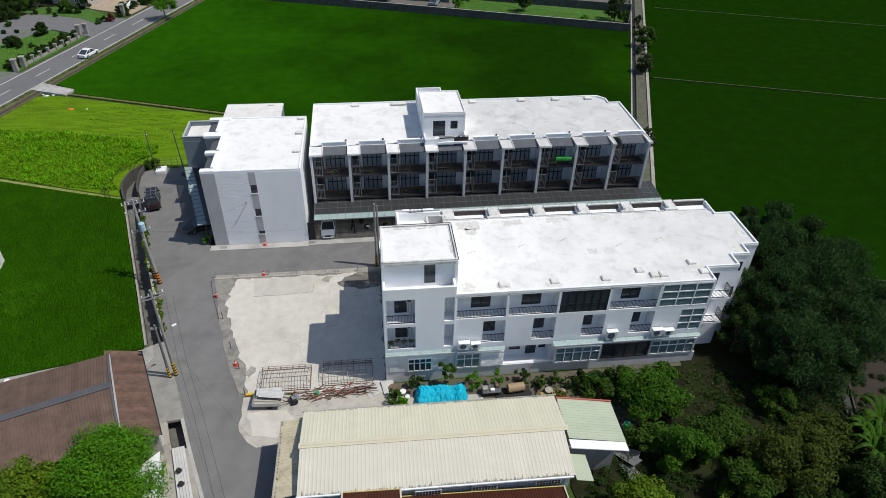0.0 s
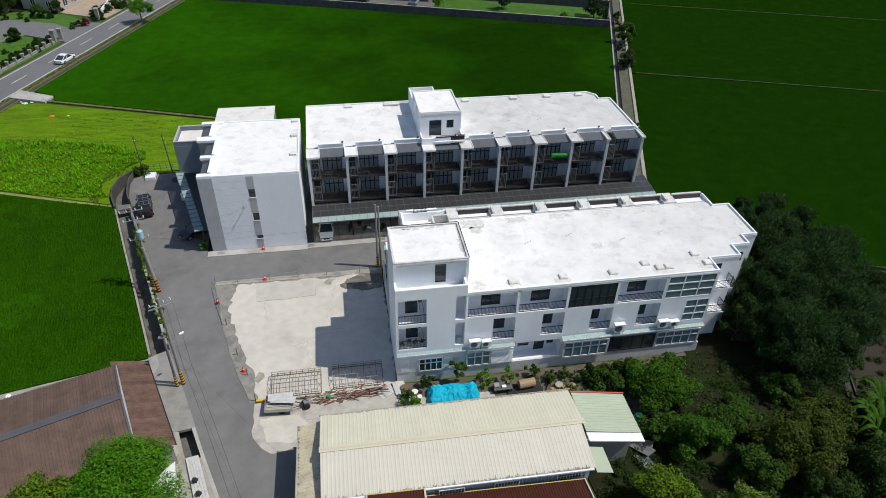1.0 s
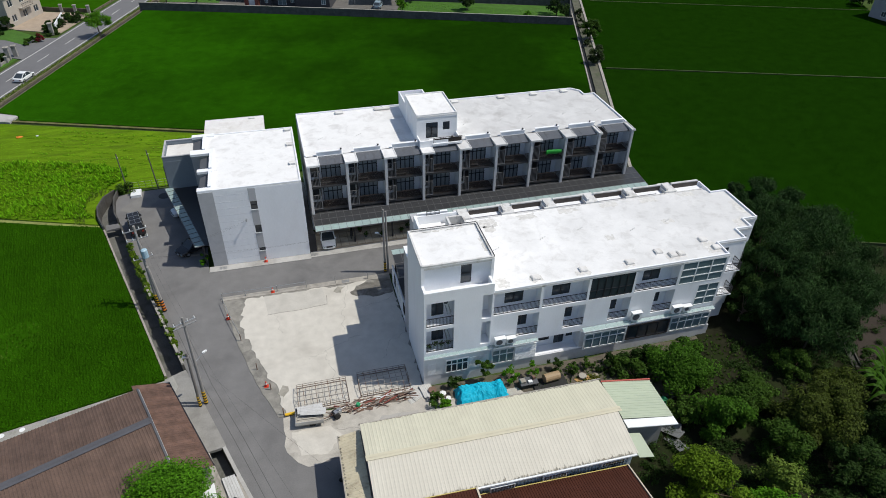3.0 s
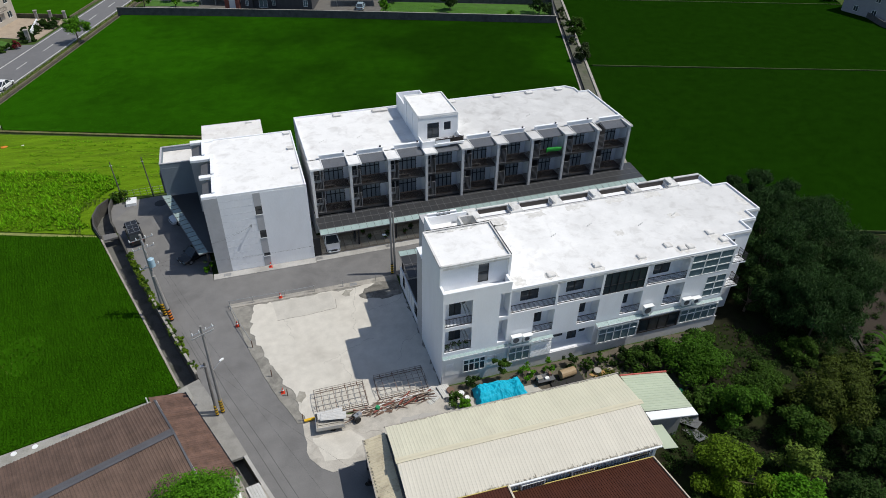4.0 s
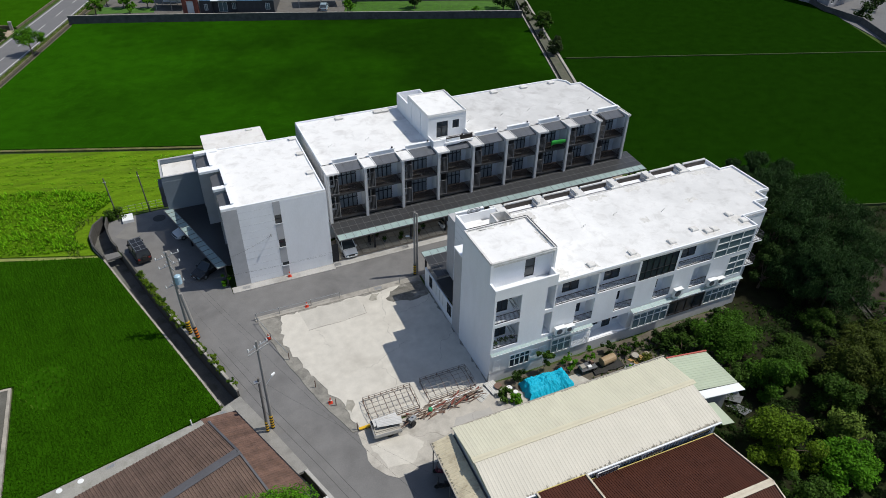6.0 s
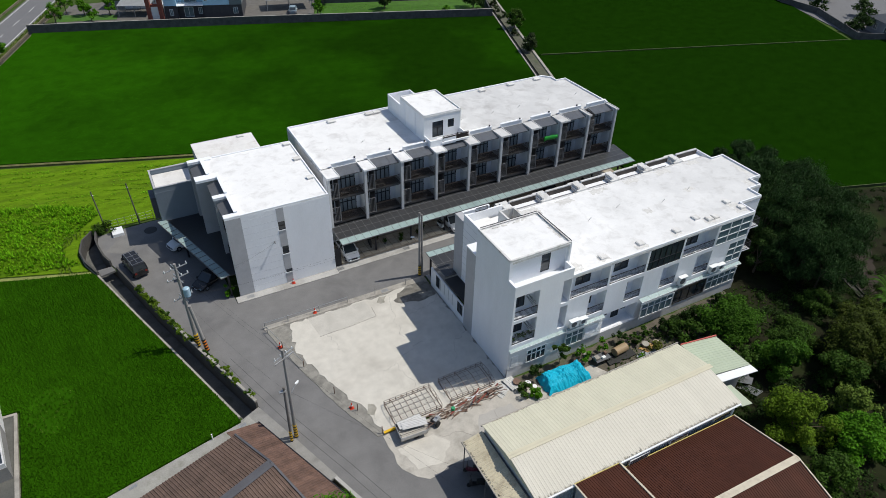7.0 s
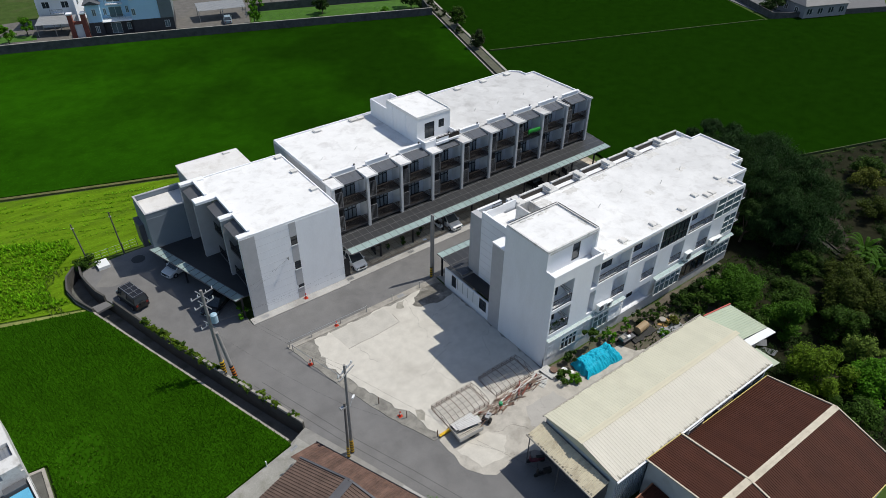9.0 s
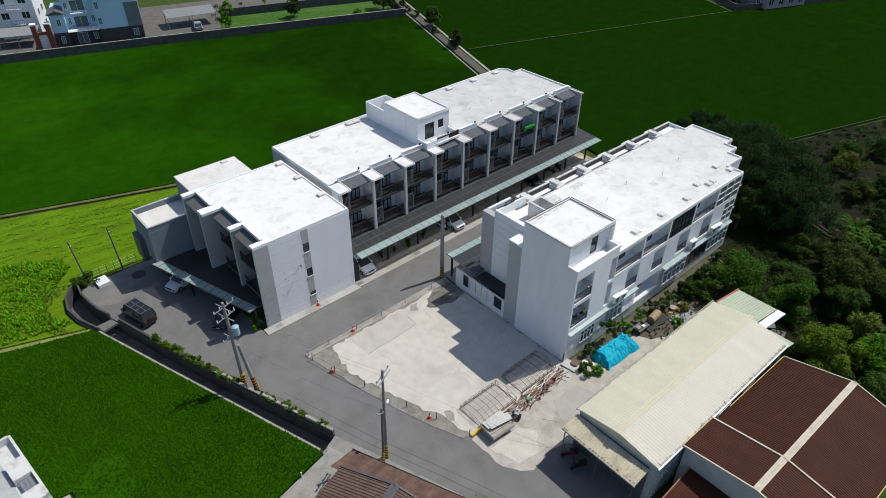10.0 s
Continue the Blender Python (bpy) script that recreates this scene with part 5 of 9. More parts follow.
    window(A0, "window", "x", 0.15, -1, 14.2, 15.0, 0.8, 2.3, cols=1, rows=2)
    for i in range(4):
        bm = bmesh.new()
        box(bm, 0.075, 10.3 + i * 0.92, 0.9, 0.1, 11.12 + i * 0.92, 2.35)
        part("wall_panel", bm, WHITEMETAL, A0)
        bm = bmesh.new()
        box(bm, 0.07, 11.13 + i * 0.92, 0.88, 0.099, 11.21 + i * 0.92, 2.37)
        part("panel_joint", bm, GALV, A0)
    bm = bmesh.new()
    box(bm, 0.2, 8.5, 2.85, 1.85, 13.2, 2.95)
    part("garage_roof", bm, surface("black_roof", (0.02, 0.02, 0.022), rough=0.5, vary=0.2), A0, "flat black garage roof")
    bm = bmesh.new()
    box(bm, 0.4, 8.6, GZ, 1.8, 8.7, 2.85)
    part("garage_post", bm, BLACKMETAL, A0)
    # roof hatches along the south edge, drain pipes
    for x, y in ((10.6, 0.9), (15.45, 1.0), (20.3, 1.0), (25.05, 1.1), (25.95, 1.1), (30.0, 1.2), (29.4, 2.7), (23.9, 1.9)):
        bm = bmesh.new()
        box(bm, x, y, 10.42, x + 0.75, y + 0.7, 10.6)
        box(bm, x + 0.06, y + 0.06, 10.6, x + 0.69, y + 0.64, 10.64)
        part("roof_hatch", bm, ROOFGREY, A0, "low concrete roof hatch with grimy rim")
    for i in range(5):
        a = AB[i]
        for k in range(3):
            bm = bmesh.new()
            px, py = a + 1.9 + 0.3 * k + (i % 2) * 0.4, 6.2 + (i % 3) * 0.7 + 0.15 * k
            rod(bm, (px, py, 10.4), (px, py, 10.56), 0.035)
            part("roof_pipe", bm, WEATHERED, A0)


build_block_a()
# grimy marks on the flat roofs, near hatches and parapets
GRIME = surface("roof_grime", (0.60, 0.59, 0.565), rough=0.9, vary=0.2, scale=3, stain=(0.78, 0.78, 0.77), stain_amount=1.0, stain_scale=2.4)
rng = random.Random(31)
for x, y, w, d, z in ((10.2, 0.7, 1.8, 1.1, 10.42), (14.6, 0.6, 2.0, 0.8, 10.42), (19.6, 0.7, 1.8, 0.9, 10.42), (24.2, 0.8, 3.0, 1.2, 10.42), (29.0, 0.9, 1.8, 2.2, 10.42), (7.0, 0.6, 1.5, 1.6, 10.42), (7.4, 10.3, 3.4, 1.7, 10.42), (8.6, 9.4, 1.4, 1.3, 10.42), (12.3, 10.7, 3.0, 1.2, 10.42), (17.0, 10.9, 3.2, 1.0, 10.42), (22.0, 10.9, 2.8, 1.0, 10.42), (26.6, 10.8, 3.0, 1.1, 10.42), (31.6, 10.9, 2.6, 1.0, 10.42), (36.6, 6.4, 1.0, 3.0, 10.42), (34.8, 4.4, 1.6, 1.6, 10.42), (20.0, 5.2, 1.6, 1.0, 10.42), (27.2, 6.6, 1.8, 0.9, 10.42),
                      (0.4, 6.3, 5.7, 0.2, 13.6), (6.25, 2.3, 0.2, 2.9, 13.6)):
    slab("roof_grime", ragged([(x + w * 0.15, y), (x + w * 0.85, y), (x + w * 0.85, y + d * 0.8), (x + w * 0.15, y + d * 0.8)], 0.2, 0.22, rng.randint(0, 999)), z - 0.01, z + 0.004, GRIME, "grey grimy mark on the white roof", "grime mark")
AC0 = thing("alley_canopy", "smoked canopy with a frosted glass edge beside the end house", "carport", (36.0, 18.25, 0), 180)
canopy(AC0, 35.6, [(0.0, 1.0, CANOPYGLASS, ""), (1.0, 2.6, CANOPYDARK, ""), (2.6, 4.8, CANOPYDARK, "")], lambda y: 3.2 - 0.03 * y, 5.0, 0.5, post_x0=0.2)
bm = bmesh.new()
box(bm, 0.3, 13.2, GZ, 36, 18.0, 0.04)
single("alley_floor", bm, CONCRETE, "shaded concrete floor under the alley canopy", "floor", kind="structure")


# ---- sheds ----
def ribbed(length, width, pitch, depth, material, name):
    """One corrugated sheet: ribs run along y (length), pitch across x."""
    n = max(1, round(width / pitch))
    p = width / n
    prof = []
    for i in range(n):
        x = i * p
        prof += [(x, 0), (x + 0.55 * p, 0), (x + 0.65 * p, depth), (x + 0.9 * p, depth)]
    prof.append((width, 0))
    me = bpy.data.meshes.new(name)
    vs, fs = [], []
    for x, z in prof:
        vs += [(x, 0, z), (x, length, z)]
    k = len(prof)
    for i in range(k - 1):
        fs.append((2 * i, 2 * i + 2, 2 * i + 3, 2 * i + 1))
    # underside and rims give the sheet its thickness
    b = len(vs)
    for x, z in prof:
        vs += [(x, 0, z - 0.03), (x, length, z - 0.03)]
    for i in range(k - 1):
        fs.append((b + 2 * i, b + 2 * i + 1, b + 2 * i + 3, b + 2 * i + 2))
        fs.append((2 * i, b + 2 * i, b + 2 * i + 2, 2 * i + 2))
        fs.append((2 * i + 1, 2 * i + 3, b + 2 * i + 3, b + 2 * i + 1))
    me.from_pydata(vs, [], fs)
    me.materials.append(material)
    return me


def roof_slope(parent, a, b, down, sheet_w, pitch, material, depth=0.035, name="roof_sheet"):
    """Corrugated sheets side by side from eave corner a to eave corner b; down is the vector from the eave to the ridge at a."""
    a, b, up = Vector(a), Vector(b), Vector(down)
    x = (b - a)
    n = max(1, round(x.length / sheet_w))
    w = x.length / n
    ex = x.normalized()
    ey = up - ex * up.dot(ex)
    ln = ey.length
    ey.normalize()
    ez = ex.cross(ey)
    me = ribbed(ln, w, pitch, depth, material, name)
    m = Matrix((ex, ey, ez)).transposed().to_4x4()
    for i in range(n):
        mm = m.copy()
        mm.translation = a + ex * w * i
        piece(name, me, parent, mm)


S0 = thing("long_shed", "long low shed with a cream corrugated gable roof", "shed")
NE, RE, SE = (14.45, -7.15, 4.72), (14.45, -11.0, 5.5), (13.95, -14.9, 4.85)
roof_slope(S0, (14.3, -7.15, 4.72), (-7.1, -6.85, 4.70), (0, -3.95, 0.72), 0.9, 0.3, CREAMROOF, 0.012)
roof_slope(S0, (-7.15, -14.8, 4.85), (13.95, -15.1, 4.85), (0, 4.05, 0.58), 0.9, 0.3, surface("pale_roof_sheet", (0.575, 0.545, 0.465), rough=0.6, vary=0.05, stain=(0.50, 0.47, 0.40), stain_amount=0.4, stain_scale=0.3, per_piece=0.02), 0.012)
bm = bmesh.new()
for s in (-1, 1):
    bar(bm, (-7.2, -10.8 + s * 0.12, 5.443), (14.35, -11.08 + s * 0.12, 5.443), 0.26, 0.025)
part("ridge_cap", bm, surface("ridge_cream", (0.60, 0.56, 0.42), rough=0.5, vary=0.05), S0)
bm = bmesh.new()
bar(bm, (-7.2, -14.88, 4.78), (13.8, -15.18, 4.78), 0.14, 0.12)
part("gutter", bm, WHITEMETAL, S0, "white gutter along the eave")
# soot and algae tongues creeping up from the eaves
grng = random.Random(91)
GRIME = surface("roof_algae", (0.25, 0.23, 0.185), rough=0.95, vary=0.4, scale=3, stain=(0.45, 0.43, 0.35), stain_amount=0.9, stain_scale=3.0)
bm = bmesh.new()
for k in range(180):
    x = -6.9 + 20.4 * grng.random() ** 0.8
    ln = grng.uniform(0.05, 0.18) * (1 + 1.2 * (grng.random() < 0.12))
    w = grng.uniform(0.04, 0.13)
    y0 = -14.83 - 0.3 * (x + 7.15) / 20.9 + 0.03
    rows = [[bm.verts.new((x + sx * w * q, y0 + ln * v, 4.852 + 0.143 * ln * v + 0.026)) for sx in (-0.5, 0.5)] for v, q in ((0, 1.0), (0.5, 0.8), (1, 0.3))]
    for p, q in zip(rows, rows[1:]):
        bm.faces.new((p[0], p[1], q[1], q[0]))
for k in range(110):
    x = -7.0 + 21.2 * grng.random()
    ln, w = grng.uniform(0.03, 0.1), grng.uniform(0.1, 0.5)
    y0 = -6.87 - 0.3 * (x + 7.1) / 21.5 - 0.02
    rows = [[bm.verts.new((x + sx * w * q, y0 - ln * v, 4.705 + 0.18 * ln * v + 0.028)) for sx in (-0.5, 0.5)] for v, q in ((0, 1.0), (0.5, 0.8), (1, 0.3))]
    for p, q in zip(rows, rows[1:]):
        bm.faces.new((p[0], q[0], q[1], p[1]))
tagged(part("eave_grime", bm, GRIME, S0, "dark algae stains along the eaves"), "dark algae stains along the eaves", kind="stuff")
bm = bmesh.new()
bar(bm, (-7.2, -6.84, 4.66), (14.5, -7.04, 4.66), 0.10, 0.10)
part("gutter", bm, OLDCONCRETE, S0, "grimy gutter along the eave")
bm = bmesh.new()
prism(bm, [(-7.0, -7.1), (14.0, -7.3), (13.6, -14.95), (-7.0, -14.65)], GZ, 4.6)
part("wall", bm, SHEDWALL, S0, "blue-grey sheet metal wall")
for x in (-7.05, 13.75):
    bm = bmesh.new()
    vs = [(x, -7.05, 4.55), (x, -14.6, 4.55), (x, -14.6, 4.78), (x, -10.85, 5.36), (x, -7.05, 4.6)]
    q, r = [bm.verts.new(v) for v in vs], [bm.verts.new((v[0] + 0.06, v[1], v[2])) for v in vs]
    bm.faces.new(q)
    bm.faces.new(r[::-1])
    for k in range(5):
        bm.faces.new((q[k], r[k], r[(k + 1) % 5], q[(k + 1) % 5]))
    part("gable_wall", bm, CREAMROOF, S0)
bm = bmesh.new()
for i in range(68):
    x = -6.9 + i * 0.3
    yy = -14.65 - 0.3 * (x + 7) / 20.6
    box(bm, x, yy - 0.06, 0.0, x + 0.08, yy + 0.02, 4.72)
part("wall_ribs", bm, SHEDWALL, S0)
for x in (1.6, 5.9, 10.9):
    bm = bmesh.new()
    box(bm, x, -15.1, 3.95, x + 2.0, -14.9, 4.5)
    ob = part("vent_window", bm, WHITEMETAL, S0)
    for k in range(8):
        for j in range(2):
            bm = bmesh.new()
            box(bm, x + 0.08 + k * 0.235, -15.12, 4.0 + j * 0.25, x + 0.27 + k * 0.235, -15.095, 4.2 + j * 0.25)
            part("pane", bm, WINDOW, ob)

L0 = thing("lean_to", "cream corrugated lean-to against the shed's end", "lean-to")
roof_slope(L0, (-9.0, -6.95, 3.75), (-9.1, -14.2, 3.75), (1.85, 0, 0.42), 0.9, 0.3, surface("lean_sheet", (0.53, 0.475, 0.345), rough=0.6, vary=0.08, stain=(0.27, 0.215, 0.15), stain_amount=0.75, stain_scale=1.3, per_piece=0.06))
bm = bmesh.new()
bar(bm, (-9.02, -6.9, 3.72), (-9.12, -14.25, 3.72), 0.1, 0.12)
part("edge", bm, OLDCONCRETE, L0)
bm = bmesh.new()
for k in range(70):
    y = grng.uniform(-14.1, -7.05)
    ln, w = grng.uniform(0.04, 0.16), grng.uniform(0.05, 0.3)
    rows = [[bm.verts.new((-8.97 + ln * v, y + sy * w * q, 3.757 + 0.227 * ln * v + 0.036)) for sy in (-0.5, 0.5)] for v, q in ((0, 1.0), (0.5, 0.8), (1, 0.3))]
    for p, q in zip(rows, rows[1:]):
        bm.faces.new((p[0], q[0], q[1], p[1]))
tagged(part("edge_grime", bm, GRIME, L0), "dark stains along the low edge", kind="stuff")
for y in (-7.2, -10.6, -14.0):
    bm = bmesh.new()
    box(bm, -8.93, y - 0.035, 0, -8.86, y + 0.035, 3.72)
    part("post", bm, DARKGREY, L0)
bm = bmesh.new()
box(bm, -7.15, -14.1, 0, -7.05, -7.1, 4.1)
part("back_wall", bm, DARKGREY, L0)

G0 = thing("green_roof_shed", "small shed with a pale green corrugated roof", "shed")
roof_slope(G0, (19.4, -11.7, 3.70), (19.45, -7.5, 3.66), (-5.0, 0, 1.05), 0.87, 0.29, GREENROOF)
bm = bmesh.new()
bar(bm, (14.4, -7.45, 4.76), (19.5, -7.42, 3.72), 0.12, 0.14)
part("red_edge", bm, surface("red_trim", (0.45, 0.10, 0.08), rough=0.6, vary=0.1), G0, "faded red roof edge")
bm = bmesh.new()
mm = Matrix.Translation((19.3, -12.75, 3.70)) @ Euler((0, 0.206, 0)).to_matrix().to_4x4()
box(bm, -5.1, 0.1, 0.02, 0, 0.95, 0.10, mm)
part("white_sheet", bm, WHITEMETAL, G0, "white metal edge sheet")
bm = bmesh.new()
prism(bm, [(14.6, -7.8), (19.0, -7.7), (18.7, -11.6), (14.6, -11.6)], GZ, 3.5)
part("wall", bm, surface("shed_wall_dark", (0.25, 0.26, 0.26), rough=0.8, vary=0.2), G0)
bm = bmesh.new()
mm = Matrix.Translation((14.1, -13.3, 4.3)) @ Euler((0, 0.25, 0)).to_matrix().to_4x4()
box(bm, 0, -1.9, 0, 1.45, 0.5, 0.05, mm)
part("low_roof", bm, GREENROOF, G0)

M0 = thing("maroon_roof_shed", "large shed with dark maroon corrugated gable roof and cream trim", "shed")
# a long low gable and, west of it, a raised section with a flatter roof
TRIM = surface("cream_trim", (0.58, 0.52, 0.41), rough=0.65, vary=0.08, stain=(0.35, 0.30, 0.22), stain_amount=0.5, stain_scale=1.5)
YC = -20.93
M0.matrix_basis = Matrix.Translation((0, -18, 0)) @ pose(0, 0, 0, 0, 0, -1.6) @ Matrix.Translation((0, 18, 0))
for xa, xb, ye, ze, zr in ((0.5, 13.0, -15.0, 3.9, 5.42), (-3.9, 0.42, -14.98, 4.86, 5.75)):
    run = YC - ye
    roof_slope(M0, (xb, ye, ze), (xa, ye, ze), (0, run, zr - ze), 0.86, 0.215, MAROONROOF, 0.03)
    roof_slope(M0, (xa, YC + run, ze), (xb, YC + run, ze), (0, -run, zr - ze), 0.86, 0.215, MAROONROOF, 0.03)
    bm = bmesh.new()
    for s in (-1, 1):
        bar(bm, (xa, YC + s * 0.13, zr + 0.04), (xb, YC + s * 0.13, zr + 0.04), 0.28, 0.05)
    part("ridge_cap", bm, TRIM, M0)
    ends = ((xb, 0.1),) if xa > 0 else ((xa, 0.12), (xb, 0.14))
    for x, w in ends:
        for s in (1, -1):
            bm = bmesh.new()
            bar(bm, (x, YC - s * run, ze + 0.06), (x, YC, zr + 0.06), w, 0.1)
            part("trim", bm, TRIM, M0)
    for s in (1, -1):
        bm = bmesh.new()
        bar(bm, (xa, YC - s * (run - 0.02), ze + 0.0), (xb, YC - s * (run - 0.02), ze + 0.0), 0.07, 0.1)
        part("eave_trim", bm, surface("ochre_trim", (0.55, 0.45, 0.14), rough=0.6, vary=0.15) if xa > 0 and s == 1 else bpy.data.materials["ochre_trim"], M0)
    y0, y1 = ye - 0.2, YC + run + 0.2
    outline = [(y0, GZ), (y1, GZ), (y1, ze - 0.1), (YC, zr - 0.08), (y0, ze - 0.1)]
    bm = bmesh.new()
    q = [bm.verts.new((xa + (0.15 if xa < 0 else 0.0), y, z)) for y, z in outline]
    r = [bm.verts.new((xb - 0.06 - (0.1 if xa > 0 else 0.0), y, z)) for y, z in outline]
    bm.faces.new(q)
    bm.faces.new(r[::-1])
    for k in range(5):
        bm.faces.new((q[k], r[k], r[(k + 1) % 5], q[(k + 1) % 5]))
    part("wall", bm, surface("pale_render", (0.56, 0.56, 0.55), rough=0.85, vary=0.1, stain=(0.35, 0.34, 0.32), stain_amount=0.5, stain_scale=0.6) if xa > 0 else bpy.data.materials["pale_render"], M0, "pale rendered shed wall")
M1 = thing("low_maroon_roof_shed", "low annexe with a dark maroon corrugated roof", "shed")
roof_slope(M1, (-8.2, -16.0, 2.5), (-8.2, -26.0, 2.5), (4.4, 0, 0.55), 0.86, 0.215, MAROONROOF, 0.03)
bm = bmesh.new()
box(bm, -8.0, -26.0, GZ, -3.75, -16.1, 2.45)
part("wall", bm, SHEDWALL, M1)
bm = bmesh.new()
bar(bm, (-8.25, -15.95, 2.52), (-3.8, -15.95, 3.06), 0.1, 0.1)
part("trim", bm, surface("rust_trim", (0.35, 0.16, 0.09), rough=0.7, vary=0.2), M1)

R0 = thing("brown_roof_house", "low old house with a rusty brown corrugated gable roof", "house")
# ridge runs to the south-west; coordinates are along u (ridge direction) from the east end
U = Vector((-0.935, -0.355, 0))
VN = Vector((-0.355, 0.935, 0))
P0 = Vector((-23.5, -2.85, 5.3))


def rp(u, v, z):
    p = P0 + U * u + VN * v
    return (p.x, p.y, z)


def tapering_slope(parent, length, n, v0, v1, material):
    """Corrugated sheets from the ridge down to an eave that runs away from it."""
    w = length / n
    for i in range(n):
        v = v0 + (v1 - v0) * (i + 0.5) / n
        lo, hi = Vector(rp(i * w, v, 5.3 - v * 0.2)), Vector(rp(i * w, 0, 5.3))
        ex, ey = U.copy(), (hi - lo).normalized()
        m = Matrix((ex, ey, ex.cross(ey))).transposed().to_4x4()
        m.translation = lo
        piece("roof_sheet", ribbed((hi - lo).length, w, 0.25, 0.05, material, "roof_sheet"), parent, m)


tapering_slope(R0, 26.0, 52, 5.0, 6.6, BROWNROOF)
roof_slope(R0, rp(26, -5.4, 4.2), rp(0, -5.4, 4.2), Vector(rp(0, 0, 5.3)) - Vector(rp(0, -5.4, 4.2)), 0.5, 0.25, BROWNROOF, 0.05)
bm = bmesh.new()
bar(bm, rp(-0.05, 0.17, 5.33), rp(26, 0.17, 5.33), 0.36, 0.05)
bar(bm, rp(-0.05, -0.17, 5.33), rp(26, -0.17, 5.33), 0.36, 0.05)
part("ridge_cap", bm, surface("dark_ridge", (0.09, 0.09, 0.10), rough=0.6, vary=0.2), R0)
bm = bmesh.new()
bar(bm, rp(0.0, 5.05, 4.33), rp(0.0, 0, 5.36), 0.16, 0.08)
bar(bm, rp(0.0, 0, 5.36), rp(0.0, -5.4, 4.25), 0.16, 0.08)
part("verge_cap", bm, bpy.data.materials["dark_ridge"], R0)
bm = bmesh.new()
pts = [rp(0.3, 4.6, 0), rp(26, 4.6, 0), rp(26, -5.0, 0), rp(0.3, -5.0, 0)]
prism(bm, [(p[0], p[1]) for p in pts], GZ, 4.15)
part("wall", bm, surface("old_plaster", (0.42, 0.40, 0.37), rough=0.9, vary=0.15, stain=(0.2, 0.19, 0.17), stain_amount=0.6, stain_scale=0.7), R0)
bm = bmesh.new()
tri = [(4.7, 4.1), (0.0, 5.22), (-5.1, 4.05), (-5.1, 2.4), (4.7, 2.4)]
q, r = [bm.verts.new(rp(0.22, v, z)) for v, z in tri], [bm.verts.new(rp(0.32, v, z)) for v, z in tri]
bm.faces.new(q)
bm.faces.new(r[::-1])
for k in range(5):
    bm.faces.new((q[k], r[k], r[(k + 1) % 5], q[(k + 1) % 5]))
part("gable_wall", bm, bpy.data.materials["old_plaster"], R0)
R1 = thing("brown_side_roof", "low rusty brown corrugated lean-to roof beside the old house", "lean-to")
ea, eb = Vector((-23.15, 3.55, 2.75)), Vector((-18.95, -6.7, 2.95))
ia = Vector((-25.75, 2.15, 4.2))
roof_slope(R1, eb, ea, (ia - ea) * 1.0, 0.48, 0.24, surface("rusty_roof_sheet", (0.118, 0.070, 0.054), rough=0.85, vary=0.5, scale=2.6, stain=(0.155, 0.086, 0.056), stain_amount=0.6, stain_scale=2.2, per_piece=0.18, bump=0.3, bump_scale=14), 0.03)
bm = bmesh.new()
prism(bm, [(-23.5, 3.2), (-19.4, -6.4), (-21.5, -7.0), (-25.3, 2.3)], GZ, 2.6)
part("wall", bm, bpy.data.materials["old_plaster"], R1)
bm = bmesh.new()
bar(bm, rp(-0.06, 5.0, 4.22), rp(-0.06, -5.3, 4.28), 0.14, 0.1)
part("flashing", bm, surface("zinc_flashing", (0.38, 0.39, 0.40), rough=0.5, vary=0.15), R1, "pale zinc flashing where the roofs meet")
bm = bmesh.new()
bar(bm, tuple(ea + Vector((0.02, 0.03, 0.0))), tuple(eb + Vector((0.02, 0, 0))), 0.08, 0.1)
part("edge", bm, BLACKMETAL, R1)


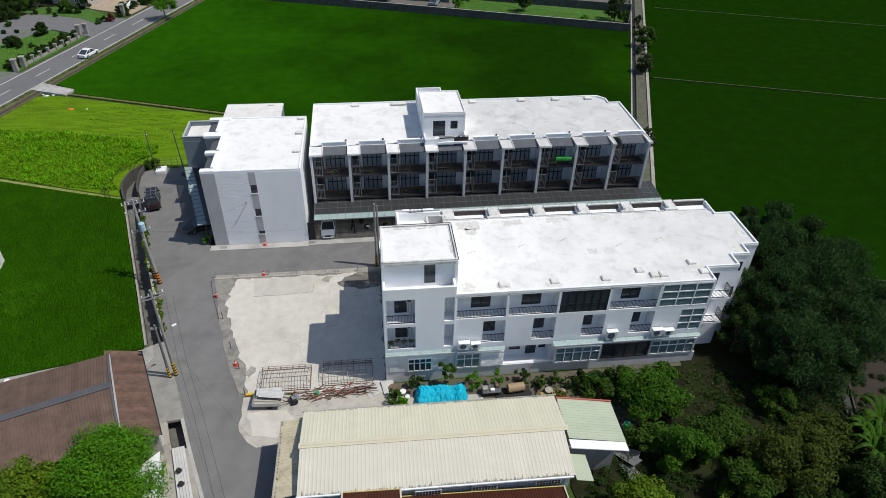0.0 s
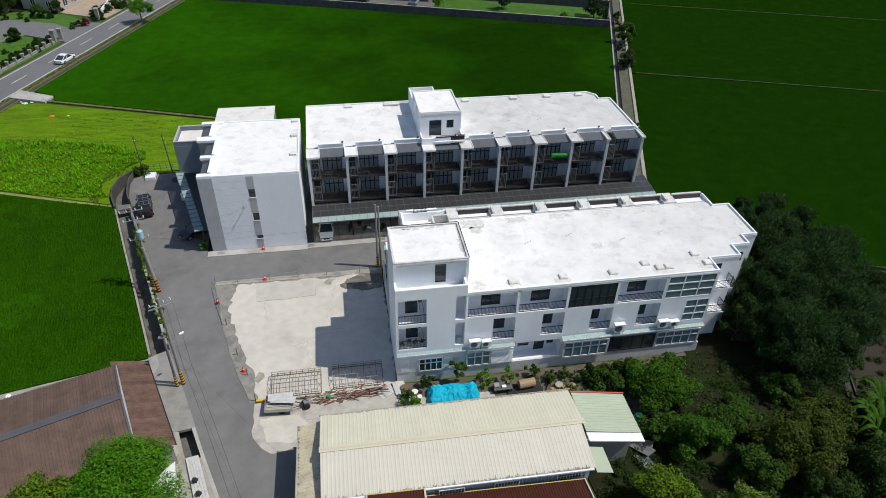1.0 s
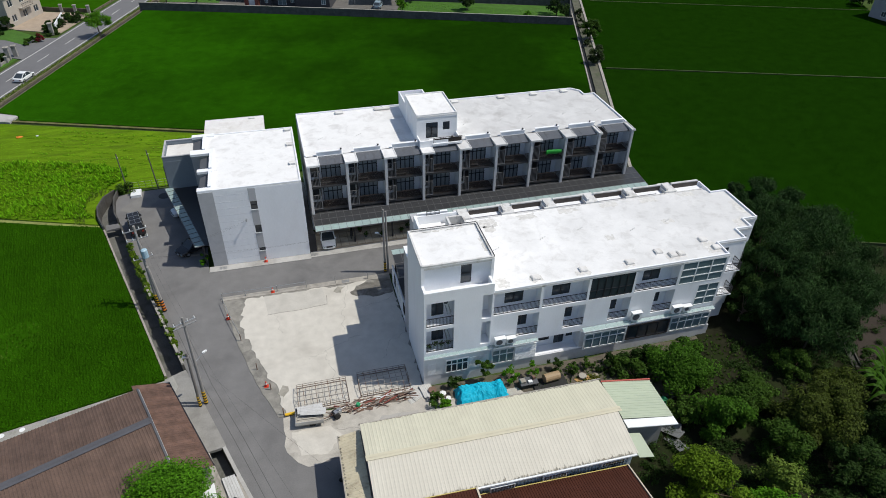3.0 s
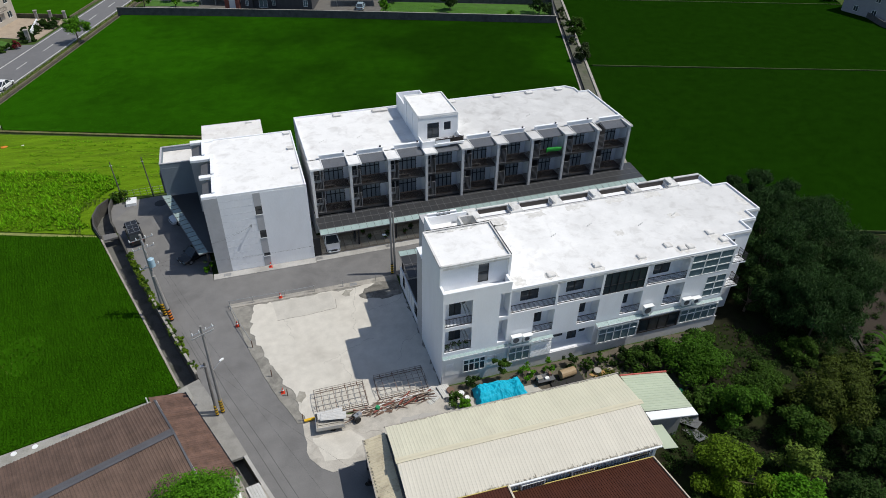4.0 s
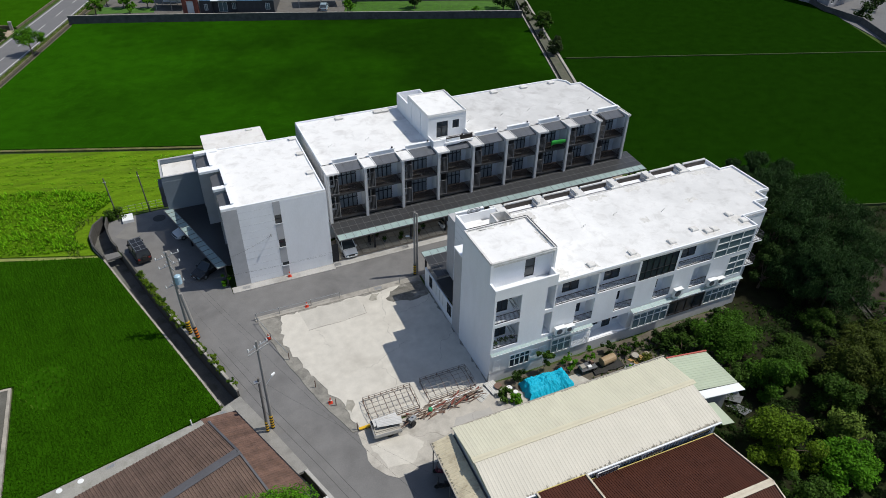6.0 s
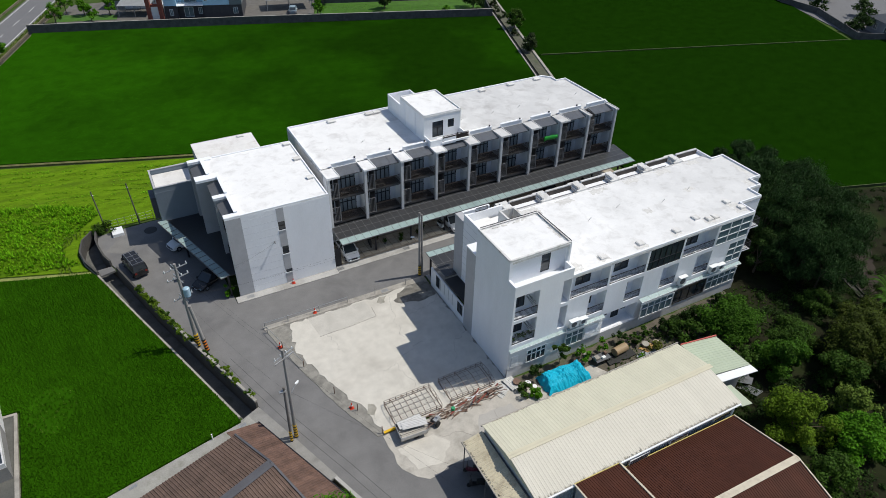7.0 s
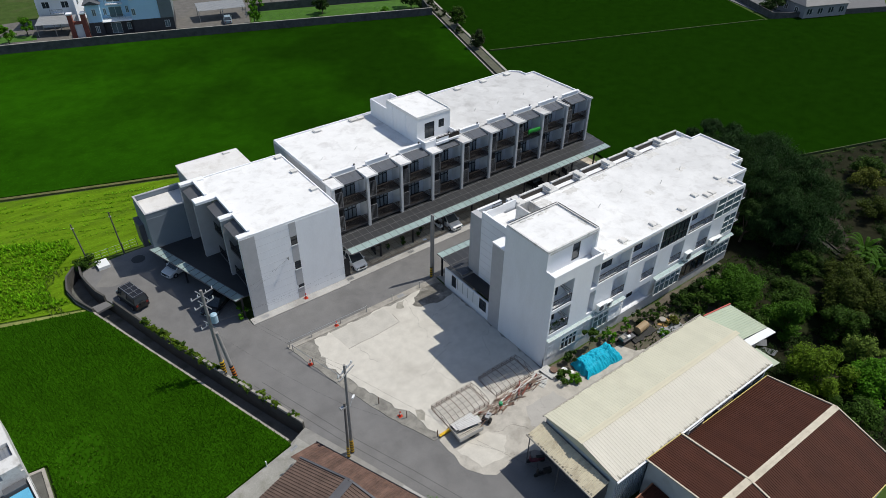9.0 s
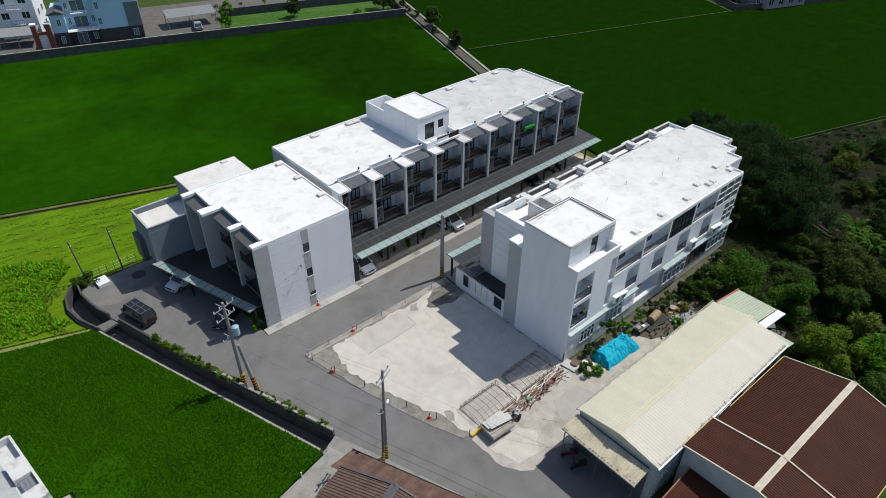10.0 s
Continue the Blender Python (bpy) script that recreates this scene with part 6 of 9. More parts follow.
# ---- fields and plants ----
def tufts(name, poly, spacing, height, width, blades, lean, material, seed, label, category, skip=0.0, z=0.0, row_turn=0.0, jitter=0.3, gaps=None, drill=1.0, thin=None):
    """Blades standing in rows over a plan outline, joined into one mesh."""
    rng = np.random.default_rng(seed)
    xs, ys = [p[0] for p in poly], [p[1] for p in poly]
    cx, cy, r = (min(xs) + max(xs)) / 2, (min(ys) + max(ys)) / 2, max(max(xs) - min(xs), max(ys) - min(ys)) * 0.75
    g = np.arange(-r, r, spacing)
    gx, gy = np.meshgrid(np.arange(-r, r, spacing * drill), g)
    gx, gy = gx.ravel(), gy.ravel()
    c, s = math.cos(row_turn), math.sin(row_turn)
    x, y = cx + gx * c - gy * s, cy + gx * s + gy * c
    x = x + rng.normal(0, spacing * jitter, len(x))
    y = y + rng.normal(0, spacing * jitter, len(x))
    keep = inside(poly, x, y) & (rng.random(len(x)) >= skip)
    if thin:
        keep &= ~inside(thin, x, y) | (rng.random(len(x)) < 0.4)
    x, y = x[keep], y[keep]
    n = len(x)
    if gaps is not None:
        dens = np.array([noise.noise(Vector((a * 0.30, b * 0.30, seed + 9))) + 0.7 * noise.noise(Vector((a * 0.95, b * 0.95, seed))) for a, b in zip(x, y)])
        x, y = x[dens > gaps], y[dens > gaps]
        n = len(x)
    wave = np.array([noise.noise(Vector((a * 0.12, b * 0.12, seed))) for a, b in zip(x, y)])
    vs, count = [], 0
    for k in range(blades):
        a = rng.random(n) * 2 * np.pi
        h = height * (0.75 + 0.5 * rng.random(n)) * (1 + 0.2 * wave)
        l = lean * (0.4 + rng.random(n))
        dx, dy = np.cos(a), np.sin(a)
        w = width * (0.7 + 0.6 * rng.random(n)) / 2
        b0 = np.stack([x - dy * w, y + dx * w, np.full(n, z)], 1)
        b1 = np.stack([x + dy * w, y - dx * w, np.full(n, z)], 1)
        t = np.stack([x + dx * l, y + dy * l, z + h], 1)
        vs.append(np.stack([b0, b1, t], 1).reshape(-1, 3))
    v = np.concatenate(vs)
    f = np.arange(len(v)).reshape(-1, 3)
    ob = sheet(name, v, f, material)
    return tagged(ob, label, category, kind="stuff")


def field_floor(name, poly, z, material, label):
    bm = bmesh.new()
    prism(bm, poly, GZ - 0.05, z)
    return single(name, bm, material, label, "field", kind="structure")


F_WEST = [(-40.0, 3.05), (-24.4, 6.6), (-24.5, 7.3), (-27.3, 15.5), (-30.9, 26.0), (-33.95, 35.0), (-34.4, 35.7), (-42.4, 38.2), (-52.4, 41.7), (-70, 47.6), (-80, 30), (-58, 20), (-45.2, 22.9), (-45.0, 17.2), (-41.9, 17.0), (-41.8, 2.7)]
THIN = [(-41.3, 17.0), (-39.6, 18.6), (-37.4, 17.8), (-37.2, 15.2), (-39.0, 12.6), (-41.2, 13.4)]
F_NORTH = [(-51.9, 72.0), (-25.1, 62.8), (-15.0, 59.5), (-8.5, 45.0), (37, 43.5), beside(-1, 1.8), beside(59.3, 1.8), (5.5, 118.8), (-23.3, 127.7), (-38.6, 132.1), along(66, -3.2), along(40, -3.2), along(9.6, -3.2), (-52.4, 73.6)]
F_EAST = [beside(-14, -1.75), (36.9, 17.0), (54.5, 11.8), (90, 0.7), (140, -13.6), (260, -49), (280, 0), (160, 35.8), (126, 50.7), beside(31.2, -1.75)]
F_EAST2 = [beside(31.7, -1.75), (126, 51.2), (137, 75), (142, 96), (165, 140), beside(120, -1.75)]
for nm, poly, mat, lab in (("paddy_field_west", F_WEST, PADDY, "closed green leaf canopy of a rice paddy"), ("paddy_field_north", F_NORTH, PADDY_N, "closed green leaf canopy of a wide rice paddy, darkened eastward as cloud shade"),
                           ("paddy_field_east", F_EAST, PADDY_E, "closed leaf canopy of a rice paddy, its deep green holding cloud shade"), ("paddy_field_far_east", F_EAST2, PADDY_E, "closed leaf canopy of a rice paddy, its deep green holding cloud shade")):
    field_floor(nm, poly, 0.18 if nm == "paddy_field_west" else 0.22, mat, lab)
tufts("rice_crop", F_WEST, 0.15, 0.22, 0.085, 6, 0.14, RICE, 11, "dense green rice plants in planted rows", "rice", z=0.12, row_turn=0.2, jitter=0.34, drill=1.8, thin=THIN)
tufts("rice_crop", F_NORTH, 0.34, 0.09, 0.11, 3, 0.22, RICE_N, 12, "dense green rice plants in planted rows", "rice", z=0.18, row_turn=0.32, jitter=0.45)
tufts("rice_crop", F_EAST[:5] + [(140, 45)] + F_EAST[8:], 0.42, 0.09, 0.13, 3, 0.24, RICE_E, 13, "dense rice plants, their deep green holding cloud shade", "rice", z=0.18, row_turn=0.32, jitter=0.5)
tufts("rice_crop", F_EAST2, 0.55, 0.09, 0.15, 3, 0.26, RICE_E, 14, "dense rice plants, their deep green holding cloud shade", "rice", z=0.18, row_turn=0.32, jitter=0.5)
tufts("thin_rice", THIN, 0.16, 0.16, 0.08, 3, 0.12, GRASS, 15, "thin yellowing rice in a sparse patch", "rice", z=0.13, skip=0.72, row_turn=0.2, jitter=0.25, drill=2.5)
P_CROP = [(-35.2, 38.2), (-36.9, 40.5), (-37.2, 43.2), (-35.4, 45.6), (-32.6, 49.0), (-33.0, 51.5), (-40, 54.5), (-50, 57.4), (-60.5, 58.6), (-63.0, 52.0), (-63.6, 47.2), (-52.4, 43.0), (-42.4, 39.6)]
P_GRASS = [(-34.6, 36.6), (-35.2, 38.0), (-35.6, 40.4), (-35.1, 43.1), (-34.0, 45.2), (-26.4, 45.0), (-12, 44.2), (-9, 56.4), (-15.3, 58.4), (-25.2, 61.8), (-52.6, 71.0), (-54.4, 71.6), along(4.5, -3.2), along(-19.5, -3.2), (-52.4, 43.0), (-42.4, 39.4)]
FALLOW = surface("fallow_soil", (0.105, 0.195, 0.007), rough=1, vary=0.42, scale=1.3, stretch=(0.22, 1.1, 1), stain=(0.062, 0.105, 0.010), stain_amount=0.8, stain_scale=0.5, spec=0.04)
FALLOW.node_tree.nodes["Mapping"].inputs["Rotation"].default_value[2] = math.radians(19)
field_floor("fallow_plot", P_GRASS, -0.03, FALLOW, "fallow grassy plot with faint old furrows")
field_floor("vegetable_plot", P_CROP, -0.02, surface("plot_soil", (0.072, 0.150, 0.006), rough=1, vary=0.4, scale=1.5, spec=0.04), "soil of the vegetable plot under leafy plants")
tufts("leafy_crop", P_CROP, 0.4, 0.5, 0.15, 8, 0.34, CROPTALL, 21, "tall bright green leafy vegetable plants in clumps", "vegetables", skip=0.15, row_turn=-0.33, jitter=0.3, gaps=0.0)
tufts("low_crop", P_CROP, 0.32, 0.22, 0.16, 6, 0.26, CROP, 20, "low yellow-green vegetable plants and weeds", "vegetables", skip=0.2, row_turn=-0.33, jitter=0.4)
tufts("plot_grass", P_GRASS, 0.26, 0.03, 0.08, 4, 0.12, CROP, 22, "short bright grass and weeds in furrows", "grass", skip=0.6, row_turn=1.24, jitter=0.3, drill=2.4)
frng = random.Random(5)
for k in range(0, 9, 1):
    # raised furrow ridges of weeds along the plot
    s0, q = frng.uniform(0, 0.2), 1.6 + k * 1.35
    a, b = Vector((-50.5 + q * 0.1, 70.0 - q)), Vector((-13.0, 57.2 - q * 1.0))
    p0, p1 = a.lerp(b, s0), a.lerp(b, frng.uniform(0.75, 0.97))
    d = (p1 - p0).normalized()
    w = Vector((-d.y, d.x)) * frng.uniform(0.1, 0.3)
    tufts("furrow_weeds", [tuple(p0 + w), tuple(p1 + w), tuple(p1 - w), tuple(p0 - w)], 0.22, 0.13, 0.11, 4, 0.2, CROP if k % 3 else CROPTALL, 30 + k, "ridge of weeds along an old furrow", "weeds", skip=0.4, gaps=-0.15)
tufts("plot_path_grass", [(-66, 47.3), (-52.4, 42.6), (-42.4, 39.1), (-34.5, 36.3), (-34.5, 35.3), (-42.4, 38.1), (-52.4, 41.6), (-66, 46.3)], 0.22, 0.16, 0.1, 4, 0.16, GRASS, 27, "dry trodden grass on the bank", "grass", skip=0.3)
tufts("ditch_grass", [(-34.9, 35.2), (-36.3, 37.0), (-37.0, 42.5), (-34.0, 45.2), (-36.3, 45.5), (-38.2, 42.0), (-37.6, 37.5), (-35.8, 35.0)], 0.3, 0.3, 0.1, 4, 0.2, GRASS, 23, "rough grass along the ditch", "grass")
tufts("verge_grass", [along(-60, -1.7), along(140, -1.7), along(140, -0.55), along(-60, -0.55)], 0.34, 0.3, 0.13, 5, 0.2, GRASS, 24, "rough grass on the road verge", "grass", skip=0.1)


def leaves(centres, radii, count, size, rng, droop=0.0, slim=0.5, flat=0.0):
    """Leaf diamonds scattered round clump centres; returns vertices and faces."""
    k = len(centres)
    idx = rng.integers(0, k, count)
    d = rng.normal(0, 1, (count, 3))
    d /= np.linalg.norm(d, axis=1)[:, None]
    rad = rng.random(count) ** 0.45
    c = np.asarray(centres)[idx] + d * (rad * np.asarray(radii)[idx])[:, None] * np.array([1, 1, 0.8])
    nrm = d * 0.8 + rng.normal(0, 0.55, (count, 3)) + np.array([0, 0, 0.85 + flat])
    nrm /= np.linalg.norm(nrm, axis=1)[:, None]
    t = np.cross(nrm, rng.normal(0, 1, (count, 3)))
    t /= np.linalg.norm(t, axis=1)[:, None]
    t[:, 2] -= droop
    b = np.cross(nrm, t)
    s = size * (0.6 + 0.8 * rng.random(count))[:, None]
    v = np.stack([c - t * s, c + b * s * slim + nrm * s * 0.12, c + t * s, c - b * s * slim + nrm * s * 0.12], 1).reshape(-1, 3)
    return v, np.arange(len(v)).reshape(-1, 4)


def tree(x, y, height, radius, material, seed, label, clumps=26, count=2600, size=0.2, base=0.35, z=GZ, slim=0.5, droop=0.0, tight=1.0, name="tree", group="", category="tree", trunk_r=None):
    """A tapered trunk with limbs, and a crown of leaf clumps with gaps."""
    rng = np.random.default_rng(seed)
    th = thing(name, label, category, group=group)
    lo = z + height * base
    cen, rad = [], []
    for i in range(clumps):
        a = rng.random() * 2 * np.pi
        q = rng.random() ** 0.55
        hh = rng.random()
        prof = math.sin(math.pi * min(1, 0.22 + 0.74 * hh)) ** 0.7
        rr = radius * q * prof * (0.75 + 0.5 * rng.random())
        cen.append((x + math.cos(a) * rr, y + math.sin(a) * rr, lo + (z + height - lo) * (0.08 + 0.86 * hh)))
        rad.append(radius * (0.22 + 0.2 * rng.random()) * tight)
    bm = bmesh.new()
    r0 = trunk_r or 0.05 + height * 0.018
    fork = Vector((x + rng.normal(0, 0.1), y + rng.normal(0, 0.1), z + height * (base + 0.12)))
    rod(bm, (x, y, z - 0.1), fork, r0, r0 * 0.7, 7)
    order = sorted(range(clumps), key=lambda i: -rad[i])[:9]
    for i in order:
        rod(bm, fork, cen[i], r0 * 0.45, r0 * 0.1, 5)
    part("trunk", bm, BARK, th)
    v, f = leaves(cen, rad, count, size, rng, slim=slim, droop=droop)
    sheet("crown", v, f, material, th)
    return th


# round bright tree in front of the houses, and the dark feathery grove behind
tree(24.6, -5.2, 4.2, 2.75, LEAFFRESH, 31, "broad bright green tree in the garden", 50, 21000, 0.12, 0.15, tight=1.0)
tree(20.3, -4.2, 2.6, 1.7, LEAFMID, 32, "low green bush in the garden soil", 16, 1600, 0.16, 0.1, name="bush", category="bush")
for i, (x, y, h, r) in enumerate(((38.4, -2.4, 7.4, 3.4), (40.2, 1.8, 10.0, 4.2), (44.5, 3.4, 10.5, 5.0), (43.4, 8.6, 10.2, 4.2), (48.6, 7.6, 9.0, 4.5), (40.0, -4.6, 7.5, 3.8), (45.2, -2.6, 8.5, 4.2), (50.0, 1.6, 7.5, 4.0), (36.8, 6.0, 9.4, 2.6), (41.2, 12.2, 9.2, 2.6), (46.0, 14.0, 9.4, 3.0), (49.5, 12.6, 8.4, 2.8), (43.0, 15.0, 8.6, 2.2))):
    tree(x, y, h, r, LEAFBAMBOO, 40 + i, "tall dark feathery bamboo clump at the field edge", 50, 11000, 0.22, 0.15, slim=0.17, droop=0.4, tight=0.85, name="bamboo", category="bamboo", group="bamboo grove", trunk_r=0.12)
for i, (x, y, h, r, m, n) in enumerate((
        (25.0, -11.8, 4.2, 2.7, LEAFFRESH, 9000), (19.4, -17.2, 4.6, 3.2, LEAFLIME, 9500), (22.0, -9.6, 2.6, 1.7, LEAFMID, 2600), (28.6, -10.2, 3.4, 2.4, LEAFMID, 5000),
        (33.2, -13.4, 5.4, 4.2, LEAFOLIVE, 15000), (37.8, -11.2, 4.2, 2.6, LEAFOLIVE, 5000), (28.6, -15.4, 3.8, 2.6, LEAFMID, 5000), (33.4, -18.6, 4.0, 3.0, LEAFDARK, 5500),
        (23.0, -21.4, 4.0, 2.8, LEAFBRIGHT, 7500), (38.6, -17.0, 4.4, 3.2, LEAFDARK, 6000), (26.0, -18.6, 3.8, 2.2, GRASS, 3000), (35.9, 0.8, 6.4, 2.2, LEAFDARK, 5600), (38.8, 3.4, 8.8, 2.4, LEAFDARK, 6000),
        (27.8, -22.6, 3.6, 2.8, LEAFDARK, 5000), (17.6, -22.4, 3.4, 2.4, LEAFMID, 4500), (50.0, -12.0, 4.2, 3.2, LEAFDARK, 5500), (44.0, -19.0, 4.0, 3.2, LEAFMID, 5000), (31.0, -8.6, 2.0, 1.8, LEAFMID, 2600), (36.6, -7.0, 2.6, 2.0, LEAFMID, 3000), (46.5, -14.4, 3.4, 2.4, LEAFOLIVE, 4000), (40.4, -21.5, 3.8, 3.0, LEAFDARK, 4500))):
    tree(x, y, h, r * 0.88, m, 60 + i, "dense orchard tree with small leaves", 36, int(n * 1.25), 0.125, 0.12, tight=0.92, name="orchard_tree", category="tree", group="orchard trees")
for i, (x, y, h, r, m) in enumerate(((62, -3, 3.6, 2.6, LEAFYELLOW), (66, -1.0, 3.2, 2.4, LEAFMID), (71, -4, 3.4, 2.4, LEAFMID), (76, -4.5, 3.2, 2.3, LEAFDARK), (60, -9, 3.0, 2.3, LEAFDARK), (66.5, -9.5, 3.2, 2.4, LEAFYELLOW), (73, -10.5, 3.0, 2.4, LEAFMID), (57, -15, 3.4, 2.6, LEAFMID), (64, -17, 3.2, 2.6, LEAFDARK), (81, -8, 3.4, 2.6, LEAFDARK), (56, -6.5, 3.0, 2.3, LEAFOLIVE), (69, -14.5, 3.2, 2.4, LEAFDARK), (78, -15, 3.2, 2.5, LEAFMID), (86, -13, 3.4, 2.6, LEAFOLIVE), (62, -22, 3.4, 2.6, LEAFMID), (71, -21, 3.2, 2.6, LEAFDARK), (92, -8, 3.2, 2.4, LEAFMID), (98, -12, 3.4, 2.6, LEAFDARK), (104, -9, 3.0, 2.2, LEAFMID), (52, -20, 3.6, 2.8, LEAFDARK))):
    tree(x, y, h, r, m, 90 + i, "small orchard tree standing on bare earth", 20, 3600, 0.13, 0.2, name="orchard_tree", category="tree", group="orchard trees")
tree(-22.2, -10.0, 6.5, 4.1, LEAFBRIGHT, 110, "bright green leafy tree beside the brown roof", 70, 56000, 0.10, 0.1)
tree(-28.2, -11.6, 5.6, 3.1, LEAFLIME, 111, "yellow-green leafy tree beside the brown roof", 60, 34000, 0.11, 0.1)
tree(-33.4, -14.4, 4.4, 3.2, LEAFMID, 109, "green leafy tree beside the brown roof", 40, 12000, 0.13, 0.12)
tree(60.0, 90.2, 4.6, 2.1, LEAFMID, 112, "green round tree on the field path", 26, 3600, 0.18, 0.2)
tree(54.5, 76.2, 4.0, 2.1, LEAFGREY, 113, "grey-green tree on the field path", 26, 3200, 0.17, 0.15)
for i, (q, o, h) in enumerate(((2.5, -1.0, 1.9), (6.5, -0.9, 1.3), (45.0, 0.2, 1.6), (58.0, 0.0, 1.8), (63.0, 0.3, 1.5), (68.0, 0.0, 1.7))):
    tree(*beside(q, o), h, h * 0.6, LEAFGREY, 122 + i, "bushy weeds on the field path", 12, 900, 0.15, 0.05, name="bush", category="bush")
tree(-45.6, 114.4, 5.4, 2.6, LEAFBRIGHT, 114, "slender roadside tree with a wide crown", 22, 5000, 0.16, 0.5)
tree(39.0, 117.0, 4.6, 2.6, LEAFDARK, 115, "dark round garden tree behind the wall", 18, 1400, 0.25, 0.15)
tree(59.5, 108.5, 6.0, 3.2, LEAFDARK, 116, "dark round garden tree behind the wall", 20, 1600, 0.28, 0.15)
tree(22.5, 119.5, 4.0, 1.8, LEAFBRIGHT, 117, "light green garden tree behind the wall", 14, 900, 0.22, 0.3)
tree(26.5, 127.0, 4.0, 1.6, LEAFBRIGHT, 118, "light green garden tree behind the wall", 12, 800, 0.22, 0.3)
tree(52.2, 109.8, 1.6, 1.0, LEAFBRIGHT, 119, "small yellow-green shrub on the lawn", 10, 400, 0.2, 0.1, name="shrub", category="shrub")

slab("garden_gravel", ragged([(13.6, -3.6), (16.6, -3.4), (17.4, -5.4), (15.0, -6.2), (13.2, -5.6)], 0.2, 0.5, 71), 0.0, 0.03, surface("grey_gravel", (0.30, 0.31, 0.33), rough=0.95, vary=0.4, scale=4.0, bump=0.6), "grey gravel patch in the garden", "gravel")
slab("garden_clay", ragged([(14.6, -2.8), (16.0, -2.4), (16.4, -3.4), (15.0, -3.7)], 0.15, 0.4, 72), 0.0, 0.06, surface("orange_clay", (0.40, 0.25, 0.10), rough=1.0, vary=0.35, scale=3.0), "orange clay soil round a small shrub", "soil")

# undergrowth between the trees
rng = np.random.default_rng(7)
cen = []
UNDER = [(15.5, -14.5), (20.5, -8.6), (28, -8.2), (33, -2.0), (37, -2.5), (38, 3.0), (55, 10.5), (90, 0), (80, -25), (15.5, -25)]
ux, uy = rng.uniform(15, 90, 4200), rng.uniform(-25, 11, 4200)
ok = inside(UNDER, ux, uy)
near = ux < 47
sel = ok & ((rng.random(4200) < 0.8) & near | (rng.random(4200) < 0.3))
cen = np.stack([ux[sel], uy[sel], np.full(sel.sum(), 0.15)], 1)
v, f = leaves(cen, rng.uniform(0.3, 0.75, len(cen)), 120000, 0.12, rng, slim=0.4)
v[:, 2] = np.maximum(v[:, 2], -0.05)
tagged(sheet("undergrowth", v, f, LEAFDARK), "low dark weeds and creepers under the trees", "undergrowth", kind="stuff")
tufts("lawn", [(20.8, 119.0), (60.0, 106.0), (62.0, 110.5), (26.5, 127.5)], 0.5, 0.12, 0.22, 3, 0.2, LEAFBRIGHT, 25, "bright lawn behind the boundary wall", "lawn")


def shrub(x, y, h, r, material, seed, label, count=500, size=0.13, clumps=10, name="shrub"):
    return tree(x, y, h, r, material, seed, label, clumps, count, size, 0.12, z=0.0, name=name, category="shrub", trunk_r=0.03)


for i, (x, y, h, r, m, n) in enumerate(((2.9, -1.1, 1.7, 0.8, LEAFDARK, 380), (5.7, -1.0, 3.6, 0.75, LEAFMID, 1200), (8.2, -1.3, 1.7, 0.8, LEAFBRIGHT, 360), (10.6, -1.5, 2.2, 0.65, LEAFBRIGHT, 320), (13.1, -1.4, 2.0, 0.75, LEAFDARK, 420),
                                        (14.9, -2.0, 1.1, 0.7, LEAFMID, 300), (16.6, -1.6, 1.5, 0.6, LEAFMID, 260), (18.2, -2.6, 1.1, 0.9, LEAFDARK, 400), (0.9, -2.4, 1.0, 0.9, LEAFMID, 450), (16.0, -3.6, 0.9, 0.8, LEAFYELLOW, 320), (19.0, -1.6, 1.3, 0.7, LEAFDARK, 300), (21.5, -2.0, 1.8, 1.2, LEAFDARK, 600), (13.8, -4.4, 0.7, 0.7, LEAFBRIGHT, 260), (20.6, -3.0, 1.8, 1.4, LEAFDARK, 1400), (22.6, -2.6, 2.0, 1.5, LEAFDARK, 1400), (27.4, -1.2, 1.4, 0.8, LEAFDARK, 600), (1.4, -3.2, 1.0, 0.7, LEAFBRIGHT, 600))):
    shrub(x, y, h, r, m, 130 + i, "small garden shrub in front of the plinth wall", n)
shrub(-20.9, 24.6, 1.9, 0.6, LEAFBRIGHT, 160, "bright green potted shrub at the house corner", 500, 0.12)
wr = random.Random(8)
for i in range(40):
    k = wr.choice((0, 1, 1, 1, 2, 2))
    (xa, ya), (xb, yb) = ((-30.3, 30.4), (-28.75, 25.4), (-25.3, 15.3), (-22.55, 7.6))[k:k + 2]
    q = wr.random()
    r = wr.uniform(0.22, 0.5)
    tree(xa + (xb - xa) * q + wr.uniform(0.0, 0.3), ya + (yb - ya) * q, 0.75 + r * 0.9, r, wr.choice((LEAFMID, LEAFLIME, GRASS)), 170 + i, "creeper and weeds on the lane wall", 8, 260, 0.1, 0.45, z=0.0, name="weed_clump", category="shrub", trunk_r=0.02)
crng = np.random.default_rng(66)
q = crng.random(90)
mat_cen = np.stack([-29.9 + 3.4 * q + crng.normal(0.05, 0.12, 90), 29.2 - 10.4 * q, 0.72 + crng.normal(0, 0.1, 90)], 1)
v, f = leaves(mat_cen, crng.uniform(0.16, 0.34, 90), 5200, 0.085, crng, slim=0.5)
tagged(sheet("wall_creeper", v, f, LEAFLIME), "yellow-green creeper spreading along the lane wall", "creeper", kind="stuff")
for i, (x, y, h, r) in enumerate(((-31.9, 44.3, 1.4, 1.2), (-32.8, 44.4, 1.0, 0.9))):
    shrub(x, y, h, r, LEAFMID, 165 + i, "bushy weeds at the forecourt corner", 800, 0.12, name="weed_clump")


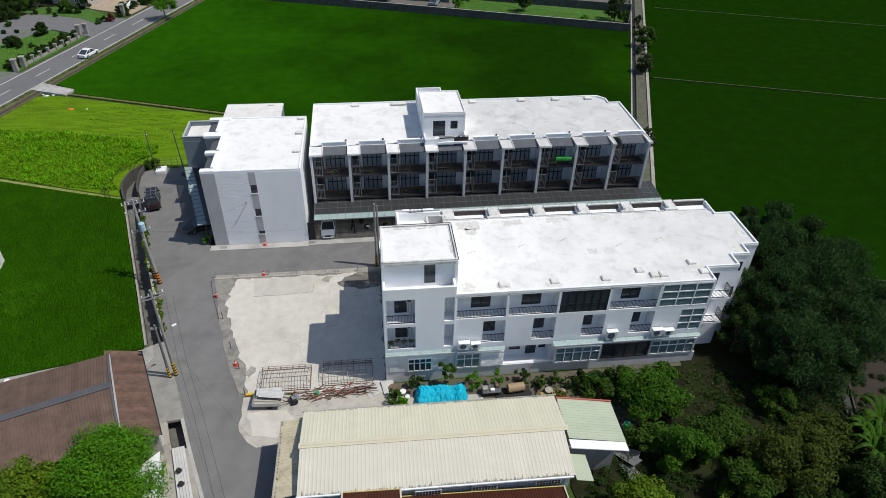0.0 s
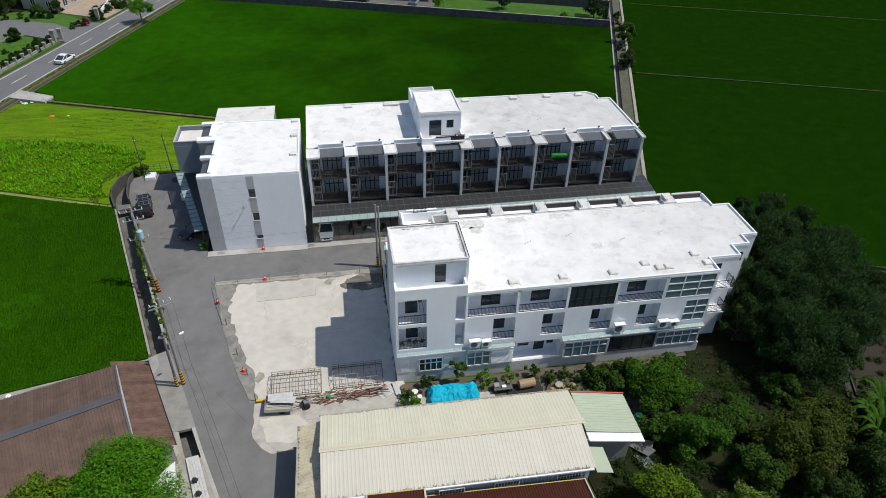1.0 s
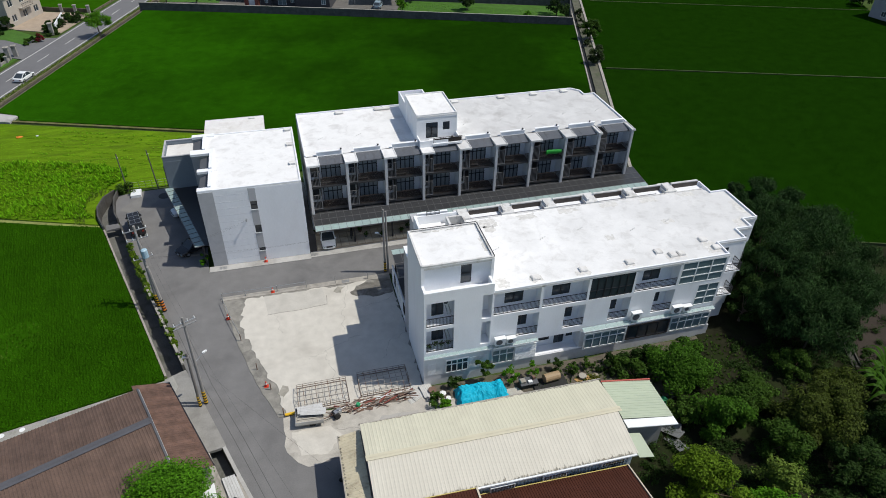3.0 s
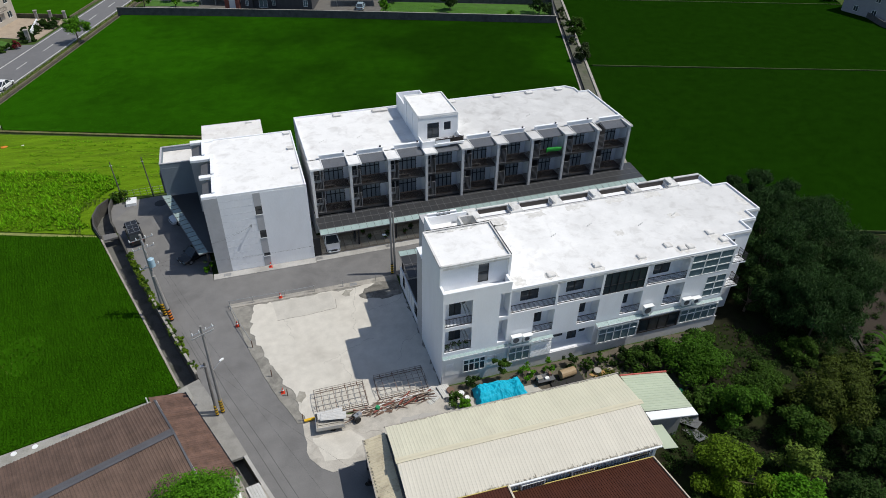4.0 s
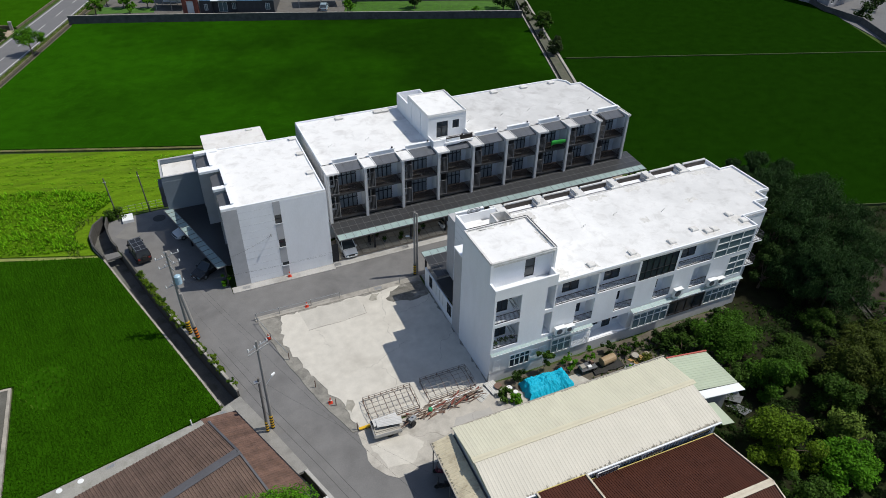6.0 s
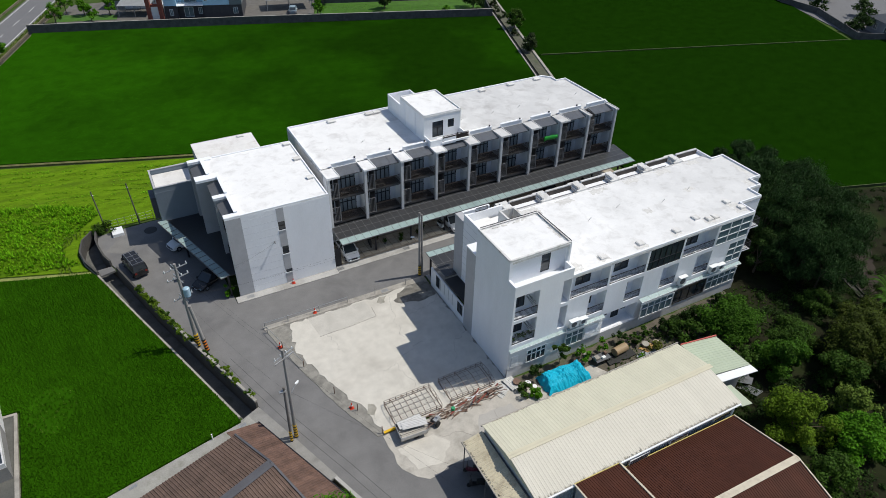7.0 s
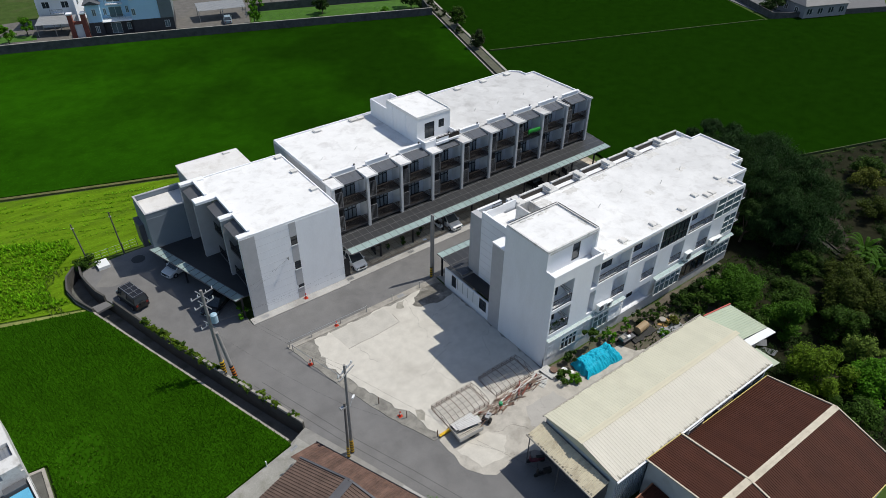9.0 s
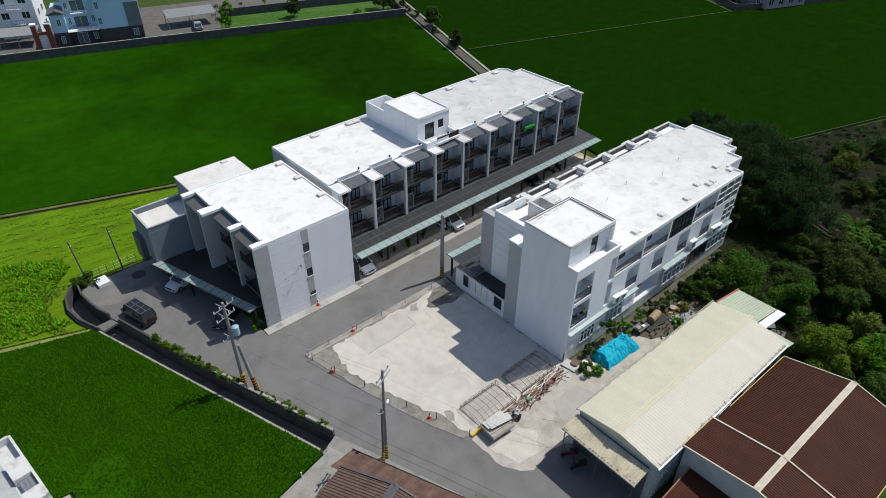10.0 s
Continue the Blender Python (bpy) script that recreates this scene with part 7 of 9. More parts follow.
def banana(x, y, seed):
    """A stem with long arching leaf blades."""
    rng = random.Random(seed)
    th = thing("banana_plant", "banana plant with long arching leaves", "banana plant", group="banana plants")
    bm = bmesh.new()
    rod(bm, (x, y, GZ), (x, y, 1.6), 0.14, 0.09, 7)
    part("stem", bm, LEAFYELLOW, th)
    for k in range(12):
        a = k * 0.53 + rng.uniform(-0.2, 0.2)
        ln = rng.uniform(2.0, 3.2)
        bm = bmesh.new()
        rows = []
        for j in range(7):
            s = j / 6
            r = ln * s
            z = 1.6 + 1.3 * math.sin(s * 2.7) * ln / 2.4
            w = 0.21 * math.sin(math.pi * min(1, 0.12 + 0.86 * s))
            cx, cy = x + math.cos(a) * r, y + math.sin(a) * r
            rows.append([bm.verts.new((cx - math.sin(a) * w * q, cy + math.cos(a) * w * q, z - abs(q) * w * 0.35)) for q in (-1, 0, 1)])
        for p, q in zip(rows, rows[1:]):
            bm.faces.new((p[0], p[1], q[1], q[0]))
            bm.faces.new((p[1], p[2], q[2], q[1]))
        part("leaf", bm, LEAFFRESH, th)


for i, (x, y) in enumerate(((42.3, -11.6), (44.2, -10.4), (41.6, -13.4))):
    banana(x, y, 200 + i)

tufts("garden_weeds", [(9.4, -4.0), (13, -1.0), (33, -0.6), (36, -5), (30, -9), (20.5, -7.5), (15.5, -6.8), (12.0, -5.8)], 0.4, 0.24, 0.14, 5, 0.22, LEAFMID, 26, "low weeds scattered over garden soil", "weeds", skip=0.4)


# ---- vehicles ----
def loft(bm, stations):
    """A closed hull through cross-sections; each is a list of points of the same length."""
    rings = [[bm.verts.new(p) for p in s] for s in stations]
    n = len(rings[0])
    for a, b in zip(rings, rings[1:]):
        for i in range(n):
            bm.faces.new((a[i], a[(i + 1) % n], b[(i + 1) % n], b[i]))
    bm.faces.new(rings[0][::-1])
    bm.faces.new(rings[-1])


def section(x, hw, z0, z1, crown=0.0):
    return [(x, -hw, z0 + 0.12), (x, -hw * 0.9, z0), (x, hw * 0.9, z0), (x, hw, z0 + 0.12), (x, hw, z1 - 0.12), (x, hw * 0.9, z1), (x, 0, z1 + crown), (x, -hw * 0.9, z1), (x, -hw, z1 - 0.12)]


def car(x, y, turn, paint, label, length=4.5, width=1.8, height=1.6, boxy=False, name="car", group="", saloon=False):
    """Heading along local +x."""
    th = thing(name, label, "car" if name == "car" else name.replace("_", " "), (x, y, 0.0), turn, group)
    L, W = length / 2, width / 2
    sh = height * 0.58
    bm = bmesh.new()
    loft(bm, [section(-L, W * 0.82, 0.35, sh - 0.05), section(-L + 0.12, W * 0.95, 0.25, sh), section(-L * 0.5, W, 0.22, sh + 0.02), section(L * 0.3, W, 0.22, sh), section(L * 0.62, W * 0.98, 0.22, sh - 0.06, 0.03), section(L - 0.2, W * 0.9, 0.25, sh - 0.2, 0.02), section(L, W * 0.72, 0.35, sh - 0.34)])
    part("body", bm, paint, th)
    c0, c1, c2, c3 = (-L + 0.05, -L + 0.15, L * 0.5, L * 0.62) if boxy else (-L + 0.3, -L * 0.36, L * 0.1, L * 0.52) if saloon else (-L + 0.2, -L * 0.62, L * 0.12, L * 0.5)

    def cab(xx, hw, z):
        return [(xx, -hw, z), (xx, hw, z)]

    # glass house, with the roof panel above it
    bm = bmesh.new()
    lo, hi = W * 0.93, W * 0.76
    zt = height - 0.05
    b = [bm.verts.new(p) for p in ((c0, -lo, sh - 0.02), (c3, -lo, sh - 0.02), (c3, lo, sh - 0.02), (c0, lo, sh - 0.02))]
    t = [bm.verts.new(p) for p in ((c1, -hi, zt), (c2, -hi, zt), (c2, hi, zt), (c1, hi, zt))]
    bm.faces.new(b[::-1])
    bm.faces.new(t)
    for i in range(4):
        bm.faces.new((b[i], b[(i + 1) % 4], t[(i + 1) % 4], t[i]))
    part("cabin_glass", bm, WINDOW, th, "dark car glass")
    bm = bmesh.new()
    loft(bm, [[(c1 - 0.04, -hi - 0.02, zt - 0.03), (c1 - 0.04, hi + 0.02, zt - 0.03), (c1, hi * 0.9, zt + 0.04), (c1, -hi * 0.9, zt + 0.04)],
              [((c1 + c2) / 2, -hi - 0.03, zt - 0.02), ((c1 + c2) / 2, hi + 0.03, zt - 0.02), ((c1 + c2) / 2, hi * 0.9, zt + 0.07), ((c1 + c2) / 2, -hi * 0.9, zt + 0.07)],
              [(c2 + 0.04, -hi - 0.02, zt - 0.03), (c2 + 0.04, hi + 0.02, zt - 0.03), (c2, hi * 0.9, zt + 0.03), (c2, -hi * 0.9, zt + 0.03)]])
    part("roof", bm, paint, th)
    bm = bmesh.new()
    for s in (-1, 1):
        for q in ((c0, c1), (c3, c2), ((c0 + c3) / 2 - 0.1, (c1 + c2) / 2 - 0.1)):
            bar(bm, (q[0], s * (lo + 0.005), sh - 0.02), (q[1], s * (hi + 0.01), zt), 0.09, 0.05)
    part("window_pillars", bm, paint, th)
    for sx in (-0.62, 0.62):
        for sy in (-1, 1):
            bm = bmesh.new()
            rod(bm, (sx * L, sy * (W - 0.2), 0.32), (sx * L, sy * (W + 0.01), 0.32), 0.32, seg=14)
            w = part("wheel", bm, TYRE, th)
            bm = bmesh.new()
            rod(bm, (sx * L, sy * (W - 0.02), 0.32), (sx * L, sy * (W + 0.025), 0.32), 0.19, 0.17, seg=10)
            part("rim", bm, GALV, w)
    for sy in (-1, 1):
        bm = bmesh.new()
        box(bm, L - 0.28, sy * W * 0.62 - 0.17, sh - 0.42, L - 0.02, sy * W * 0.62 + 0.17, sh - 0.26)
        part("headlight", bm, WINDOWBLUE, th)
        bm = bmesh.new()
        box(bm, -L - 0.01, sy * W * 0.68 - 0.12, sh - 0.38, -L + 0.1, sy * W * 0.68 + 0.12, sh - 0.14)
        part("tail_light", bm, TAILRED, th)
        bm = bmesh.new()
        box(bm, c3 - 0.25, sy * (W + 0.02) - 0.08, sh + 0.02, c3 - 0.08, sy * (W + 0.02) + 0.08, sh + 0.16)
        part("mirror", bm, paint, th)
    bm = bmesh.new()
    box(bm, L - 0.06, -W * 0.42, 0.5, L + 0.005, W * 0.42, 0.72)
    part("grille", bm, BLACKMETAL, th)
    bm = bmesh.new()
    box(bm, L - 0.02, -0.2, 0.4, L + 0.02, 0.2, 0.5)
    part("number_plate", bm, WHITEMETAL, th)
    return th


car(-6.25, 26.3, -90, CARWHITE, "white car parked nose out under the carport canopy", saloon=True)
car(8.15, 26.15, -90, CARWHITE, "white car parked under the carport beside a motorcycle")
car(24.3, 27.2, -90, CARBLACK, "dark car parked deep under the carport canopy")
car(-23.5, 37.2, 200, CARWHITE, "white car parked under the forecourt canopy", saloon=True)
car(-22.4, 28.3, 215, CARBLACK, "black car parked under the forecourt canopy", height=1.5)
car(-55.55, 91.6, math.degrees(math.atan2(RD.y, RD.x)), CARWHITE, "white rounded saloon car on the country road", 4.5, 1.82, 1.48, saloon=True)
van = car(-29.75, 34.5, 104.5, CARBLACK, "black boxy off-road van with a roof rack in the forecourt", 4.3, 1.75, 1.95, boxy=True, name="van")
bm = bmesh.new()
for yy in (-0.62, 0.0, 0.62):
    bar(bm, (-1.9, yy, 2.02), (0.9, yy, 2.02), 0.03)
for k in range(4):
    bar(bm, (-1.85 + k * 0.9, -0.65, 2.02), (-1.85 + k * 0.9, 0.65, 2.02), 0.03)
part("roof_rack", bm, GALV, van)
bm = bmesh.new()
rod(bm, (-2.2, 0, 1.0), (-2.36, 0, 1.0), 0.3, 0.27, 14)
part("spare_wheel", bm, TYRE, van)


def scooter(x, y, turn, paint, label, z=0.05):
    th = thing("motor_scooter", label, "motor scooter", (x, y, z), turn, "parked scooters")
    for sx in (-0.6, 0.6):
        bm = bmesh.new()
        rod(bm, (sx, -0.05, 0.23), (sx, 0.05, 0.23), 0.23, seg=12)
        part("wheel", bm, TYRE, th)
    bm = bmesh.new()
    loft(bm, [[(-0.75, -0.12, 0.5), (-0.75, 0.12, 0.5), (-0.75, 0.1, 0.68), (-0.75, -0.1, 0.68)], [(-0.2, -0.18, 0.3), (-0.2, 0.18, 0.3), (-0.2, 0.15, 0.72), (-0.2, -0.15, 0.72)],
              [(0.0, -0.16, 0.25), (0.0, 0.16, 0.25), (0.0, 0.16, 0.36), (0.0, -0.16, 0.36)], [(0.4, -0.17, 0.25), (0.4, 0.17, 0.25), (0.4, 0.17, 0.5), (0.4, -0.17, 0.5)], [(0.62, -0.1, 0.5), (0.62, 0.1, 0.5), (0.5, 0.12, 0.95), (0.5, -0.12, 0.95)]])
    part("body", bm, paint, th)
    bm = bmesh.new()
    box(bm, -0.7, -0.13, 0.7, 0.0, 0.13, 0.8)
    part("seat", bm, BLACKPAINT, th)
    bm = bmesh.new()
    rod(bm, (0.48, -0.34, 1.02), (0.48, 0.34, 1.02), 0.025)
    rod(bm, (0.6, 0, 0.3), (0.48, 0, 1.02), 0.03)
    part("handlebar", bm, BLACKMETAL, th)
    for s in (-1, 1):
        bm = bmesh.new()
        rod(bm, (0.46, s * 0.28, 1.03), (0.44, s * 0.33, 1.2), 0.01)
        box(bm, 0.42, s * 0.33 - 0.06, 1.18, 0.44, s * 0.33 + 0.06, 1.26)
        part("mirror", bm, BLACKMETAL, th)
    return th


MAROONPAINT = surface("maroon_paint", (0.10, 0.012, 0.03), rough=0.4, vary=0.1)
scooter(6.5, 25.9, -80, WHITEMETAL, "white motor scooter parked beside a white car")
scooter(-3.2, 26.6, -100, BLACKPAINT, "black motor scooter parked under the carport canopy")
scooter(28.6, 26.6, -70, BLACKPAINT, "black motor scooter parked under the carport canopy")
scooter(30.2, 26.4, -110, BLACKPAINT, "black motor scooter parked under the carport canopy")
scooter(-8.2, -7.6, 150, MAROONPAINT, "maroon motor scooter parked in the shadow of the lean-to")
scooter(-8.6, -8.9, 160, BLACKPAINT, "black motor scooter parked in the shadow of the lean-to")
bm = bmesh.new()
rngp = random.Random(5)
for i, (px, py, r) in enumerate(((-1.4, 26.0, 0.22), (0.6, 25.6, 0.2), (1.0, 26.3, 0.26), (3.2, 26.0, 0.2), (4.2, 26.8, 0.24), (-2.0, 27.3, 0.25))):
    th = thing("potted_plant", "small potted plant on the carport floor", "potted plant", group="carport pots")
    bm = bmesh.new()
    rod(bm, (px, py, 0.04), (px, py, 0.36), r * 0.7, r, 10)
    part("pot", bm, RUST if i % 2 else DARKGREY, th)
    v, f = leaves([(px, py, 0.55)], [0.35], 90, 0.1, np.random.default_rng(300 + i))
    sheet("leaves", v, f, LEAFMID, th)

# ---- poles, lamps, cables ----
def stripes(parent, x, y, r, top):
    z, k = 0.05, 0
    while z < top:
        bm = bmesh.new()
        rod(bm, (x, y, z), (x, y, z + 0.17), r + 0.012, r + 0.012, 10)
        part("stripe", bm, YELLOWPAINT if k % 2 else BLACKPAINT, parent)
        z += 0.17
        k += 1


def lamp_arm(parent, x, y, z, dx, dy):
    bm = bmesh.new()
    rod(bm, (x, y, z), (x + dx, y + dy, z + 0.45), 0.03)
    part("lamp_arm", bm, GALV, parent)
    bm = bmesh.new()
    d = Vector((dx, dy, 0)).normalized()
    e = Vector((x + dx, y + dy, z + 0.47))
    loft(bm, [[tuple(e + Vector((-d.y, d.x, 0)) * s * w + d * l + Vector((0, 0, h))) for s, h in ((-1, -0.05), (1, -0.05), (1, 0.07), (-1, 0.07))] for l, w in ((-0.05, 0.05), (0.12, 0.1), (0.32, 0.08), (0.4, 0.04))])
    part("lamp_head", bm, WHITEMETAL, parent, "white street lamp head")


PL = thing("utility_pole", "round concrete utility pole with crossarm, lamp and striped base", "utility pole", group="utility poles")
bm = bmesh.new()
rod(bm, (-20.35, 2.75, -0.2), (-20.25, 2.7, 10.9), 0.17, 0.10, 12)
part("pole", bm, POLECONCRETE, PL)
bm = bmesh.new()
bar(bm, (-21.1, 2.35, 10.25), (-19.3, 3.2, 10.25), 0.09)
bar(bm, (-21.1, 2.15, 10.05), (-19.3, 3.0, 10.05), 0.09)
part("crossarm", bm, GALV, PL)
for k in range(4):
    bm = bmesh.new()
    px, py = -21.0 + 0.53 * k, 2.4 + 0.25 * k
    rod(bm, (px, py, 10.3), (px, py, 10.52), 0.06, 0.04, 8)
    part("insulator", bm, WHITEMETAL, PL)
lamp_arm(PL, -20.3, 2.7, 5.5, 0.75, 0.6)
stripes(PL, -20.35, 2.75, 0.17, 1.6)
PL2 = thing("short_pole", "short dark support pole beside the utility pole", "utility pole", group="utility poles")
bm = bmesh.new()
rod(bm, (-20.86, 2.5, -0.2), (-20.72, 2.45, 7.0), 0.13, 0.10, 10)
part("pole", bm, surface("old_pole", (0.16, 0.15, 0.14), rough=0.9, vary=0.2), PL2)
bm = bmesh.new()
box(bm, -21.15, 2.3, 6.5, -20.6, 2.6, 6.62)
part("bracket", bm, GALV, PL2)
stripes(PL2, -20.85, 2.5, 0.13, 1.4)
PT = thing("transformer_pole", "concrete utility pole carrying a pale blue transformer and crossarms", "utility pole", group="utility poles")
bm = bmesh.new()
rod(bm, (-25.75, 18.2, -0.2), (-25.85, 18.4, 10.6), 0.22, 0.13, 12)
part("pole", bm, POLECONCRETE, PT)
for z, w in ((10.1, 1.1), (9.0, 1.0), (6.6, 0.9)):
    bm = bmesh.new()
    bar(bm, (-25.85 - w, 18.35 - 0.35, z), (-25.85 + w, 18.35 + 0.35, z), 0.08)
    bar(bm, (-25.85 - 0.3, 18.35 + w * 0.9, z - 0.1), (-25.85 + 0.3, 18.35 - w * 0.9, z - 0.1), 0.08)
    part("crossarm", bm, GALV, PT)
    for s in (-1, -0.4, 0.4, 1):
        bm = bmesh.new()
        rod(bm, (-25.85 + s * w * 0.95, 18.35 + s * 0.33, z + 0.05), (-25.85 + s * w * 0.95, 18.35 + s * 0.33, z + 0.3), 0.06, 0.04, 8)
        part("insulator", bm, WHITEMETAL, PT)
bm = bmesh.new()
rod(bm, (-25.45, 17.85, 7.0), (-25.45, 17.85, 7.9), 0.32, 0.32, 16)
rod(bm, (-25.45, 17.85, 7.9), (-25.45, 17.85, 8.0), 0.32, 0.18, 16)
part("transformer", bm, surface("transformer_blue", (0.33, 0.48, 0.58), rough=0.4, vary=0.05), PT, "pale blue steel transformer can")
stripes(PT, -25.75, 18.2, 0.22, 1.6)
PT2 = thing("leaning_pole", "pale leaning pole with a striped base at the lane wall", "utility pole", group="utility poles")
bm = bmesh.new()
rod(bm, (-25.05, 17.1, -0.2), (-25.6, 17.75, 5.8), 0.2, 0.16, 10)
part("pole", bm, POLECONCRETE, PT2)
for k in range(9):
    z = 0.05 + k * 0.17
    bm = bmesh.new()
    c = lambda q: (-25.05 - 0.55 * (q + 0.2) / 6.0, 17.1 + 0.65 * (q + 0.2) / 6.0, q)
    rod(bm, c(z), c(z + 0.17), 0.213, 0.211, 10)
    part("stripe", bm, surface("orange_paint", (0.70, 0.20, 0.02), rough=0.5) if k == 1 else (bpy.data.materials["orange_paint"] if k % 2 else BLACKPAINT), PT2)
P3 = thing("alley_pole", "pair of grey utility poles with a lamp at the alley corner", "utility pole", group="utility poles")
bm = bmesh.new()
rod(bm, (-0.35, 18.35, -0.1), (-0.35, 18.3, 8.9), 0.15, 0.11, 10)
part("pole", bm, POLECONCRETE, P3)
bm = bmesh.new()
rod(bm, (0.0, 18.4, -0.1), (-0.05, 18.35, 8.6), 0.13, 0.10, 10)
part("pole", bm, POLECONCRETE, P3)
lamp_arm(P3, -0.4, 18.3, 5.2, -0.55, 0.2)
stripes(P3, -0.35, 18.35, 0.15, 1.5)
for x, y, dx, dy, h in ((-32.0, 44.6, -0.3, 0.7, 5.5), (-28.0, 44.5, -0.2, -0.1, 6.1)):
    th = thing("field_post", "thin dark leaning post at the plot edge", "post", group="field posts")
    bm = bmesh.new()
    rod(bm, (x, y, -0.1), (x + dx, y + dy, h), 0.09, 0.07, 8)
    part("pole", bm, surface("dark_pole", (0.10, 0.095, 0.09), rough=0.9) if x < -30 else bpy.data.materials["dark_pole"], th)
    bm = bmesh.new()
    rod(bm, (x + dx * 0.9 - 0.15, y + dy * 0.9, h * 0.9), (x + dx * 0.9 + 0.15, y + dy * 0.9, h * 0.9), 0.05, 0.05, 8)
    part("insulator", bm, WHITEMETAL, th)


def cable(a, b, sag, r=0.005):
    bm = bmesh.new()
    a, b = Vector(a), Vector(b)
    last = a
    for i in range(1, 15):
        s = i / 14
        p = a.lerp(b, s) - Vector((0, 0, sag * 4 * s * (1 - s)))
        rod(bm, last, p, r, seg=4)
        last = p
    single("cable", bm, BLACKPAINT, "thin sagging overhead cable between poles", "cable", "overhead cables")


cable((-20.3, 2.7, 10.3), (-25.85, 18.4, 10.3), 0.5)
cable((-19.9, 3.0, 10.2), (-25.4, 18.5, 10.2), 0.6)
cable((-20.8, 2.5, 6.9), (-25.6, 17.75, 5.7), 0.5)
cable((-20.3, 2.7, 10.3), (-9.0, -24.0, 10.3), 0.8)
cable((-20.75, 2.45, 6.9), (-7.2, -14.0, 4.6), 0.5)
cable((-25.8, 18.4, 6.6), (-15.34, 23.6, 6.3), 0.3)
cable((-25.8, 18.4, 6.4), (-8.5, 23.9, 1.9), 0.3)
cable((-25.8, 18.4, 6.5), (-19.9, 23.95, 2.9), 0.3)
cable((-15.34, 23.6, 6.3), (-19.9, 23.95, 4.4), 0.2)
cable((-0.3, 18.3, 6.5), (-25.8, 18.4, 6.6), 0.7)

# ---- lane wall, lot fence, cones ----
for name, line, top in (("lane_wall_curve", [(-33.15, 43.9), (-33.35, 42.0), (-33.15, 40.2), (-32.75, 38.0), (-32.2, 36.5)], 0.75), ("lane_wall", [(-31.65, 35.0), (-28.75, 25.4), (-25.3, 15.3), (-22.55, 7.6)], 0.72), ("ditch_wall", [(-33.7, 44.4), (-34.85, 42.8), (-35.25, 40.4), (-34.85, 38.0), (-33.75, 35.2)], 0.55)):
    bm = bmesh.new()
    strip(bm, line, 0.2, -1.3, top)
    # the shaded west face is painted in by a dark wall colour
    single(name, bm, surface("lane_wall_shaded_concrete", (0.075, 0.072, 0.066), rough=0.95, vary=0.25, stain=(0.035, 0.035, 0.03), stain_amount=0.7, stain_scale=0.8) if name == "lane_wall_curve" else bpy.data.materials["lane_wall_shaded_concrete"], "weathered concrete retaining wall between lane and ditch, darkened for its shaded face", "wall", kind="structure")
for k in range(9):
    # coping blocks on the southern half, each at its own height
    q0, q1 = k / 9 + 0.012, (k + 1) / 9 - 0.012
    pa, pb = Vector((-27.6, 22.0)), Vector((-22.5, 7.5))
    a, b = pa.lerp(pb, q0), pa.lerp(pb, q1)
    bm = bmesh.new()
    strip(bm, [tuple(a), tuple(b)], 0.26, 0.72, 0.84 + 0.16 * ((k * 5) % 3) / 2)
    single("wall_coping", bm, OLDCONCRETE, "pale worn coping block on the lane wall", "coping", "lane wall copings", kind="structure")
posts_w = [(-18.95, 16.9), (-18.2, 14.0), (-17.1, 10.5), (-15.6, 5.9), (-14.4, 3.0), (-13.4, -0.4)]
posts_n = [(-19.0, 17.6), (-16.5, 17.6), (-13.0, 17.6), (-9.7, 17.6), (-6.4, 17.55), (-2.6, 17.5)]
FE = thing("lot_fence", "low rusty pipe fence round the empty lot, partly missing its rails", "fence")
for x, y in posts_w + posts_n:
    bm = bmesh.new()
    rod(bm, (x, y, 0.0), (x, y, 0.95), 0.045, seg=8)
    part("post", bm, GALV if y > 16 else RUST, FE)
for a, b in ((posts_w[0], posts_w[1]), (posts_w[1], posts_w[2]), (posts_n[0], posts_n[1]), (posts_n[1], posts_n[2]), (posts_n[2], posts_n[3])):
    bm = bmesh.new()
    rod(bm, (a[0], a[1], 0.85), (b[0], b[1], 0.85), 0.03)
    part("rail", bm, GALV, FE)


def cone(x, y, z):
    th = thing("traffic_cone", "red plastic traffic cone with a pale band", "traffic cone", (x, y, z), group="traffic cones")
    bm = bmesh.new()
    box(bm, -0.2, -0.2, 0, 0.2, 0.2, 0.04)
    part("base", bm, REDPLASTIC, th)
    bm = bmesh.new()
    rod(bm, (0, 0, 0.04), (0, 0, 0.7), 0.15, 0.03, 12)
    part("cone_body", bm, REDPLASTIC, th)
    bm = bmesh.new()
    rod(bm, (0, 0, 0.32), (0, 0, 0.46), 0.107, 0.082, 12)
    part("band", bm, WHITEMETAL, th)


for x, y, z in ((-13.5, 17.6, 0.09), (-18.4, 14.2, 0.05), (-14.8, 3.5, 0.04), (-14.0, 23.6, 0.07)):
    cone(x, y, z)

# ---- things on the lot and in the yard ----
CAGEGREY = surface("worn_grey_paint", (0.30, 0.285, 0.26), rough=0.8, vary=0.4, scale=3, stain=(0.16, 0.10, 0.07), stain_amount=0.8, stain_scale=3.0)


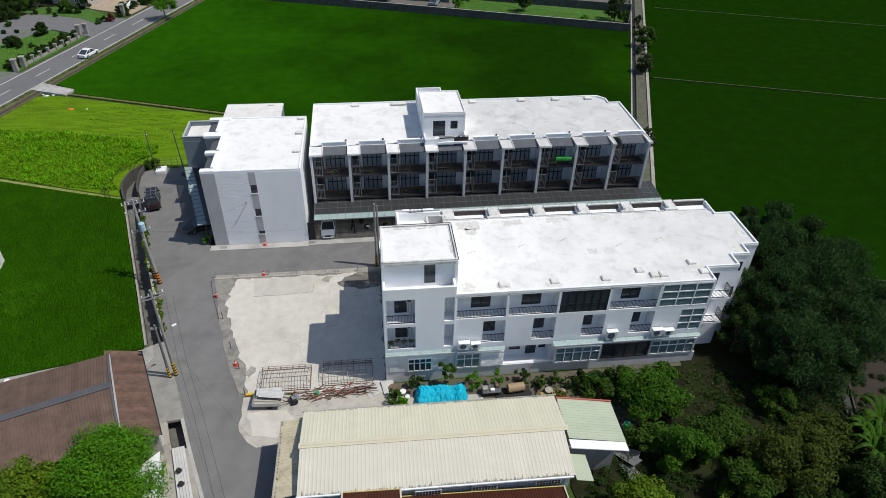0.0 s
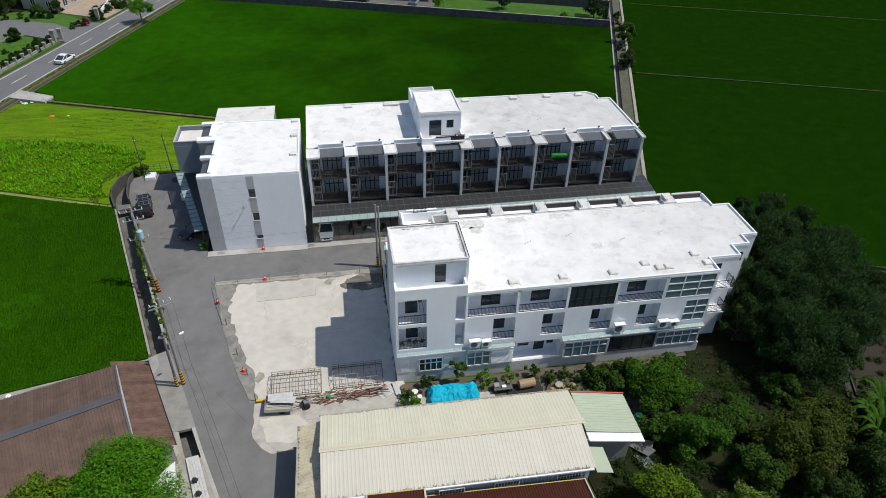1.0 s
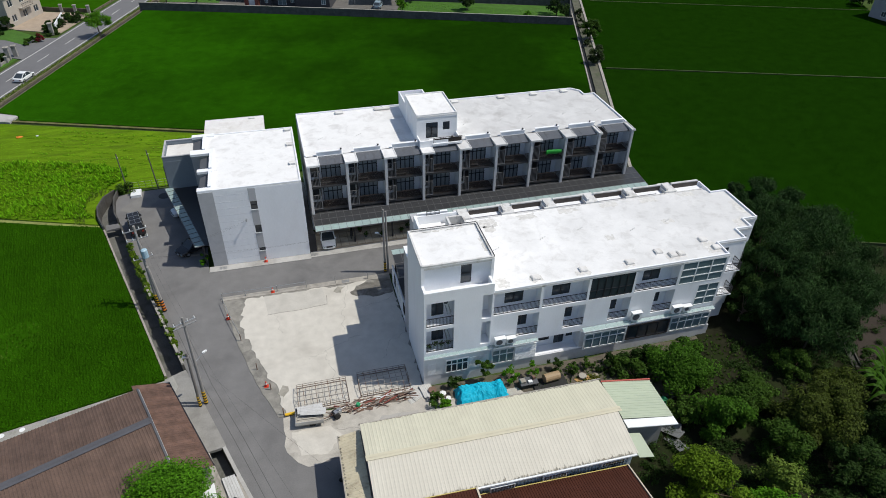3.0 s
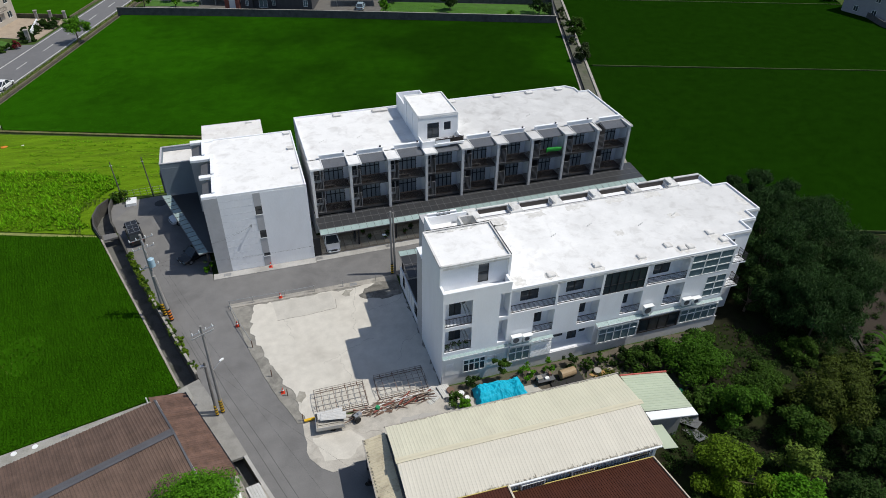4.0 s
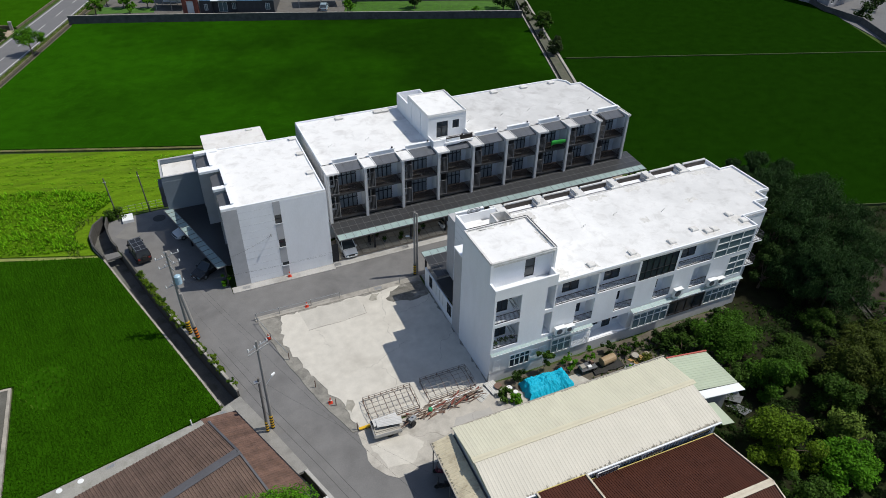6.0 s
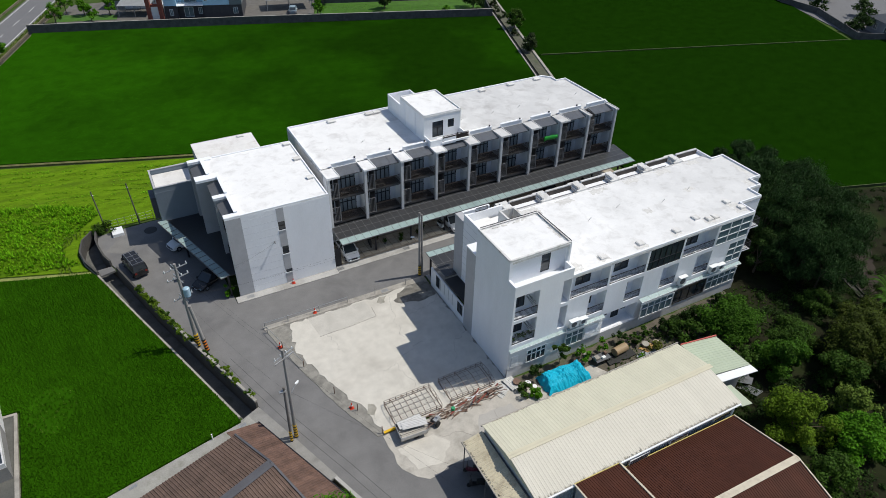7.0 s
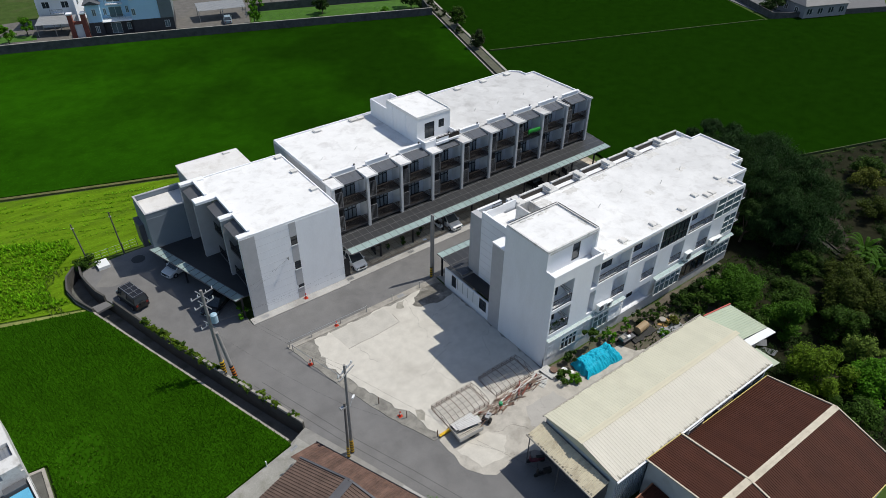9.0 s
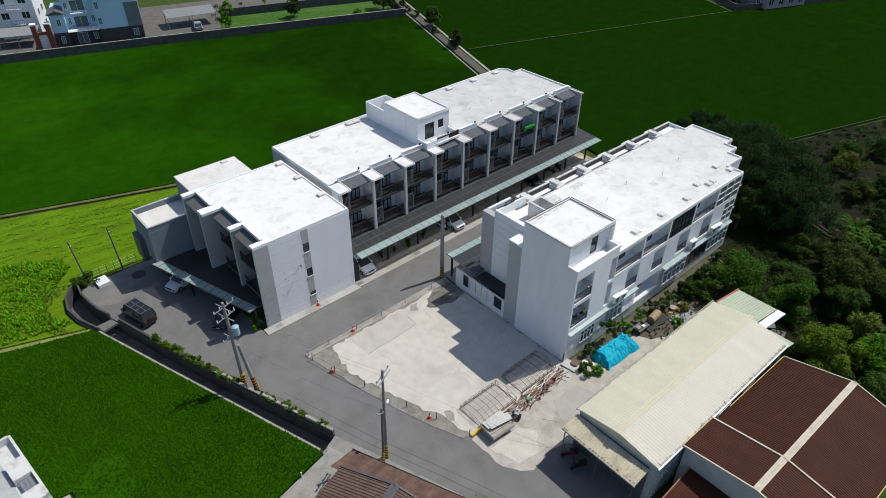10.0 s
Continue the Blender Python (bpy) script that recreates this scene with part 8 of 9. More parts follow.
def cage(x, y, w, d, h, label):
    """The welded frame of a truck bed: arched ribs, lengthwise bars, legs."""
    th = thing("steel_cage", label, "steel frame", (x, y, 0.08), group="steel cages")
    nx, ny = 8, 5
    for i in range(nx + 1):
        u = w * i / nx
        bm = bmesh.new()
        pts = [(u, d * j / 8, h * (0.72 + 0.28 * math.sin(math.pi * j / 8))) for j in range(9)]
        for p, q in zip(pts, pts[1:]):
            rod(bm, p, q, 0.026, seg=5)
        rod(bm, (u, 0, 0.0), pts[0], 0.026, seg=5)
        rod(bm, (u, d, 0.0), pts[-1], 0.026, seg=5)
        part("rib", bm, RUST if i % 2 else CAGEGREY, th)
    for j in range(ny + 1):
        v = d * j / ny
        z = h * (0.72 + 0.28 * math.sin(math.pi * j / ny))
        bm = bmesh.new()
        rod(bm, (0, v, z + 0.03), (w, v, z + 0.03), 0.026, seg=5)
        part("long_bar", bm, CAGEGREY, th)
    for v in (0, d):
        for z in (0.03, h * 0.4):
            bm = bmesh.new()
            rod(bm, (0, v, z), (w, v, z), 0.03, seg=5)
            part("base_bar", bm, RUST, th)
    for u in (0, w):
        bm = bmesh.new()
        rod(bm, (u, 0, 0.03), (u, d, 0.03), 0.03, seg=5)
        for j in range(1, 4):
            rod(bm, (u, d * j / 4, 0.03), (u, d * (j + (1 if j % 2 else -1)) / 4, h * 0.8), 0.02, seg=5)
        part("end_brace", bm, RUST, th)


cage(-12.0, -0.35, 4.7, 2.75, 0.75, "rusty welded steel cage frame lying on the lot")
cage(-6.15, -0.1, 4.8, 2.7, 0.75, "rusty welded steel cage frame partly under scrap timber")

rng = random.Random(12)
SP = thing("scrap_pile", "untidy pile of scrap timber, pipes and rusty bars", "scrap pile")
shapes = []
for nm, ln, w, h, mat in (("plank", 1.7, 0.11, 0.04, TIMBER), ("plank", 1.0, 0.09, 0.05, TIMBER), ("pipe", 2.3, 0.05, 0.05, RUST), ("pipe", 1.3, 0.06, 0.05, WHITEMETAL), ("board", 0.7, 0.3, 0.03, RUST), ("beam", 2.0, 0.10, 0.10, surface("red_beam", (0.22, 0.06, 0.045), rough=0.8, vary=0.3))):
    bm = bmesh.new()
    box(bm, -ln / 2, -w / 2, 0, ln / 2, w / 2, h)
    shapes.append((nm, finish(bm, nm, mat)))
for i in range(250):
    nm, me = shapes[rng.choice((0, 0, 1, 1, 1, 2, 2, 2, 3, 3, 4, 5))]
    s = rng.random()
    x = -8.3 + 6.4 * s + rng.uniform(-0.3, 0.3)
    y = -0.95 + 0.1 * s + rng.gauss(0, 0.22) - 0.15 * (s < 0.4)
    z = 0.04 + max(0.0, 0.5 - abs(y + 0.9) * 0.8) * rng.random() * (0.5 + s)
    piece(nm, me, SP, pose(x, y, z, rng.uniform(-8, 8), rng.uniform(-9, 9), rng.gauss(8, 14)))
bm = bmesh.new()
loft(bm, [[(-6.6 + 0.18 * math.cos(a) * r, -1.2 + 0.18 * math.sin(a) * r, z) for a in [k * math.pi / 4 for k in range(8)]] for r, z in ((0.8, 0.3), (1.3, 0.4), (1.0, 0.62))])
part("green_bucket", bm, surface("green_plastic", (0.03, 0.28, 0.12), rough=0.5), SP)

CT = thing("hand_cart", "old two-wheeled farm cart loaded with pale metal sheets", "cart", (-11.1, -1.65, 0.0), -4)
bm = bmesh.new()
box(bm, -1.25, -0.85, 0.52, 1.25, 0.85, 0.6)
part("bed", bm, OLDCONCRETE, CT)
bm = bmesh.new()
for s in (-0.87, 0.83):
    box(bm, -1.25, s, 0.6, 1.25, s + 0.04, 0.95)
box(bm, -1.29, -0.87, 0.6, -1.25, 0.87, 0.95)
part("side_board", bm, GALV, CT)
for s in (-0.6, 0.6):
    bm = bmesh.new()
    rod(bm, (0.2, s - 0.08, 0.3), (0.2, s + 0.08, 0.3), 0.3, seg=14)
    part("wheel", bm, TYRE, CT)
bm = bmesh.new()
for s in (-0.4, 0.4):
    bar(bm, (1.25, s, 0.5), (2.2, 0, 0.45), 0.06)
part("drawbar", bm, RUST, CT)
for i, (dx, dy, dz, rr) in enumerate(((-0.1, 1.0, 0.98, 4), (0.1, 0.9, 1.04, -6))):
    me = ribbed(2.3, 0.8, 0.16, 0.02, GALVDULL, "metal_sheet")
    piece("metal_sheet", me, CT, pose(dx + 1.35, dy - 0.72 - 0.5 * i, dz, 0, -3, 90 + rr))
for i in range(8):
    bm = bmesh.new()
    box(bm, -1.1, -0.8 + i * 0.17, 0.6, 1.1 - 0.1 * (i % 3), -0.68 + i * 0.17, 0.66 + 0.03 * (i % 2))
    part("loose_board", bm, surface("bleached_board", (0.44, 0.415, 0.365), rough=0.9, vary=0.25, per_piece=0.12) if i == 0 else bpy.data.materials["bleached_board"], CT)
TI = thing("walking_tractor", "small two-wheeled walking tractor with engine and handlebars", "walking tractor", (-8.75, -1.75, 0.02), 25)
for s in (-0.3, 0.3):
    bm = bmesh.new()
    rod(bm, (0, s - 0.1, 0.3), (0, s + 0.1, 0.3), 0.3, seg=14)
    part("wheel", bm, TYRE, TI)
bm = bmesh.new()
box(bm, -0.15, -0.2, 0.3, 0.55, 0.2, 0.7)
rod(bm, (0.3, 0, 0.7), (0.3, 0, 0.85), 0.12)
part("engine", bm, GALV, TI)
bm = bmesh.new()
for s in (-1, 1):
    rod(bm, (-0.1, s * 0.1, 0.6), (-1.0, s * 0.32, 0.95), 0.025)
part("handlebar", bm, BLACKMETAL, TI)
bm = bmesh.new()
bar(bm, (-13.3, -0.55, 0.18), (-11.9, -0.6, 0.3), 0.22, 0.14)
single("yellow_beam", bm, YELLOWPAINT, "yellow painted steel beam lying beside the cart", "steel beam")

# blue tarpaulin thrown over a stack
n, m_ = 64, 34
vs, fs = [], []
nz = lambda a, b, c: noise.noise(Vector((a, b, c)))
for j in range(m_ + 1):
    for i in range(n + 1):
        u, v = i / n, j / m_
        # three heaps under the sheet, steep sides, creases that run down from the heaps
        heap = 0.88 + 0.22 * math.exp(-((u - 0.16) / 0.13) ** 2) + 0.24 * math.exp(-((u - 0.5) / 0.16) ** 2) + 0.3 * math.exp(-((u - 0.86) / 0.1) ** 2)
        side = min(min(u, 1 - u) * 5.2 / 0.5, min(v * 2.4 / 0.9, (1 - v) * 2.4 / 0.35), 1)
        fold = abs(nz(u * 15 + v * 2.5, v * 1.6, 3)) + 0.5 * abs(nz(u * 5, v * 6, 6))
        h = heap * side ** 0.55 - 0.26 * fold * (0.35 + 0.65 * (1 - side)) + 0.10 * nz(u * 17, v * 8, 4) + 0.05 * nz(u * 40, v * 19, 9)
        flare = (1 - min(1, v * 4)) * (0.3 * nz(u * 4, 0.3, 2))
        x = 2.6 + 5.0 * u + 0.22 * nz(u * 4, v * 4, 7) + (0.2 * nz(0, v * 7, 2) if min(u, 1 - u) < 0.06 else 0)
        y = -3.6 + 2.3 * v - 0.3 * u + 0.15 * nz(u * 5, v * 3, 8) - flare - 0.35 * math.exp(-(u / 0.1) ** 2) * (1 - v)
        vs.append((x, y, max(0.03 + 0.01 * fold, h)))
for j in range(m_):
    for i in range(n):
        a = j * (n + 1) + i
        fs.append((a, a + 1, a + n + 2, a + n + 1))
tp = sheet("tarpaulin", vs, fs, TARP)
mod = tp.modifiers.new("thickness", "SOLIDIFY")
mod.thickness = 0.02
tagged(tp, "crumpled bright blue tarpaulin over a stack in the garden", "tarpaulin")

WB = thing("work_bench", "dark low metal bench with clutter beside the tarpaulin", "bench", (10.2, -2.4, 0))
bm = bmesh.new()
box(bm, -1.2, -0.5, 0.55, 0.6, 0.5, 0.62)
part("top", bm, DARKGREY, WB)
for x in (-1.1, 0.5):
    for y in (-0.4, 0.4):
        bm = bmesh.new()
        box(bm, x - 0.04, y - 0.04, 0, x + 0.04, y + 0.04, 0.55)
        part("leg", bm, BLACKMETAL, WB)
for k, (x, y, w, d, h) in enumerate(((-0.9, 0.0, 0.5, 0.5, 0.25), (-0.2, -0.2, 0.4, 0.3, 0.18), (0.3, 0.2, 0.3, 0.35, 0.3))):
    bm = bmesh.new()
    box(bm, x - w / 2, y - d / 2, 0.62, x + w / 2, y + d / 2, 0.62 + h)
    part("box", bm, (OLDCONCRETE, WHITEMETAL, RUST)[k], WB)
BR = thing("tank", "brown rusty water tank lying on a black sheet", "tank", (12.3, -2.5, 0.05))
bm = bmesh.new()
rod(bm, (-0.8, 0, 0.55), (0.8, 0.15, 0.55), 0.45, 0.45, 14)
part("shell", bm, surface("tan_tank", (0.33, 0.24, 0.14), rough=0.6, vary=0.2), BR)
bm = bmesh.new()
prism(bm, ragged([(-2.0, -0.9), (1.4, -0.9), (1.4, 0.6), (-1.8, 0.4)], 0.15, 0.5, 3), 0.0, 0.12)
part("ground_sheet", bm, BLACKPAINT, BR)
for i, (x, y, s) in enumerate(((0.6, -1.0, 0.5), (1.5, -1.6, 0.4), (15.5, -2.8, 0.5), (16.8, -3.0, 0.4), (19.5, -3.6, 0.35), (1.9, -2.2, 0.3), (9.0, -1.2, 0.4))):
    th = thing("garden_pot", "round clay pot or basin in the garden", "pot", (x, y, 0), group="garden pots")
    bm = bmesh.new()
    rod(bm, (0, 0, 0), (0, 0, s * 0.7), s * 0.6, s * 0.8, 12)
    part("body", bm, (RUST, WHITEMETAL, OLDCONCRETE, TIMBER)[i % 4], th)
# white panels stacked against the plinth near the corner
for i, (x, y, a) in enumerate(((-0.9, -1.5, 20), (-0.4, -1.3, 32), (0.5, -1.2, 10))):
    me = ribbed(1.6, 1.2, 0.2, 0.02, surface("faded_sheet", (0.5, 0.5, 0.48), rough=0.7, vary=0.15) if i == 0 else bpy.data.materials["faded_sheet"], "metal_sheet")
    ob = new("corrugated_sheet", me)
    ob.matrix_basis = pose(x - 0.8, y - 0.5, 0.06 + i * 0.05, 3, 4, a)
    tagged(ob, "faded corrugated metal sheet lying on the ground", "metal sheet", "loose sheets")
# silver sheets beside the green roof
for i, (x, y, z, a) in enumerate(((20.6, -12.0, 0.6, 30), (21.2, -11.4, 0.5, 55), (20.0, -13.2, 0.5, 10))):
    me = ribbed(2.4, 1.2, 0.2, 0.025, GALV, "metal_sheet")
    ob = new("corrugated_sheet", me)
    ob.matrix_basis = pose(x, y, z, -14, 8, a)
    tagged(ob, "dull silver corrugated sheet leaning in the undergrowth", "metal sheet", "loose sheets")
# green barrels
for x, y in ((20.8, -9.0), (21.5, -7.8)):
    th = thing("barrel", "green plastic barrel in the undergrowth", "barrel", (x, y, 0), group="barrels")
    bm = bmesh.new()
    rod(bm, (0, 0, 0), (0, 0, 0.9), 0.32, 0.32, 14)
    part("shell", bm, bpy.data.materials["green_plastic"], th)


# ---- air conditioners ----
def air_con(x0, x1, z0, z1, y=-0.42):
    th = thing("air_conditioner", "white outdoor air conditioner on a wall bracket", "air conditioner", group="air conditioners")
    bm = bmesh.new()
    box(bm, x0, y, z0, x1, y + 0.36, z1)
    box(bm, x0 - 0.05, y - 0.08, z1 + 0.02, x1 + 0.05, y + 0.4, z1 + 0.06)
    part("casing", bm, WHITEMETAL, th)
    bm = bmesh.new()
    cx, cz, r = x0 + (x1 - x0) * 0.4, (z0 + z1) / 2, min(x1 - x0, z1 - z0) * 0.4
    rod(bm, (cx, y + 0.02, cz), (cx, y - 0.02, cz), r, r, 16)
    part("fan_grille", bm, DARKGREY, th)
    bm = bmesh.new()
    for x in (x0 + 0.15, x1 - 0.15):
        bar(bm, (x, y, z0 - 0.03), (x, 0.1, z0 - 0.03), 0.05)
        bar(bm, (x, y + 0.05, z0 - 0.03), (x, 0.0, z0 - 0.35), 0.04)
    part("bracket", bm, GALV, th)


for q in ((6.9, 7.9, 4.1, 4.9), (8.1, 8.95, 4.1, 4.75), (21.3, 22.3, 4.2, 5.15), (25.9, 26.9, 4.2, 5.0), (27.1, 28.0, 4.25, 4.85), (2.1, 2.7, 9.0, 9.5), (2.1, 2.7, 5.8, 6.3)):
    air_con(*q, y=-0.42 if q[0] > 3 else 1.2)
# plants on the lower tower balcony
v, f = leaves([(0.6, 0.4, 4.8), (1.2, 0.45, 5.0), (1.8, 0.45, 4.9), (2.4, 0.4, 5.0)], [0.3] * 4, 260, 0.1, np.random.default_rng(411))
tagged(sheet("balcony_plant", v, f, LEAFMID), "green potted plants crowding a balcony rail", "potted plants", kind="stuff")
GB = thing("green_kayak_cover", "bright green plastic sheet hung over a balcony rail", "plastic sheet")
bm = bmesh.new()
loft(bm, [[(x, 27.5 + 0.16 * math.cos(a), 8.5 + (0.3 + 0.05 * math.sin(x * 5)) * math.sin(a) + 0.04 * math.sin(x * 9)) for a in [k * math.pi / 5 for k in range(10)]] for x in (22.95, 23.2, 23.8, 24.4, 24.9, 25.05)])
part("sheet", bm, surface("vivid_green", (0.015, 0.27, 0.03), rough=0.5, vary=0.2), GB)
# white box bin in the forecourt corner
bm = bmesh.new()
box(bm, -0.66, -0.82, 0, 0.66, 0.82, 0.4)
wb = single("storage_box", bm, WHITEMETAL, "low white box at the forecourt corner", "box")
wb.matrix_basis = pose(-30.75, 43.3, 0, 0, 0, 3)
bm = bmesh.new()
rod(bm, (-27.0, 42.2, 0.0), (-27.0, 42.2, 0.02), 0.8, 0.8, 18)
single("manhole_cover", bm, surface("oil_stain", (0.03, 0.03, 0.032), rough=0.6), "dark round cover in the forecourt asphalt", "cover")
# wire fence between forecourt and plot
WF = thing("wire_fence", "thin wire fence on posts at the plot edge", "fence")
for i in range(9):
    bm = bmesh.new()
    x = -33.0 + i * 0.85
    rod(bm, (x, 44.6 + 0.04 * i, 0), (x, 44.6 + 0.04 * i, 1.3), 0.03, seg=6)
    part("post", bm, bpy.data.materials["dark_pole"], WF)
for z in (0.4, 0.8, 1.2):
    bm = bmesh.new()
    rod(bm, (-33.0, 44.6, z), (-26.2, 44.92, z), 0.012, seg=4)
    part("wire", bm, GALV, WF)

# ---- beyond the fields ----
def far_house(name, x, y, turn, w, d, floors, wall, base, label, roof=None, pitched=False):
    """A simple detached house: storeys, windows with frames, balcony, flat or pitched roof."""
    th = thing(name, label, "house", (x, y, 0), turn)
    H = 3.2 * floors
    bm = bmesh.new()
    holes = []
    n = max(2, int(w / 3.2))
    for fl in range(floors):
        for i in range(n):
            u = (i + 0.5) * w / n
            holes.append((u - 0.75, u + 0.75, fl * 3.2 + 1.0, fl * 3.2 + 2.4))
    pierced(bm, "y", 0.0, 0.2, 0.0, w, 0 if base is None else 3.2, H, [h for h in holes if base is None or h[2] > 3.3])
    box(bm, 0, 0.2, 0 if base is None else 3.2, 0.2, d, H)
    box(bm, w - 0.2, 0.2, 0 if base is None else 3.2, w, d, H)
    box(bm, 0.2, d - 0.2, 0, w - 0.2, d, H)
    part("wall", bm, wall, th)
    if base is not None:
        bm = bmesh.new()
        pierced(bm, "y", 0.0, 0.2, 0.0, w, 0, 3.2, [h for h in holes if h[3] < 3.2])
        box(bm, 0, 0.2, 0, 0.2, d, 3.2)
        box(bm, w - 0.2, 0.2, 0, w, d, 3.2)
        part("base_wall", bm, base, th)
    for h in holes:
        window(th, "window", "y", 0.1, -1, *h, cols=2, frame_mat=WHITEMETAL, pane_mat=WINDOW)
    for fl in range(floors):
        for v in (d * 0.3, d * 0.7):
            window(th, "window", "x", w + 0.02, 1, v - 0.6, v + 0.6, fl * 3.2 + 1.0, fl * 3.2 + 2.3, cols=2, frame_mat=WHITEMETAL)
            window(th, "window", "x", -0.02, -1, v - 0.6, v + 0.6, fl * 3.2 + 1.0, fl * 3.2 + 2.3, cols=2, frame_mat=WHITEMETAL)
    bm = bmesh.new()
    if pitched:
        q = [(-0.4, -0.4, H), (w + 0.4, -0.4, H), (w + 0.4, d + 0.4, H), (-0.4, d + 0.4, H)]
        r = [(d * 0.35, d / 2, H + 2.2), (w - d * 0.35, d / 2, H + 2.2)]
        vq, vr = [bm.verts.new(p) for p in q], [bm.verts.new(p) for p in r]
        for f in ((vq[0], vq[1], vr[1], vr[0]), (vq[1], vq[2], vr[1]), (vq[2], vq[3], vr[0], vr[1]), (vq[3], vq[0], vr[0]), tuple(vq[::-1])):
            bm.faces.new(f)
    else:
        box(bm, -0.15, -0.15, H, w + 0.15, d + 0.15, H + 0.2)
        strip(bm, [(0, 0), (w, 0), (w, d), (0, d), (0, 0)], 0.2, H + 0.2, H + 0.7)
    part("roof", bm, roof or ROOFGREY, th)
    for fl in range(1, floors):
        bm = bmesh.new()
        box(bm, w * 0.35, -1.1, fl * 3.2 - 0.1, w * 0.68, 0, fl * 3.2 + 0.05)
        b = part("balcony", bm, wall, th)
        railing(b, "y", -1.05, w * 0.35, w * 0.68, fl * 3.2 + 0.05, fl * 3.2 + 0.95, BLACKMETAL, gap=0.2)
    return th


BASETILE = surface("dark_base_tile", (0.05, 0.05, 0.056), rough=0.6, vary=0.25, scale=2)
BH = thing("blue_house", "pale blue three-storey house with a dark tiled ground floor", "house", (-11.0, 130.0, 0), -18)
for nm, x0, x1, y0, y1, z0, z1, mat in (("wall", 9.0, 17.6, 0.0, 11.0, 3.2, 10.2, SKYBLUE), ("wall", 3.0, 9.0, 2.0, 11.0, 3.2, 10.2, SKYBLUE), ("wall", 0.2, 3.0, 0.3, 10.0, 3.2, 7.0, SKYBLUE),
                                        ("base_wall", 9.0, 17.6, 0.04, 11.0, 0.0, 3.2, BASETILE), ("base_wall", 3.0, 9.0, 1.2, 11.0, 0.0, 3.2, BASETILE), ("base_wall", 0.2, 3.0, 0.34, 10.0, 0.0, 3.2, BASETILE), ("wall", 14.9, 17.7, -0.1, 9.0, 3.2, 8.2, surface("slate_panel", (0.17, 0.20, 0.21), rough=0.7, vary=0.1))):
    bm = bmesh.new()
    box(bm, x0, y0, z0, x1, y1, z1)
    part(nm, bm, mat, BH)
for x0, x1, y, z in ((9.3, 10.0, -0.02, 4.2), (9.3, 10.0, -0.02, 7.4), (3.4, 4.0, 1.98, 4.2), (8.0, 8.6, 1.98, 4.4), (3.4, 4.0, 1.98, 7.4), (1.4, 2.1, 0.28, 4.6), (4.6, 7.2, 1.98, 3.6), (4.6, 7.2, 1.98, 6.9), (15.6, 16.6, -0.02, 1.2), (4.4, 6.4, 1.18, 0.4), (1.3, 2.0, 0.3, 1.0), (7.6, 8.4, 1.18, 1.0)):
    window(BH, "window", "y", y, -1, x0, x1, z, z + (2.2 if x1 - x0 > 1.5 else 1.4), cols=2, frame_mat=WHITEMETAL, pane_mat=WINDOWBLUE)
for z in (3.4, 6.6):
    bm = bmesh.new()
    box(bm, 4.2, 0.9, z - 0.15, 7.6, 2.0, z)
    bal = part("balcony", bm, WHITE, BH)
    railing(bal, "y", 0.95, 4.2, 7.6, z, z + 0.95, BLACKMETAL, gap=0.2)
bm = bmesh.new()
for x0, y0, x1, y1 in ((8.9, -0.1, 17.7, 11.1), (2.9, 1.9, 8.9, 11.1)):
    box(bm, x0, y0, 10.2, x1, y1, 10.4)
part("roof", bm, ROOFGREY, BH)
bm = bmesh.new()
q = [bm.verts.new(p) for p in ((-0.2, -0.2, 7.0), (1.6, -0.2, 7.8), (3.4, -0.2, 7.0), (-0.2, 5.0, 7.0), (1.6, 5.0, 7.8), (3.4, 5.0, 7.0))]
for f in ((0, 1, 4, 3), (1, 2, 5, 4), (0, 2, 1), (3, 4, 5), (0, 3, 5, 2)):
    bm.faces.new([q[k] for k in f])
part("gable_roof", bm, DARKGREY, BH, "dark tiled gable roof over the bay")
bm = bmesh.new()
mm = Matrix.Translation((3.0, 0.0, 3.3)) @ Euler((0.15, 0, 0)).to_matrix().to_4x4()
box(bm, 0, -0.4, 0, 6.0, 1.6, 0.1, mm)
part("awning", bm, WHITEMETAL, BH)
PO = thing("porch", "tall red brick gateway with a pale metal gate", "porch", (-14.6, 130.6, 0), -18)
for x in (0.0, 2.6):
    bm = bmesh.new()
    box(bm, x, 0, 0, x + 0.9, 1.3, 5.4)
    col = part("pillar", bm, BRICKRED, PO)
    bm = bmesh.new()
    box(bm, x - 0.12, -0.12, 5.4, x + 1.02, 1.42, 5.65)
    part("cap", bm, WHITE, col)
bm = bmesh.new()
box(bm, 0.9, 0.3, 3.3, 2.6, 1.0, 3.8)
part("lintel", bm, BRICKRED, PO)
bm = bmesh.new()
box(bm, 0.95, 0.4, 0.4, 2.55, 0.5, 3.2)
part("gate", bm, WHITEMETAL, PO)
far_house("white_house", -18.2, 143.8, -24, 8.0, 9.0, 3, WHITE, None, "white three-storey house behind the boundary wall")


def far_carport(x, y, turn, w, d, h, mat, label):
    th = thing("garden_carport", label, "carport", (x, y, 0), turn)
    roof_slope(th, (0, 0, h), (w, 0, h), (0, d, 0.5), 1.0, 0.25, mat)
    for px in (0.15, w / 2, w - 0.15):
        for py in (0.15, d - 0.15):
            bm = bmesh.new()
            box(bm, px - 0.07, py - 0.07, 0, px + 0.07, py + 0.07, h)
            part("post", bm, GALV, th)


